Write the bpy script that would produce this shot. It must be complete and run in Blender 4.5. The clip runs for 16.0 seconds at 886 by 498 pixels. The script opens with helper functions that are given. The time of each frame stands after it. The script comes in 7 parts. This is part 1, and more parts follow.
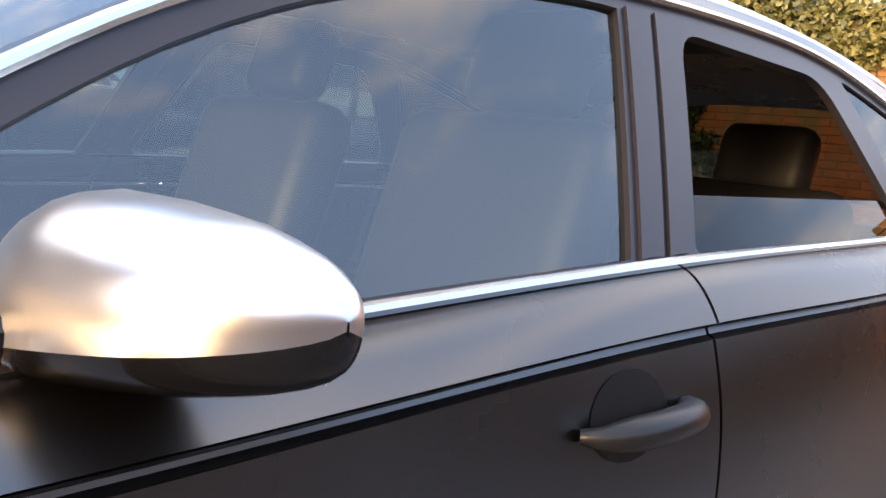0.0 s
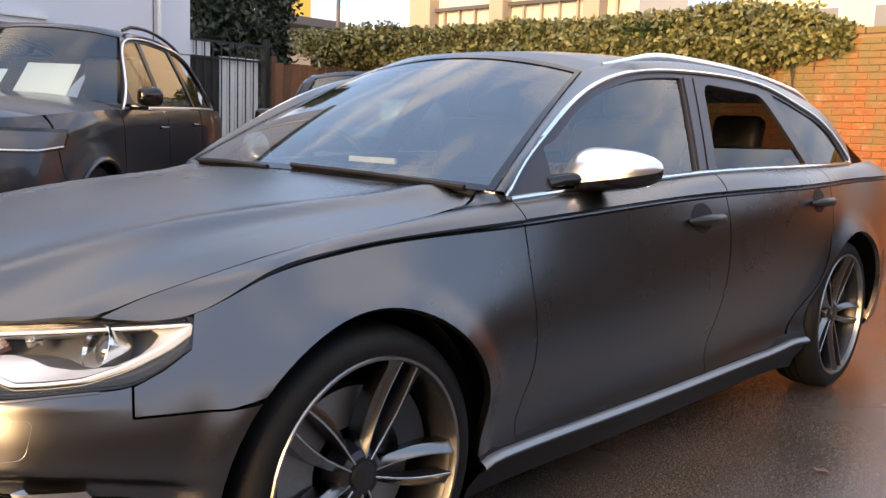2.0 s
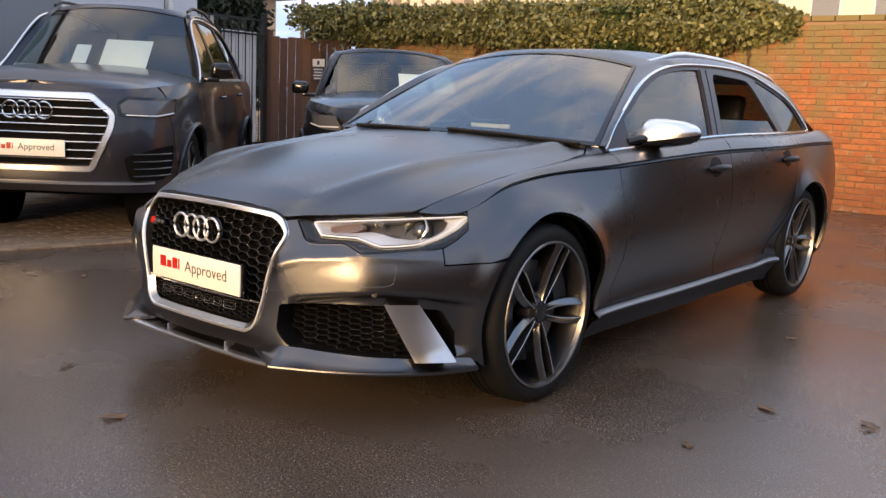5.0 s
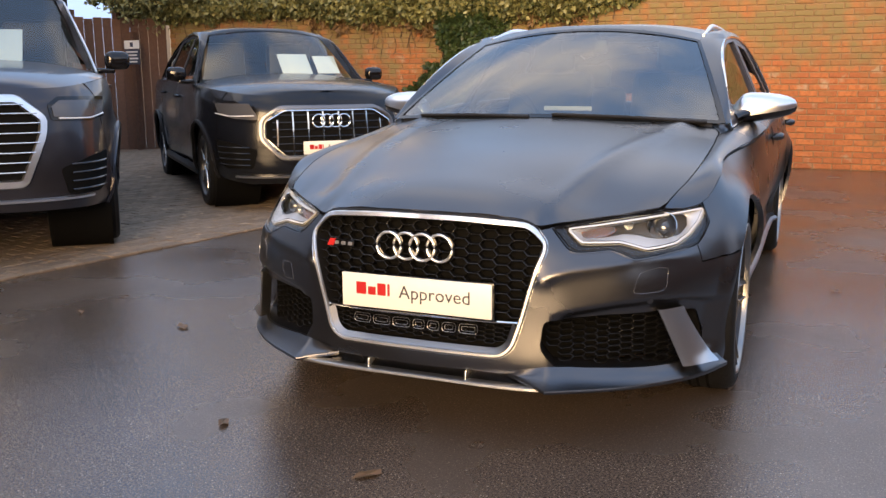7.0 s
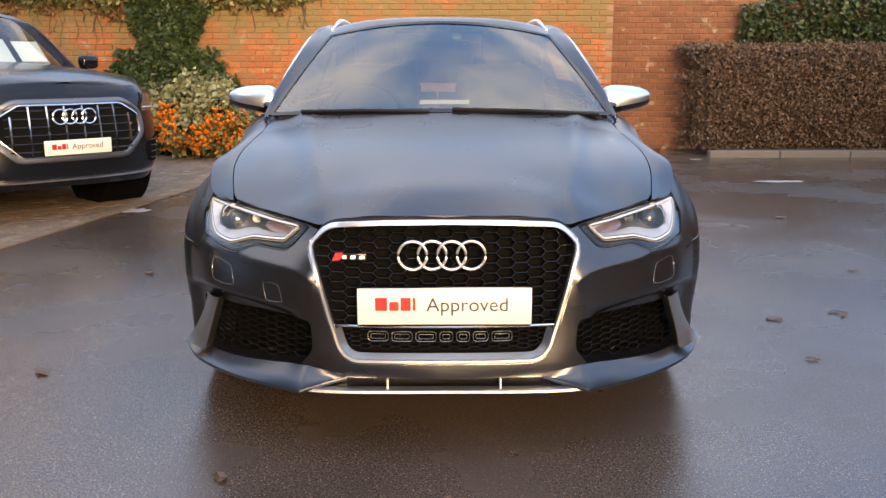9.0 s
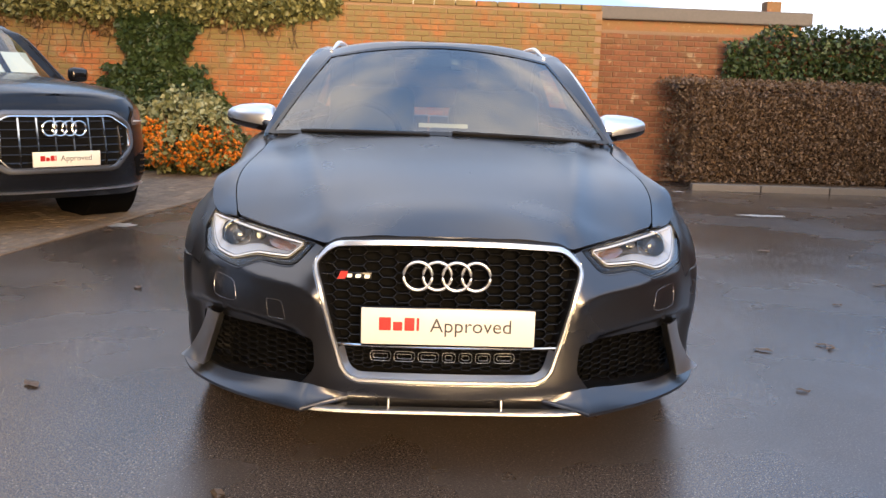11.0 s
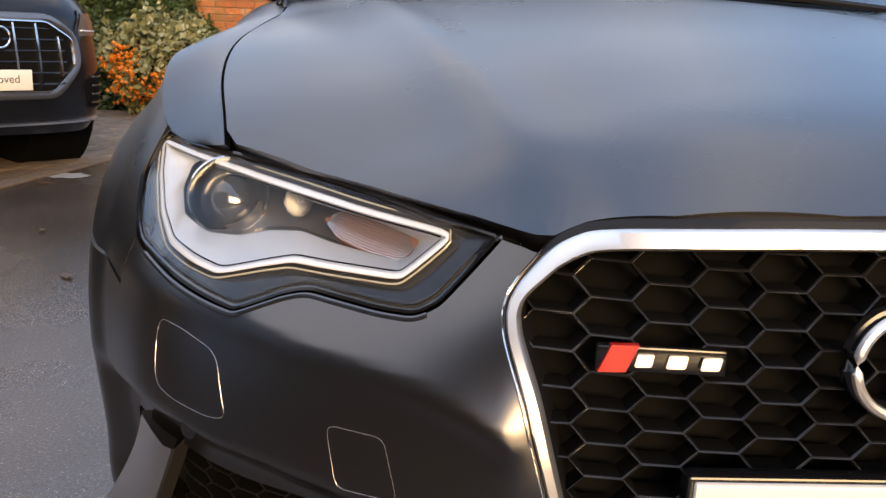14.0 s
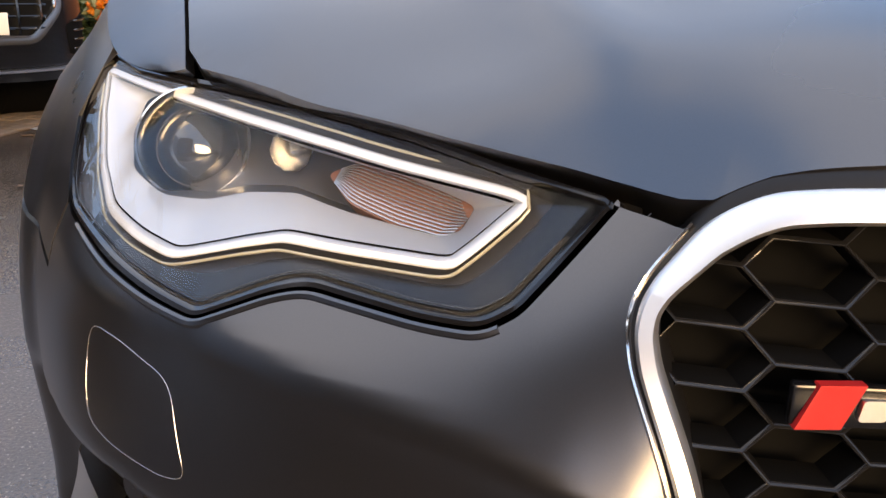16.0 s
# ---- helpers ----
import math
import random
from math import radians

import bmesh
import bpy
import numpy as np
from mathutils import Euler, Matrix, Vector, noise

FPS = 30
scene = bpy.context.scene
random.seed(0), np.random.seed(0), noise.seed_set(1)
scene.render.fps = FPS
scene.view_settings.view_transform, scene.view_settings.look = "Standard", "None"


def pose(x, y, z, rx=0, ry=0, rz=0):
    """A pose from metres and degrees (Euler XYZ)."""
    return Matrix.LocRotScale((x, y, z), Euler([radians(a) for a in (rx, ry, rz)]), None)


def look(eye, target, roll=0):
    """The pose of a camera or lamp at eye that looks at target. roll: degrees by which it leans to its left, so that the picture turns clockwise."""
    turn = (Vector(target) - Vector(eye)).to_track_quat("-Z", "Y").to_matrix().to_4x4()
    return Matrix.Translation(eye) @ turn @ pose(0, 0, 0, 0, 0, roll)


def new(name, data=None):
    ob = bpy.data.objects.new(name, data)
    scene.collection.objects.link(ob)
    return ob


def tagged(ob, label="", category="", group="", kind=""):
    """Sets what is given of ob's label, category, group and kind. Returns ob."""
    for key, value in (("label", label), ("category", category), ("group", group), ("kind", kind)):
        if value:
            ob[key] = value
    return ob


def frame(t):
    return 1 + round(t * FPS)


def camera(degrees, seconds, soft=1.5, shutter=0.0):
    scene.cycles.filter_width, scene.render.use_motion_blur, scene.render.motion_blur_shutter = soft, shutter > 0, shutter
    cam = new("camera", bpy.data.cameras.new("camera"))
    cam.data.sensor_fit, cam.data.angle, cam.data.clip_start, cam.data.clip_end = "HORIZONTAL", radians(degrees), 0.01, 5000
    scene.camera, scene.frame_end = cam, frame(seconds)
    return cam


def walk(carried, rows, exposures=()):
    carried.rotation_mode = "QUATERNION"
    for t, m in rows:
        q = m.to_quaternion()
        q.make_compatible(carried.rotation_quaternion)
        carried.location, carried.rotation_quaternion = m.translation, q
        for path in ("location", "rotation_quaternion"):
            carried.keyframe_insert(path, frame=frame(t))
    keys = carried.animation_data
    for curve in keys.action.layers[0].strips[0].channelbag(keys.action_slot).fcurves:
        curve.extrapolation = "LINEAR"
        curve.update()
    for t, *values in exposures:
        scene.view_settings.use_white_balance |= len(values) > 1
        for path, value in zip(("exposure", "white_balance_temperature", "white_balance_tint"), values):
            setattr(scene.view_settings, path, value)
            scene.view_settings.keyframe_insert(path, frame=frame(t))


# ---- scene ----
cam = camera(53.0, 16.0)
PATH = [
    (0, (1.421, 0.657, 1.146), (0.030, 2.072, 0.886), 5.4),
    (0.5, (1.754, 0.165, 1.153), (0.294, 1.505, 0.878), 3.6),
    (1, (1.957, -0.331, 1.154), (0.52, 1.035, 0.888), 2.7),
    (1.5, (2.167, -0.81, 1.145), (0.773, 0.602, 0.891), 1.9),
    (2, (2.302, -1.293, 1.119), (0.956, 0.163, 0.856), 2.0),
    (2.5, (2.446, -1.698, 1.101), (1.131, -0.216, 0.825), 1.8),
    (3, (2.55, -2.077, 1.104), (1.276, -0.561, 0.826), 1.7),
    (3.5, (2.627, -2.395, 1.107), (1.37, -0.863, 0.835), 2.3),
    (4, (2.721, -2.6, 1.101), (1.459, -1.072, 0.834), 2.5),
    (4.5, (2.769, -2.724, 1.112), (1.515, -1.196, 0.809), 2.6),
    (5, (2.66, -2.796, 1.117), (1.42, -1.262, 0.791), 2.6),
    (5.2, (2.55, -2.864, 1.115), (1.315, -1.324, 0.79), 2.0),
    (7.5, (0.748, -3.477, 1.17), (0.217, -1.591, 0.766), -0.0),
    (8, (0.388, -3.504, 1.175), (0.119, -1.567, 0.753), 0.2),
    (8.5, (0.125, -3.507, 1.184), (0.062, -1.553, 0.762), -0.3),
    (9, (-0.031, -3.476, 1.192), (-0.011, -1.519, 0.783), 0.0),
    (11.3, (-0.139, -3.491, 1.176), (-0.07, -1.523, 0.825), 2.1),
    (11.5, (-0.161, -3.384, 1.153), (-0.112, -1.416, 0.801), 2.0),
    (12, (-0.242, -3.015, 1.104), (-0.209, -1.047, 0.752), 2.1),
    (12.5, (-0.301, -2.599, 1.037), (-0.258, -0.634, 0.665), 1.1),
    (13, (-0.373, -2.2, 0.971), (-0.303, -0.244, 0.563), 1.4),
    (13.5, (-0.445, -1.866, 0.924), (-0.361, 0.081, 0.474), 1.5),
    (14, (-0.497, -1.551, 0.871), (-0.403, 0.394, 0.414), 2.2),
    (14.5, (-0.521, -1.351, 0.843), (-0.415, 0.587, 0.36), 2.3),
    (15, (-0.528, -1.284, 0.819), (-0.392, 0.642, 0.298), 2.0),
    (15.5, (-0.522, -1.27, 0.819), (-0.409, 0.648, 0.263), 1.4),
    (16, (-0.526, -1.259, 0.815), (-0.433, 0.658, 0.249), 1.6),
]
EXPOSURES = [(0, 1.00, 8900, 20), (0.5, .42, 9300, 20), (1.0, .48, 9500, 20), (1.5, .57, 9350, 20), (2.5, .69, 9050, 19), (3.5, .62, 9000, 19), (4.3, .36, 8900, 19), (5.0, .25, 8750, 19),
             (6.2, .25, 8250, 18), (7.5, .36, 7950, 17), (9.0, .47, 7950, 17), (11.5, .29, 7950, 16), (12.5, .16, 7850, 16), (14.0, .24, 8150, 17), (14.8, .34, 8150, 17), (16.0, .44, 8100, 17)]
walk(cam, [(t, look(eye, target, roll)) for t, eye, target, roll in PATH], EXPOSURES)

# ---- light ----
SUN_AZ, SUN_EL = 168.0, 6.0          # degrees: azimuth clockwise from +y, height
world = bpy.data.worlds.new("sky")
scene.world = world
world.use_nodes = True
wn = world.node_tree
wn.nodes.clear()
w_out = wn.nodes.new("ShaderNodeOutputWorld")
w_bg = wn.nodes.new("ShaderNodeBackground")
w_sky = wn.nodes.new("ShaderNodeTexSky")
w_sky.sky_type, w_sky.sun_disc = "NISHITA", False
w_sky.sun_elevation, w_sky.sun_rotation = radians(SUN_EL), radians(SUN_AZ)
w_sky.air_density, w_sky.dust_density, w_sky.ozone_density = 1.2, 2.0, 1.0
w_geo = wn.nodes.new("ShaderNodeTexCoord")
w_map = wn.nodes.new("ShaderNodeMapping")
w_map.inputs["Scale"].default_value = (1.0, 1.0, 2.6)
w_noise = wn.nodes.new("ShaderNodeTexNoise")
w_noise.inputs["Scale"].default_value, w_noise.inputs["Detail"].default_value = 2.1, 6.0
w_noise.inputs["Roughness"].default_value = 0.55
w_ramp = wn.nodes.new("ShaderNodeValToRGB")
w_ramp.color_ramp.elements[0].position, w_ramp.color_ramp.elements[1].position = 0.46, 0.68
w_ramp.color_ramp.elements[0].color, w_ramp.color_ramp.elements[1].color = (3.0, 5.8, 11.3, 1), (13.2, 13.9, 15.0, 1)    # blue between clouds
w_mix = wn.nodes.new("ShaderNodeMixRGB")
w_mix.inputs[0].default_value = 0.68
wn.links.new(w_geo.outputs["Generated"], w_map.inputs["Vector"])
wn.links.new(w_map.outputs["Vector"], w_noise.inputs["Vector"])
wn.links.new(w_noise.outputs["Fac"], w_ramp.inputs["Fac"])
wn.links.new(w_ramp.outputs["Color"], w_mix.inputs[2])
wn.links.new(w_sky.outputs["Color"], w_mix.inputs[1])
wn.links.new(w_mix.outputs["Color"], w_bg.inputs["Color"])
w_bg.inputs["Strength"].default_value = 0.165
wn.links.new(w_bg.outputs["Background"], w_out.inputs["Surface"])
sun = new("sun", bpy.data.lights.new("sun", "SUN"))
sun.data.energy, sun.data.angle, sun.data.color = 7.2, radians(38), (1.0, 0.76, 0.46)
sun_way = Vector((math.sin(radians(SUN_AZ)) * math.cos(radians(SUN_EL)), math.cos(radians(SUN_AZ)) * math.cos(radians(SUN_EL)), math.sin(radians(SUN_EL))))
sun.matrix_world = look(sun_way * 50, (0, 0, 0))


# ---- materials ----
def material(name, color, rough=0.5, metal=0.0, grain=0.0, grain_scale=60.0, blotch=0.0, blotch_scale=2.0, bump=0.0, bump_scale=200.0,
             coat=0.0, coat_rough=0.05, rough_var=0.0, emit=None, per_object=0.0, per_island=0.0, specular=0.5):
    """A surface: its colour varied by fine grain and broad blotches, with fine relief."""
    m = bpy.data.materials.new(name)
    m.use_nodes = True
    nt = m.node_tree
    b = nt.nodes["Principled BSDF"]
    b.inputs["Base Color"].default_value = (*color, 1)
    b.inputs["Roughness"].default_value, b.inputs["Metallic"].default_value = rough, metal
    b.inputs["Specular IOR Level"].default_value = specular
    b.inputs["Coat Weight"].default_value, b.inputs["Coat Roughness"].default_value = coat, coat_rough
    if emit:
        b.inputs["Emission Color"].default_value, b.inputs["Emission Strength"].default_value = (*emit[0], 1), emit[1]
    co = nt.nodes.new("ShaderNodeTexCoord").outputs["Object"]

    def noise_tex(scale, detail=5.0):
        n = nt.nodes.new("ShaderNodeTexNoise")
        n.inputs["Scale"].default_value, n.inputs["Detail"].default_value = scale, detail
        nt.links.new(co, n.inputs["Vector"])
        return n.outputs["Fac"]

    def add(a, b_, op="ADD"):
        n = nt.nodes.new("ShaderNodeMath")
        n.operation = op
        for k, v in enumerate((a, b_)):
            if isinstance(v, (int, float)):
                n.inputs[k].default_value = v
            else:
                nt.links.new(v, n.inputs[k])
        return n.outputs[0]
    val = None
    for amount, sc in ((grain, grain_scale), (blotch, blotch_scale)):
        if amount:
            term = add(add(noise_tex(sc), 0.5, "SUBTRACT"), 2 * amount, "MULTIPLY")
            val = term if val is None else add(val, term)
    if per_object:
        term = add(add(nt.nodes.new("ShaderNodeObjectInfo").outputs["Random"], 0.5, "SUBTRACT"), 2 * per_object, "MULTIPLY")
        val = term if val is None else add(val, term)
    if per_island:
        term = add(add(nt.nodes.new("ShaderNodeNewGeometry").outputs["Random Per Island"], 0.5, "SUBTRACT"), 2 * per_island, "MULTIPLY")
        val = term if val is None else add(val, term)
    if val is not None:
        hsv = nt.nodes.new("ShaderNodeHueSaturation")
        hsv.inputs["Color"].default_value = (*color, 1)
        nt.links.new(add(val, 1.0), hsv.inputs["Value"])
        nt.links.new(hsv.outputs["Color"], b.inputs["Base Color"])
    if rough_var:
        nt.links.new(add(add(add(noise_tex(blotch_scale * 1.7), 0.5, "SUBTRACT"), 2 * rough_var, "MULTIPLY"), rough), b.inputs["Roughness"])
    if bump:
        bn = nt.nodes.new("ShaderNodeBump")
        bn.inputs["Strength"].default_value, bn.inputs["Distance"].default_value = bump, 0.01
        nt.links.new(noise_tex(bump_scale, 3.0), bn.inputs["Height"])
        nt.links.new(bn.outputs["Normal"], b.inputs["Normal"])
    return m


def glass_material(name, tint, gloss_rough=0.0, body=0.0, ior=1.5):
    """A thin pane: what is behind it, tinted, under a mirror sheen that grows towards grazing."""
    m = bpy.data.materials.new(name)
    m.use_nodes = True
    nt = m.node_tree
    nt.nodes.clear()
    out, mix = nt.nodes.new("ShaderNodeOutputMaterial"), nt.nodes.new("ShaderNodeMixShader")
    tr, gl, fr = nt.nodes.new("ShaderNodeBsdfTransparent"), nt.nodes.new("ShaderNodeBsdfGlossy"), nt.nodes.new("ShaderNodeLayerWeight")
    tr.inputs["Color"].default_value = (*tint, 1)
    gl.inputs["Roughness"].default_value = gloss_rough
    fr.inputs["Blend"].default_value = 0.5
    f0 = ((ior - 1) / (ior + 1)) ** 2
    power, scale = nt.nodes.new("ShaderNodeMath"), nt.nodes.new("ShaderNodeMath")
    power.operation, scale.operation = "POWER", "MULTIPLY_ADD"
    power.inputs[1].default_value, scale.inputs[1].default_value, scale.inputs[2].default_value = 5.0, 1 - f0, f0
    nt.links.new(fr.outputs["Facing"], power.inputs[0])
    nt.links.new(power.outputs[0], scale.inputs[0])
    nt.links.new(scale.outputs[0], mix.inputs[0])
    nt.links.new(tr.outputs[0], mix.inputs[1])
    nt.links.new(gl.outputs[0], mix.inputs[2])
    nt.links.new(mix.outputs[0], out.inputs["Surface"])
    return m


M_MATTE = material("matte_grey_paint", (0.128, 0.126, 0.129), rough=0.28, metal=1.0, grain=0.06, grain_scale=900, blotch=0.05, blotch_scale=1.5, rough_var=0.03, coat=0.12, coat_rough=0.4)
M_SATIN = material("satin_grey_blade", (0.26, 0.26, 0.265), rough=0.36, metal=1.0, grain=0.03, grain_scale=500)
M_MATTE2 = material("satin_aluminium", (0.58, 0.58, 0.58), rough=0.33, metal=1.0, grain=0.03, grain_scale=500)
M_CHIN = material("satin_grey_chin", (0.36, 0.36, 0.365), rough=0.36, metal=1.0, grain=0.03, grain_scale=500)
M_SILVER = material("brushed_aluminium", (0.86, 0.86, 0.87), rough=0.30, metal=1.0, grain=0.03, grain_scale=300)
M_CHROME = material("bright_trim", (0.86, 0.85, 0.82), rough=0.12, metal=1.0)
M_BLACK = material("gloss_black_plastic", (0.006, 0.006, 0.007), rough=0.12)
M_TRIM = material("black_trim", (0.009, 0.009, 0.010), rough=0.45, specular=0.3, grain=0.2, grain_scale=300)
M_FRAME = material("satin_black_frame", (0.055, 0.052, 0.060), rough=0.33, metal=0.6, grain=0.05, grain_scale=500)
M_RUBBER = material("tyre_rubber", (0.006, 0.006, 0.006), rough=0.65, specular=0.25, grain=0.3, grain_scale=80, blotch=0.25, blotch_scale=9, bump=0.2, bump_scale=160)
# for black plastic and for hollows, whose shade is put into this near-black
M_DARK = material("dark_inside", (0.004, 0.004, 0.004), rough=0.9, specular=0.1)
M_RIM = material("dark_titanium_paint", (0.035, 0.035, 0.038), rough=0.3, metal=0.6)
M_FACE = material("machined_spoke_face", (0.62, 0.61, 0.59), rough=0.24, metal=1.0, grain=0.04, grain_scale=400)
M_LIP = material("satin_rim_edge", (0.30, 0.295, 0.29), rough=0.3, metal=1.0, grain=0.04, grain_scale=400)
M_DISC = material("brake_disc_steel", (0.32, 0.31, 0.30), rough=0.4, metal=1.0, grain=0.15, grain_scale=120)
M_CALIPER = material("caliper_black", (0.02, 0.02, 0.02), rough=0.3)
M_GLASS = glass_material("windscreen_glass", (0.30, 0.38, 0.40), ior=2.7)
M_GLASS_SIDE = glass_material("side_glass", (0.50, 0.62, 0.60), ior=2.3)
M_GLASS_TAIL = glass_material("tail_glass", (0.07, 0.07, 0.07), ior=1.5)
M_GLASS_PLAIN = glass_material("plain_windscreen", (0.70, 0.80, 0.79), ior=1.95)
M_GRIP = material("satin_black_grip", (0.018, 0.018, 0.020), rough=0.34, metal=0.3)
M_CUP = material("handle_cup_shade", (0.007, 0.007, 0.008), rough=0.5, specular=0.25)
M_GLASS_DARK = glass_material("privacy_glass", (0.12, 0.13, 0.13))
M_LENS = glass_material("headlight_lens", (0.95, 0.96, 0.96), ior=1.22)
M_ALU = material("satin_bright_frame", (0.92, 0.91, 0.89), rough=0.40, metal=1.0, grain=0.02, grain_scale=300)
M_BEZEL = material("bezel_black", (0.008, 0.008, 0.010), rough=0.22)
M_PLATE = material("plate_white", (0.80, 0.78, 0.71), rough=0.35, grain=0.02, grain_scale=40)
M_RED = material("badge_red", (0.46, 0.02, 0.02), rough=0.3)
M_INK = material("plate_ink", (0.05, 0.05, 0.055), rough=0.5)
M_LEATHER = material("black_leather", (0.020, 0.020, 0.022), rough=0.5, grain=0.2, grain_scale=200, bump=0.1)
M_REFLECT = material("reflector_silver", (0.64, 0.66, 0.69), rough=0.28, metal=0.35, grain=0.03, grain_scale=300)
M_DRL = material("light_guide", (0.76, 0.78, 0.81), rough=0.22, coat=0.6)
M_SEAL = material("moulded_edge", (0.42, 0.43, 0.46), rough=0.25, metal=0.8)
M_LAMPSIDE = material("grey_lamp_step", (0.055, 0.055, 0.06), rough=0.3, metal=0.6)
M_YELLOWED = material("clear_guide_edge", (0.42, 0.41, 0.33), rough=0.2, coat=0.6)
M_WELL = material("dark_lamp_housing", (0.27, 0.27, 0.28), rough=0.3, metal=0.7)
M_BULB = material("projector_glass", (0.03, 0.032, 0.036), rough=0.04, coat=1.0, coat_rough=0.02, specular=0.8)
M_AMBER = material("amber_reflector", (0.30, 0.15, 0.11), rough=0.30, metal=0.4, grain=0.1, grain_scale=250)
M_COMB = material("gloss_black_mesh", (0.012, 0.012, 0.013), rough=0.12, specular=0.45)
M_COMB2 = material("intake_mesh_black", (0.016, 0.016, 0.017), rough=0.2, metal=0.4)
M_FACE2 = material("satin_spoke_face", (0.20, 0.20, 0.20), rough=0.24, metal=1.0, grain=0.04, grain_scale=300)
M_PAPER = material("paper", (0.80, 0.82, 0.78), rough=0.7, grain=0.03, grain_scale=30)


# ---- building helpers ----
from mathutils.geometry import delaunay_2d_cdt


def thing(name, label, category, group="", at=(0, 0, 0), turn=0.0):
    ob = new(name)
    ob.empty_display_size = 0.1
    ob.matrix_basis = pose(*at, 0, 0, turn)
    return tagged(ob, label, category, group)


def part(name, bm, mat, parent, label="", smooth=True, kind=""):
    """Links a bmesh (or verts and faces) as one mesh object under a thing or a part, in the thing's own coordinates."""
    me = bpy.data.meshes.new(name)
    if isinstance(bm, tuple):
        me.from_pydata([tuple(map(float, v)) for v in bm[0]], [], [tuple(map(int, f)) for f in bm[1]])
    else:
        bm.to_mesh(me)
        bm.free()
    for m in (mat if isinstance(mat, (list, tuple)) else [mat]):
        me.materials.append(m)
    if smooth:
        me.polygons.foreach_set("use_smooth", [True] * len(me.polygons))
        me.set_sharp_from_angle(angle=radians(38))
    me.update()
    ob = new(name, me)
    ob.parent = parent
    return tagged(ob, label, kind=kind)


def cubic(xs, ys):
    """A smooth curve through the points: natural cubic spline, straight beyond its ends."""
    xs, ys = np.asarray(xs, float), np.asarray(ys, float)
    flat = ys.ndim == 1
    ys = ys.reshape(len(xs), -1)
    n, h = len(xs), np.diff(xs)
    A, r = np.eye(n), np.zeros_like(ys)
    for i in range(1, n - 1):
        A[i, i - 1:i + 2] = h[i - 1], 2 * (h[i - 1] + h[i]), h[i]
        r[i] = 6 * ((ys[i + 1] - ys[i]) / h[i] - (ys[i] - ys[i - 1]) / h[i - 1])
    M = np.linalg.solve(A, r)

    def f(q):
        q = np.atleast_1d(np.asarray(q, float))
        i = np.clip(np.searchsorted(xs, q) - 1, 0, n - 2)
        c = np.clip(q, xs[0], xs[-1])
        hh = h[i][:, None]
        a, b = ((xs[i + 1] - c) / h[i])[:, None], ((c - xs[i]) / h[i])[:, None]
        v = a * ys[i] + b * ys[i + 1] + ((a ** 3 - a) * M[i] + (b ** 3 - b) * M[i + 1]) * hh ** 2 / 6
        slope = (ys[i + 1] - ys[i]) / hh + hh / 6 * ((3 * b ** 2 - 1) * M[i + 1] - (3 * a ** 2 - 1) * M[i])
        v = v + (q - c)[:, None] * slope
        return v[:, 0] if flat else v
    return f


def step01(q):
    q = np.clip(q, 0, 1)
    return q * q * (3 - 2 * q)


def dense(pts, step, closed=True):
    out, n = [], len(pts)
    for i in range(n if closed else n - 1):
        a, b = np.array(pts[i], float), np.array(pts[(i + 1) % n], float)
        k = max(1, int(math.ceil(np.linalg.norm(b - a) / step)))
        out += [a + (b - a) * j / k for j in range(k)]
    if not closed:
        out.append(np.array(pts[-1], float))
    return np.array(out)


def rounded(pts, r, k=4):
    """The polygon with its corners cut round. r: one radius, or one for each corner."""
    out, n = [], len(pts)
    for i in range(n):
        p, a, b = (np.array(pts[j % n], float) for j in (i, i - 1, i + 1))
        rr = r[i] if isinstance(r, (list, tuple)) else r
        da, db = a - p, b - p
        la, lb = np.linalg.norm(da), np.linalg.norm(db)
        d = min(rr, 0.45 * la, 0.45 * lb)
        p0, p1 = p + da / la * d, p + db / lb * d
        for j in range(k + 1):
            t = j / k
            out.append((1 - t) ** 2 * p0 + 2 * t * (1 - t) * p + t * t * p1)
    return out


def inside(q, poly):
    x, y = q[:, 0], q[:, 1]
    c = np.zeros(len(q), bool)
    n = len(poly)
    for i in range(n):
        (x0, y0), (x1, y1) = poly[i - 1], poly[i]
        if y0 != y1:
            c ^= ((y0 > y) != (y1 > y)) & (x < (x1 - x0) * (y - y0) / (y1 - y0) + x0)
    return c


def inset(poly, d):
    """The dense polygon drawn in by d."""
    p = np.array(poly)
    t = np.roll(p, -1, 0) - np.roll(p, 1, 0)
    t /= np.maximum(np.linalg.norm(t, axis=1), 1e-9)[:, None]
    area = np.sum(p[:, 0] * np.roll(p[:, 1], -1) - np.roll(p[:, 0], -1) * p[:, 1])
    nrm = np.stack([-t[:, 1], t[:, 0]], 1) * (1 if area > 0 else -1)
    return p + nrm * d


def normals(surf, uv, e=0.002):
    du = surf(uv + [e, 0]) - surf(uv - [e, 0])
    dv = surf(uv + [0, e]) - surf(uv - [0, e])
    n = np.cross(du, dv)
    return n / np.maximum(np.linalg.norm(n, axis=1), 1e-12)[:, None]


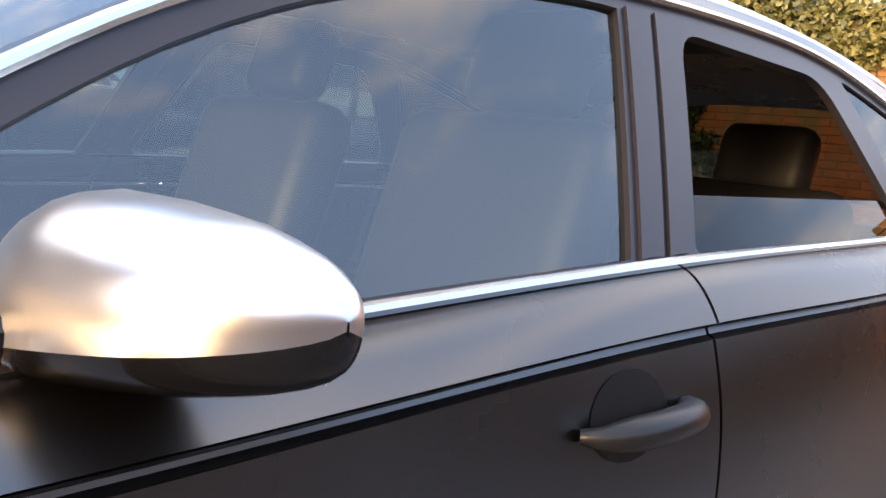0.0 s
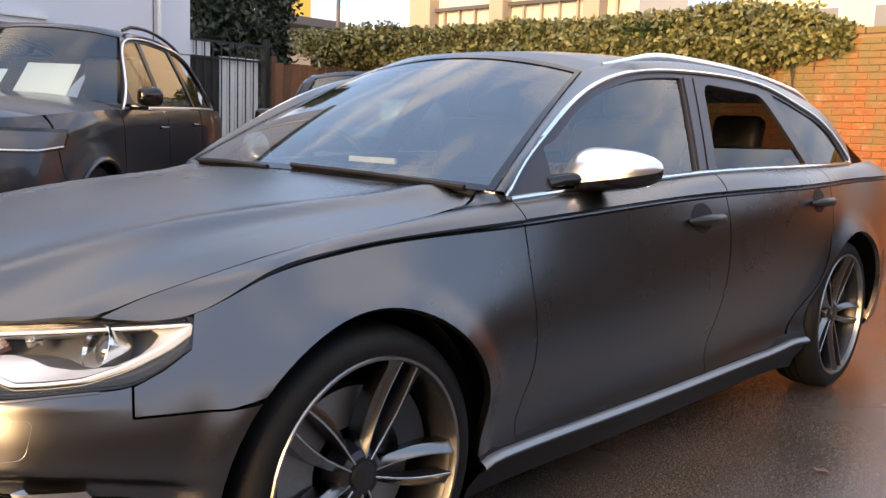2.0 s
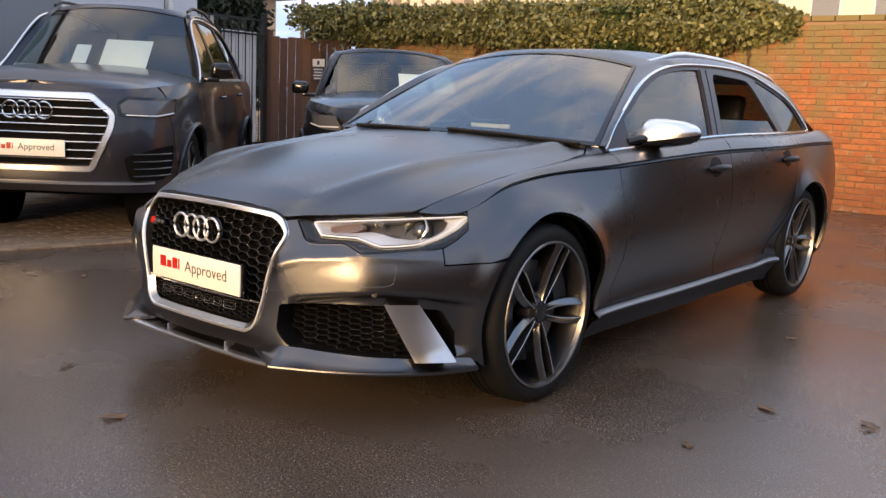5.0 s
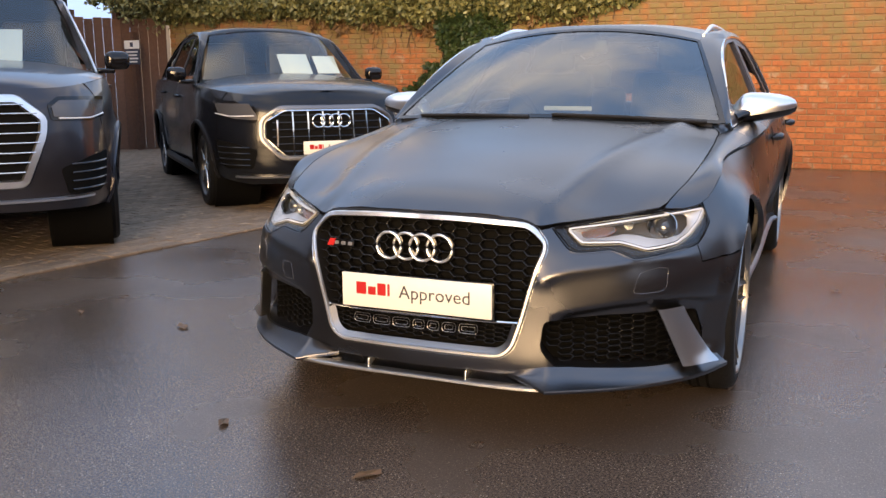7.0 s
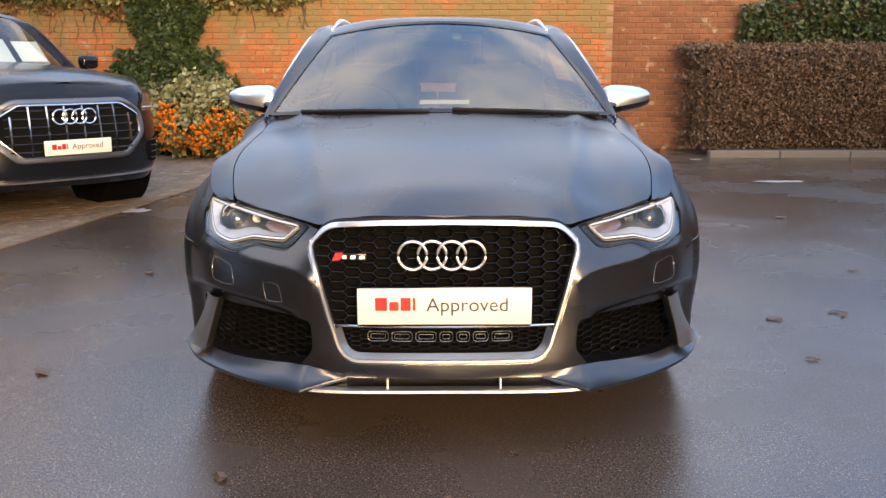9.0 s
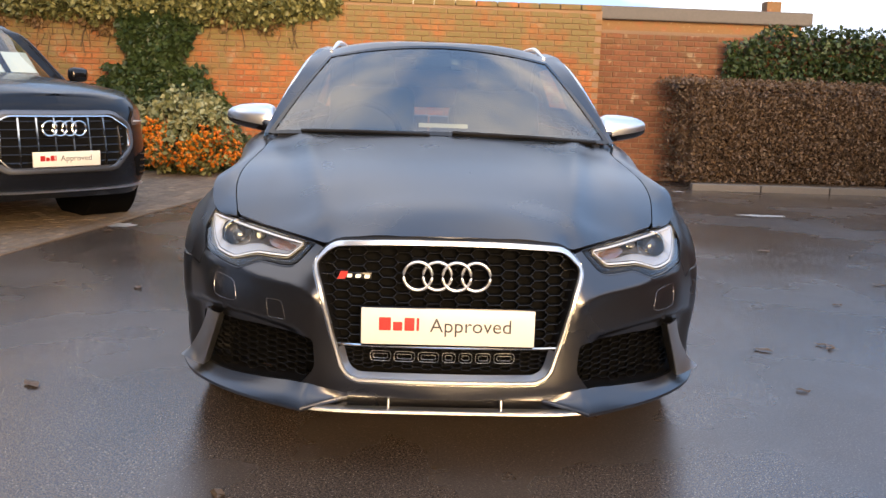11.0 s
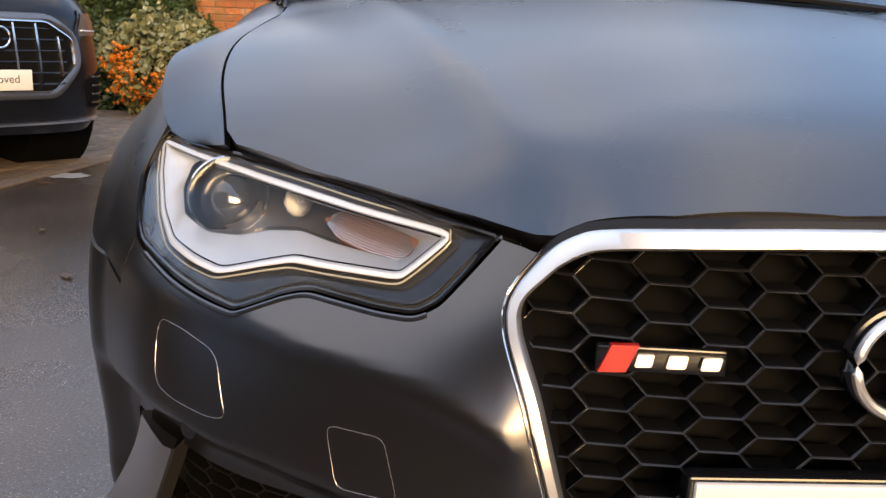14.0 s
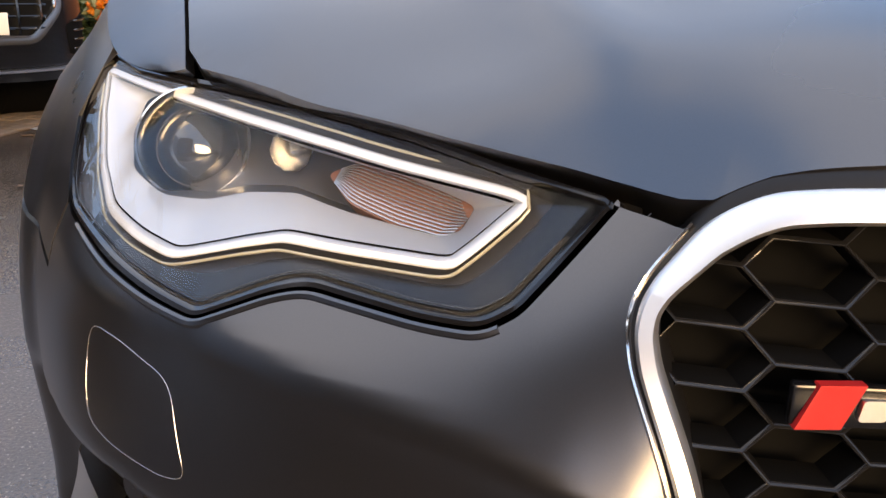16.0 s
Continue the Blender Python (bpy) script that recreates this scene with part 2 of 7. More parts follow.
def skin(outline, surf, step=0.03, gap=0.002, fold=0.012, holes=(), lift=0.0, edge=None):
    """Verts and faces of a panel: the part of a surface inside an outline (in the surface's own two coordinates), with edges folded in."""
    ring = inset(dense(outline, edge or step * 0.6), gap)
    rings = [ring] + [inset(dense(h, edge or step * 0.6), -gap) for h in holes]
    lo, hi = ring.min(0), ring.max(0)
    gx, gy = np.meshgrid(np.arange(lo[0], hi[0], step), np.arange(lo[1], hi[1], step))
    gx = gx + (np.arange(gx.shape[0]) % 2)[:, None] * step / 2
    grid = np.stack([gx.ravel(), gy.ravel()], 1)
    ok = inside(grid, ring)
    for h in rings[1:]:
        ok &= ~inside(grid, h)
    grid = grid[ok]
    allr = np.concatenate(rings)
    if len(grid):
        d = np.min(np.linalg.norm(grid[:, None, :] - allr[None, :, :], axis=2), axis=1)
        grid = grid[d > 0.45 * step]
    co = [Vector(p) for p in np.concatenate([allr, grid])] if len(grid) else [Vector(p) for p in allr]
    edges, base = [], 0
    for rr in rings:
        edges += [(base + i, base + (i + 1) % len(rr)) for i in range(len(rr))]
        base += len(rr)
    v2, _, f2, _, _, _ = delaunay_2d_cdt(co, edges, [], 0, 1e-6)
    uv = np.array([(p.x, p.y) for p in v2])
    f2 = np.array([f for f in f2 if len(f) == 3])
    mid = uv[f2].mean(1)
    keep = inside(mid, ring)
    for h in rings[1:]:
        keep &= ~inside(mid, h)
    f2 = f2[keep]
    a, b, c = uv[f2[:, 0]], uv[f2[:, 1]], uv[f2[:, 2]]
    turn = (b[:, 0] - a[:, 0]) * (c[:, 1] - a[:, 1]) - (b[:, 1] - a[:, 1]) * (c[:, 0] - a[:, 0])
    f2[turn < 0] = f2[turn < 0][:, ::-1]
    P, N = surf(uv), normals(surf, uv)
    P = P + N * lift
    verts, faces = P.tolist(), [tuple(f) for f in f2]
    if fold:
        count = {}
        for f in faces:
            for i in range(3):
                count[(f[i], f[(i + 1) % 3])] = 1
        low = {}
        for (i, j) in list(count):
            if (j, i) not in count:
                for k in (i, j):
                    if k not in low:
                        low[k] = len(verts)
                        verts.append((P[k] - N[k] * fold).tolist())
                faces.append((j, i, low[i], low[j]))
    return verts, faces


def flip(vf):
    return [(-x, y, z) for x, y, z in vf[0]], [tuple(reversed(f)) for f in vf[1]]


def join(*vfs):
    V, F = [], []
    for v, f in vfs:
        n = len(V)
        V += [tuple(p) for p in v]
        F += [tuple(i + n for i in q) for q in f]
    return V, F


def loft(curves, close=False):
    """A sheet through curves of the same number of points."""
    n, V, F = len(curves[0]), [tuple(p) for c in curves for p in c], []
    m = len(curves)
    for i in range(m - 1):
        for j in range(n if close else n - 1):
            k = (j + 1) % n
            F.append((i * n + j, i * n + k, (i + 1) * n + k, (i + 1) * n + j))
    return V, F


def tube(path, r, k=8, closed=False, flat=1.0, caps=True):
    """A round bar along a path; flat squashes it upright. r: one radius or one for each point."""
    P = np.array(path, float)
    n = len(P)
    T = (np.roll(P, -1, 0) - np.roll(P, 1, 0)) if closed else np.gradient(P, axis=0)
    T /= np.maximum(np.linalg.norm(T, axis=1), 1e-9)[:, None]
    up = np.array([0, 0, 1.0]) if abs(T[:, 2]).mean() < 0.85 else np.array([0, 1.0, 0])
    V, F = [], []
    for i in range(n):
        a = np.cross(T[i], up)
        a /= max(np.linalg.norm(a), 1e-9)
        b = np.cross(a, T[i])
        rr = r[i] if isinstance(r, (list, tuple, np.ndarray)) else r
        for j in range(k):
            w = 2 * math.pi * j / k
            V.append(tuple(P[i] + rr * (math.cos(w) * a + flat * math.sin(w) * b)))
    for i in range(n if closed else n - 1):
        for j in range(k):
            q = (i + 1) % n
            F.append((i * k + j, i * k + (j + 1) % k, q * k + (j + 1) % k, q * k + j))
    if caps and not closed:
        F += [tuple(reversed(range(k))), tuple((n - 1) * k + j for j in range(k))]
    return V, F


def lathe(prof, k=48, axis="x", at=(0, 0, 0)):
    """prof: (along, radius) turned round an axis."""
    V, F, m = [], [], len(prof)
    for i in range(k):
        w = 2 * math.pi * i / k
        for a, r in prof:
            c, s = r * math.cos(w), r * math.sin(w)
            p = {"x": (a, c, s), "y": (s, a, c), "z": (c, s, a)}[axis]
            V.append((p[0] + at[0], p[1] + at[1], p[2] + at[2]))
    for i in range(k):
        q = (i + 1) % k
        for j in range(m - 1):
            F.append((i * m + j, q * m + j, q * m + j + 1, i * m + j + 1))
    return V, F


def block(size, at=(0, 0, 0), bevel=0.0, turn=None, segs=2):
    """A box with rounded edges, as verts and faces; at is its middle."""
    bm = bmesh.new()
    bmesh.ops.create_cube(bm, size=1)
    bmesh.ops.scale(bm, vec=size, verts=bm.verts)
    if bevel:
        bmesh.ops.bevel(bm, geom=bm.edges[:], offset=bevel, segments=segs, affect="EDGES", profile=0.5)
    m = Matrix.Translation(at) @ (turn.to_4x4() if turn is not None else Matrix())
    bmesh.ops.transform(bm, matrix=m, verts=bm.verts)
    vf = [tuple(v.co) for v in bm.verts], [tuple(v.index for v in f.verts) for f in bm.faces]
    bm.free()
    return vf


def prism(poly, y0, y1, axis="y"):
    """A flat outline given depth along an axis."""
    n = len(poly)

    def put(p, d):
        return {"y": (p[0], d, p[1]), "x": (d, p[0], p[1]), "z": (p[0], p[1], d)}[axis]
    V = [put(p, y0) for p in poly] + [put(p, y1) for p in poly]
    F = [tuple(range(n)), tuple(reversed(range(n, 2 * n)))] + [(i, n + i, n + (i + 1) % n, (i + 1) % n) for i in range(n)]
    return V, F


def moved(vf, m):
    return [tuple(m @ Vector(v)) for v in vf[0]], vf[1]


# ---- setting ----


def asphalt_material(name):
    """Damp asphalt: dark binder, pale chippings, and broad wet and dry patches."""
    m = bpy.data.materials.new(name)
    m.use_nodes = True
    nt = m.node_tree
    b = nt.nodes["Principled BSDF"]
    b.inputs["Specular IOR Level"].default_value = 0.9
    co = nt.nodes.new("ShaderNodeTexCoord").outputs["Object"]

    def noise_ramp(scale, p0, p1, c0, c1, detail=4.0):
        n, r = nt.nodes.new("ShaderNodeTexNoise"), nt.nodes.new("ShaderNodeValToRGB")
        n.inputs["Scale"].default_value, n.inputs["Detail"].default_value = scale, detail
        nt.links.new(co, n.inputs["Vector"])
        nt.links.new(n.outputs["Fac"], r.inputs["Fac"])
        for k, (p, c) in enumerate(((p0, c0), (p1, c1))):
            r.color_ramp.elements[k].position, r.color_ramp.elements[k].color = p, (*c, 1)
        return r.outputs["Color"], n.outputs["Fac"]

    def mix(kind, fac, a, c):
        n = nt.nodes.new("ShaderNodeMixRGB")
        n.blend_type = kind
        for k, v in enumerate((fac, a, c)):
            if isinstance(v, (int, float)):
                n.inputs[k].default_value = v
            else:
                nt.links.new(v, n.inputs[k])
        return n.outputs[0]
    stone, relief = noise_ramp(135, .34, .72, (0.046, 0.033, 0.025), (0.150, 0.114, 0.090), 8.0)
    chips, _ = noise_ramp(150, .63, .70, (0, 0, 0), (1, 1, 1), 2.0)
    patch, _ = noise_ramp(.7, .35, .68, (0.72, 0.72, 0.72), (1.22, 1.20, 1.18))
    pale = nt.nodes.new("ShaderNodeRGB")
    pale.outputs[0].default_value = (0.42, 0.36, 0.30, 1)
    nt.links.new(mix("MULTIPLY", 1.0, mix("MIX", chips, stone, pale.outputs[0]), patch), b.inputs["Base Color"])
    wet, _ = noise_ramp(.9, .40, .66, (0.17, 0.17, 0.17), (0.36, 0.36, 0.36))
    nt.links.new(wet, b.inputs["Roughness"])
    bn = nt.nodes.new("ShaderNodeBump")
    bn.inputs["Strength"].default_value, bn.inputs["Distance"].default_value = 0.16, 0.01
    nt.links.new(relief, bn.inputs["Height"])
    nt.links.new(bn.outputs["Normal"], b.inputs["Normal"])
    return m


M_ASPHALT = asphalt_material("wet_asphalt")
M_MORTAR = material("brick_mortar", (0.22, 0.145, 0.095), rough=0.95, grain=0.25, grain_scale=60, blotch=0.3, blotch_scale=1.2)
M_JOINT = material("lime_mortar", (0.29, 0.185, 0.115), rough=0.95, grain=0.25, grain_scale=60, blotch=0.3, blotch_scale=1.2)
M_CLAD = material("pale_cladding", (0.62, 0.63, 0.66), rough=0.45, grain=0.02, grain_scale=40, blotch=0.05, blotch_scale=0.6)
M_RENDER = material("cream_render", (0.58, 0.55, 0.48), rough=0.8, grain=0.05, grain_scale=20, blotch=0.08, blotch_scale=0.4)
M_YELLOW = material("yellow_render", (0.78, 0.50, 0.10), rough=0.7, blotch=0.06, blotch_scale=0.5)
M_PILASTER = material("beige_pilaster", (0.40, 0.33, 0.26), rough=0.8, grain=0.1, grain_scale=20, blotch=0.15, blotch_scale=0.8)
M_ROOFD = material("dark_roof", (0.09, 0.085, 0.085), rough=0.7, grain=0.2, grain_scale=15)
M_FARPANE = material("far_window_pane", (0.20, 0.21, 0.225), rough=0.15)
M_WHITEP = material("white_paint", (0.70, 0.70, 0.68), rough=0.5, blotch=0.08, blotch_scale=3)
M_IRON = material("black_iron", (0.012, 0.012, 0.013), rough=0.5)
M_FENCE = material("stained_fence_board", (0.112, 0.054, 0.032), rough=0.8, grain=0.35, grain_scale=25, per_object=0.25, bump=0.3, bump_scale=60)
M_KERB = material("kerb_stone", (0.15, 0.135, 0.12), rough=0.85, grain=0.2, grain_scale=50, per_object=0.15, bump=0.3, bump_scale=80)
M_SIGNB = material("sign_dark", (0.03, 0.04, 0.07), rough=0.4)
M_BARK = material("bark", (0.07, 0.05, 0.035), rough=0.9, grain=0.4, grain_scale=30, bump=0.5, bump_scale=40)


def brick_material(name, base, dark, lichen, lichen_z, amount):
    """Fired clay: each brick its own shade, with soot, and lichen on the upper courses."""
    m = bpy.data.materials.new(name)
    m.use_nodes = True
    nt = m.node_tree
    b = nt.nodes["Principled BSDF"]
    b.inputs["Roughness"].default_value = 0.88
    geo, info = nt.nodes.new("ShaderNodeNewGeometry"), nt.nodes.new("ShaderNodeObjectInfo")

    def n_math(op, a, c):
        n = nt.nodes.new("ShaderNodeMath")
        n.operation = op
        n.use_clamp = op == "MULTIPLY_ADD"
        for k, v in enumerate((a, c)):
            if isinstance(v, (int, float)):
                n.inputs[k].default_value = v
            else:
                nt.links.new(v, n.inputs[k])
        return n.outputs[0]

    def n_noise(scale, detail=6.0):
        n = nt.nodes.new("ShaderNodeTexNoise")
        n.inputs["Scale"].default_value, n.inputs["Detail"].default_value = scale, detail
        nt.links.new(geo.outputs["Position"], n.inputs["Vector"])
        return n.outputs["Fac"]

    def n_ramp(fac, p0, p1):
        n = nt.nodes.new("ShaderNodeMapRange")
        n.inputs["From Min"].default_value, n.inputs["From Max"].default_value = p0, p1
        nt.links.new(fac, n.inputs["Value"])
        return n.outputs[0]

    def n_mix(fac, a, c):
        n = nt.nodes.new("ShaderNodeMixRGB")
        nt.links.new(fac, n.inputs[0])
        for k, v in ((1, a), (2, c)):
            if isinstance(v, tuple):
                n.inputs[k].default_value = (*v, 1)
            else:
                nt.links.new(v, n.inputs[k])
        return n.outputs[0]
    rnd = n_math("FRACT", n_math("ADD", geo.outputs["Random Per Island"], info.outputs["Random"]), 0.0)
    col = n_mix(n_ramp(rnd, 0.0, 1.0), base, dark)
    col = n_mix(n_ramp(n_noise(26), 0.45, 0.75), col, tuple(c * 0.55 for c in base))
    col = n_mix(n_ramp(n_noise(7), 0.60, 0.72), col, (0.42, 0.30, 0.20))
    sep = nt.nodes.new("ShaderNodeSeparateXYZ")
    nt.links.new(geo.outputs["Position"], sep.inputs[0])
    up = n_ramp(sep.outputs["Z"], lichen_z - 0.75, lichen_z + 0.55)
    patch = n_math("MULTIPLY", n_ramp(n_math("ADD", n_math("MULTIPLY", n_noise(3.2), 1.0), n_math("MULTIPLY", up, 0.34)), 0.60, 0.82), amount)
    col = n_mix(patch, col, lichen)
    nt.links.new(col, b.inputs["Base Color"])
    bn = nt.nodes.new("ShaderNodeBump")
    bn.inputs["Strength"].default_value, bn.inputs["Distance"].default_value = 0.5, 0.01
    nt.links.new(n_noise(70, 4.0), bn.inputs["Height"])
    nt.links.new(bn.outputs["Normal"], b.inputs["Normal"])
    return m


M_BRICK = brick_material("orange_brick", (0.47, 0.160, 0.058), (0.33, 0.105, 0.042), (0.21, 0.155, 0.065), 1.45, 1.0)
M_BRICK2 = brick_material("brown_brick", (0.27, 0.105, 0.052), (0.17, 0.066, 0.035), (0.15, 0.12, 0.05), 2.2, 0.5)
M_PAVER = brick_material("brindle_paver", (0.27, 0.20, 0.14), (0.17, 0.125, 0.09), (0.1, 0.1, 0.07), 6.0, 0.2)


def structure(name, vf, mat, smooth=False, label=""):
    ob = part(name, vf, mat, None, label, smooth)
    ob["kind"] = "structure"
    return ob


ground = structure("ground", ([(-400, -400, 0), (400, -400, 0), (400, 400, 0), (-400, 400, 0)], [(0, 1, 2, 3)]), M_ASPHALT)
WALL_Y, WALL_H, WALL_X0, WALL_X1 = 8.80, 2.30, -8.95, 2.38
wall_north = structure("wall_north", block((WALL_X1 - WALL_X0, .29, WALL_H), ((WALL_X0 + WALL_X1) / 2, WALL_Y + .153, WALL_H / 2)), M_JOINT)
wall_north_east = structure("wall_north_east", block((9.6, .29, 2.08), (WALL_X1 + 4.8, WALL_Y + .46, 1.04)), M_MORTAR)
# unseen walls added to close the yard, for what the estate reflects
structure("wall_east", block((.3, 30, 4.2), (12.2, -5.6, 2.1)), M_BRICK2)
structure("wall_south", block((26, .3, 2.0), (-1, -17, 1.0)), M_MORTAR)
# pale clad building beyond the parked cars
west = thing("clad_building", "pale grey metal-clad building beside the gate", "building")
part("wall", block((8, 16, 6.0), (-13.8, -1.95, 3.0)), M_CLAD, west, smooth=False)
for z in (2.12, 3.2, 4.3):
    part("cladding_joint", block((.01, 15.98, .018), (-9.797, -1.95, z)), M_ROOFD, west, smooth=False)
for y in (5.45, 2.4, -.6, -3.6):
    part("cladding_joint", block((.01, .014, 5.9), (-9.796, y, 3.0)), M_ROOFD, west, smooth=False)
part("downpipe", tube([(-9.74, 5.52, 0), (-9.74, 5.52, 5.9)], .035, 10), M_WHITEP, west)
wnd = part("window", block((.06, 2.0, 1.1), (-9.78, 2.85, 1.85), .01), M_WHITEP, west, smooth=False)
part("pane", block((.02, 1.8, .92), (-9.748, 2.85, 1.85), .004), M_FARPANE, wnd, smooth=False)
part("window_sill", block((.10, 2.1, .05), (-9.76, 2.85, 2.42)), M_WHITEP, wnd, smooth=False)
part("roof_edge", block((8.2, 16.2, .2), (-13.8, -1.95, 6.1)), M_ROOFD, west, smooth=False)

# railing gate with white boards, and the stained fence
gate = thing("railing_gate", "black iron railing gate with white boards behind it", "gate")
for i in range(10):
    y = 6.115 + i * .15
    part("bar", tube([(-9.98, y, .08), (-9.98, y, 2.40)], .011, 6), M_IRON, gate)
for z in (.25, 2.13, 2.38):
    part("rail", block((.03, 1.5, .035), (-9.98, 6.82, z)), M_IRON, gate, smooth=False)
for y in (6.07, 7.57):
    part("post", block((.08, .08, 2.5), (-9.98, y, 1.25), .005), M_IRON, gate, smooth=False)
for i in range(5):
    part("board", block((.02, .135, 2.02), (-10.06, 6.79 + i * .15, 1.16), .004), M_WHITEP, gate, smooth=False)
for i in range(3):
    part("upper_board", block((.02, .135, .22), (-10.06, 6.19 + i * .15, 2.26), .004), M_WHITEP, gate, smooth=False)
part("panel", block((.02, .60, 2.06), (-10.03, 6.40, 1.10)), M_IRON, gate, smooth=False)
fence = thing("board_fence", "dark brown stained vertical board fence", "fence")
fx0, fy0, fx1, fy1 = -9.98, 7.66, -8.98, 8.62
for i in range(11):
    t = i / 10
    part("board", block((.135, .022, 2.12 + .03 * math.sin(i * 2.3)), (fx0 + (fx1 - fx0) * t, fy0 + (fy1 - fy0) * t, 1.06), .003, Matrix.Rotation(math.atan2(fy1 - fy0, fx1 - fx0), 3, "Z")), M_FENCE, fence, smooth=False)
for t in (0.0, .5, 1.0):
    part("post", block((.10, .10, 2.25), (fx0 + (fx1 - fx0) * t - .05, fy0 + (fy1 - fy0) * t + .07, 1.12), .005), M_FENCE, fence, smooth=False)
sign = thing("notice_sign", "small white and dark parking notice on a post", "sign")
part("post", block((.07, .07, 1.9), (-9.20, 8.20, .95), .004), M_FENCE, sign, smooth=False)
upper = part("upper_panel", block((.30, .012, .13), (-9.20, 8.155, 1.70), .003), M_WHITEP, sign, smooth=False)
part("mark", block((.06, .004, .07), (-9.20, 8.147, 1.70)), M_SIGNB, upper, smooth=False)
low_p = part("lower_panel", block((.30, .012, .24), (-9.20, 8.155, 1.505), .003), M_SIGNB, sign, smooth=False)
for k in range(4):
    part("text_bar", block((.24 - .04 * (k % 2), .004, .022), (-9.20, 8.147, 1.585 - k * .052)), M_WHITEP, low_p, smooth=False)

# far buildings over the wall
def far_building(label, x0, x1, y, h, mat, floors, cols, roof=M_ROOFD):
    b = thing("far_building", label, "building")
    part("wall", block((x1 - x0, 8, h), ((x0 + x1) / 2, y + 4, h / 2)), mat, b, smooth=False)
    part("roof", block((x1 - x0 + .6, 8.6, .5), ((x0 + x1) / 2, y + 4, h + .25), .05), roof, b, smooth=False)
    for f in range(floors):
        for c in range(cols):
            x = x0 + (c + .5) * (x1 - x0) / cols
            w = part("window", block(((x1 - x0) / cols * .5, .10, 1.3), (x, y - .01, 2.2 + f * 2.9), .01), M_WHITEP, b, smooth=False)
            part("pane", block(((x1 - x0) / cols * .44, .04, 1.15), (x, y - .055, 2.2 + f * 2.9)), M_FARPANE, w, smooth=False)
    return b


yellow = thing("far_building", "yellow rendered building with a dark flat canopy", "building")
part("wall", block((11, 1.2, 9.0), (-38.9, 26.5, 4.5)), M_YELLOW, yellow, smooth=False)
part("plinth_wall", block((11.3, 1.9, 5.85), (-38.85, 26.4, 2.925)), M_PILASTER, yellow, smooth=False)
part("roof", block((11.6, 1.8, .5), (-38.9, 26.5, 9.25), .05), M_ROOFD, yellow, smooth=False)
part("canopy", block((13.2, 5.2, .42), (-38.6, 25.6, 6.06), .04), M_ROOFD, yellow, smooth=False)
for x in (-34.2, -36.6, -39.0):
    w_ = part("window", block((1.3, .12, 1.5), (x, 25.86, 7.6), .01), M_WHITEP, yellow, smooth=False)
    part("pane", block((1.1, .04, 1.3), (x, 25.80, 7.6)), M_FARPANE, w_, smooth=False)
pale = thing("far_building", "pale rendered building with beige pilasters and a dark fascia", "building")
part("wall", block((9.2, 3.0, 9.5), (-16.8, 24.2, 4.75)), M_RENDER, pale, smooth=False)
part("roof", block((9.8, 3.6, .5), (-16.8, 24.2, 9.75), .05), M_ROOFD, pale, smooth=False)
for x in (-21.0, -17.4, -13.6):
    part("pilaster", block((1.05 if x < -20 else .6, .5, 9.4), (x, 22.45, 4.7), .03), M_PILASTER, pale, smooth=False)
part("fascia", block((8.6, .16, .12), (-16.7, 22.56, 5.42)), M_ROOFD, pale, smooth=False)
for k in range(11):
    part("fascia_post", block((.07, .10, .75), (-20.1 + k * .72, 22.60, 5.02)), M_PILASTER, pale, smooth=False)
lamp_post = thing("lamp_post", "thin grey lamp post beyond the wall", "lamp post", "", (-23.5, 20.5, 0))
part("pole", tube([(0, 0, 0), (0, 0, 4.0), (0, 0, 8.0)], [.10, .08, .06], 10), M_ROOFD, lamp_post)
part("arm", tube([(0, 0, 7.9), (.3, -.2, 8.1), (.9, -.6, 8.15)], .035, 8), M_ROOFD, lamp_post)
part("lantern", block((.5, .22, .10), (1.0, -.67, 8.13), .03), M_ROOFD, lamp_post)
far_building("long pale building beyond the wall", -12.5, 2.0, 30, 6.6, M_RENDER, 2, 7)
house = far_building("low brick house with a dark roof beyond the hedge", 4.9, 15.0, 32, 4.1, M_BRICK2, 0, 1)
part("chimney", block((.6, .6, .7), (14.5, 34, 4.85), .02), M_BRICK2, house, smooth=False)

# kerb before the hedge
for i in range(8):
    tagged(structure("kerb_stone", block((.905, .13, .15), (3.98 + i * .915, 8.02, .012), .012), M_KERB), kind="structure")
structure("hedge_bed", block((7.9, 1.0, .10), (7.6, 8.60, .04)), M_BARK)
# pale patches on the asphalt
M_PATCH = material("pale_patch", (0.42, 0.40, 0.37), rough=0.6, grain=0.3, grain_scale=30)
rp = random.Random(5)
for x, y, a, b in ((3.52, 5.58, .24, .07), (3.28, 7.72, .10, .06), (-2.52, 3.80, .16, .10)):
    ring = [(x + a * math.cos(w) * (1 + .3 * rp.uniform(-1, 1)), y + b * math.sin(w) * (1 + .3 * rp.uniform(-1, 1)), .004) for w in np.linspace(0, 2 * math.pi, 22, endpoint=False)]
    structure("ground_patch", (ring, [tuple(range(22))]), M_PATCH)
# paving edge
PAVE_A, PAVE_X = math.atan2(1.0, .18), -3.25


def pave_x(y):
    return PAVE_X + .18 * y


structure("pavement", ([(-9.8, -9, .006), (pave_x(-9), -9, .006), (pave_x(8.78), 8.78, .006), (-9.8, 8.78, .006)], [(0, 1, 2, 3)]), M_MORTAR)
pavement = bpy.data.objects["pavement"]


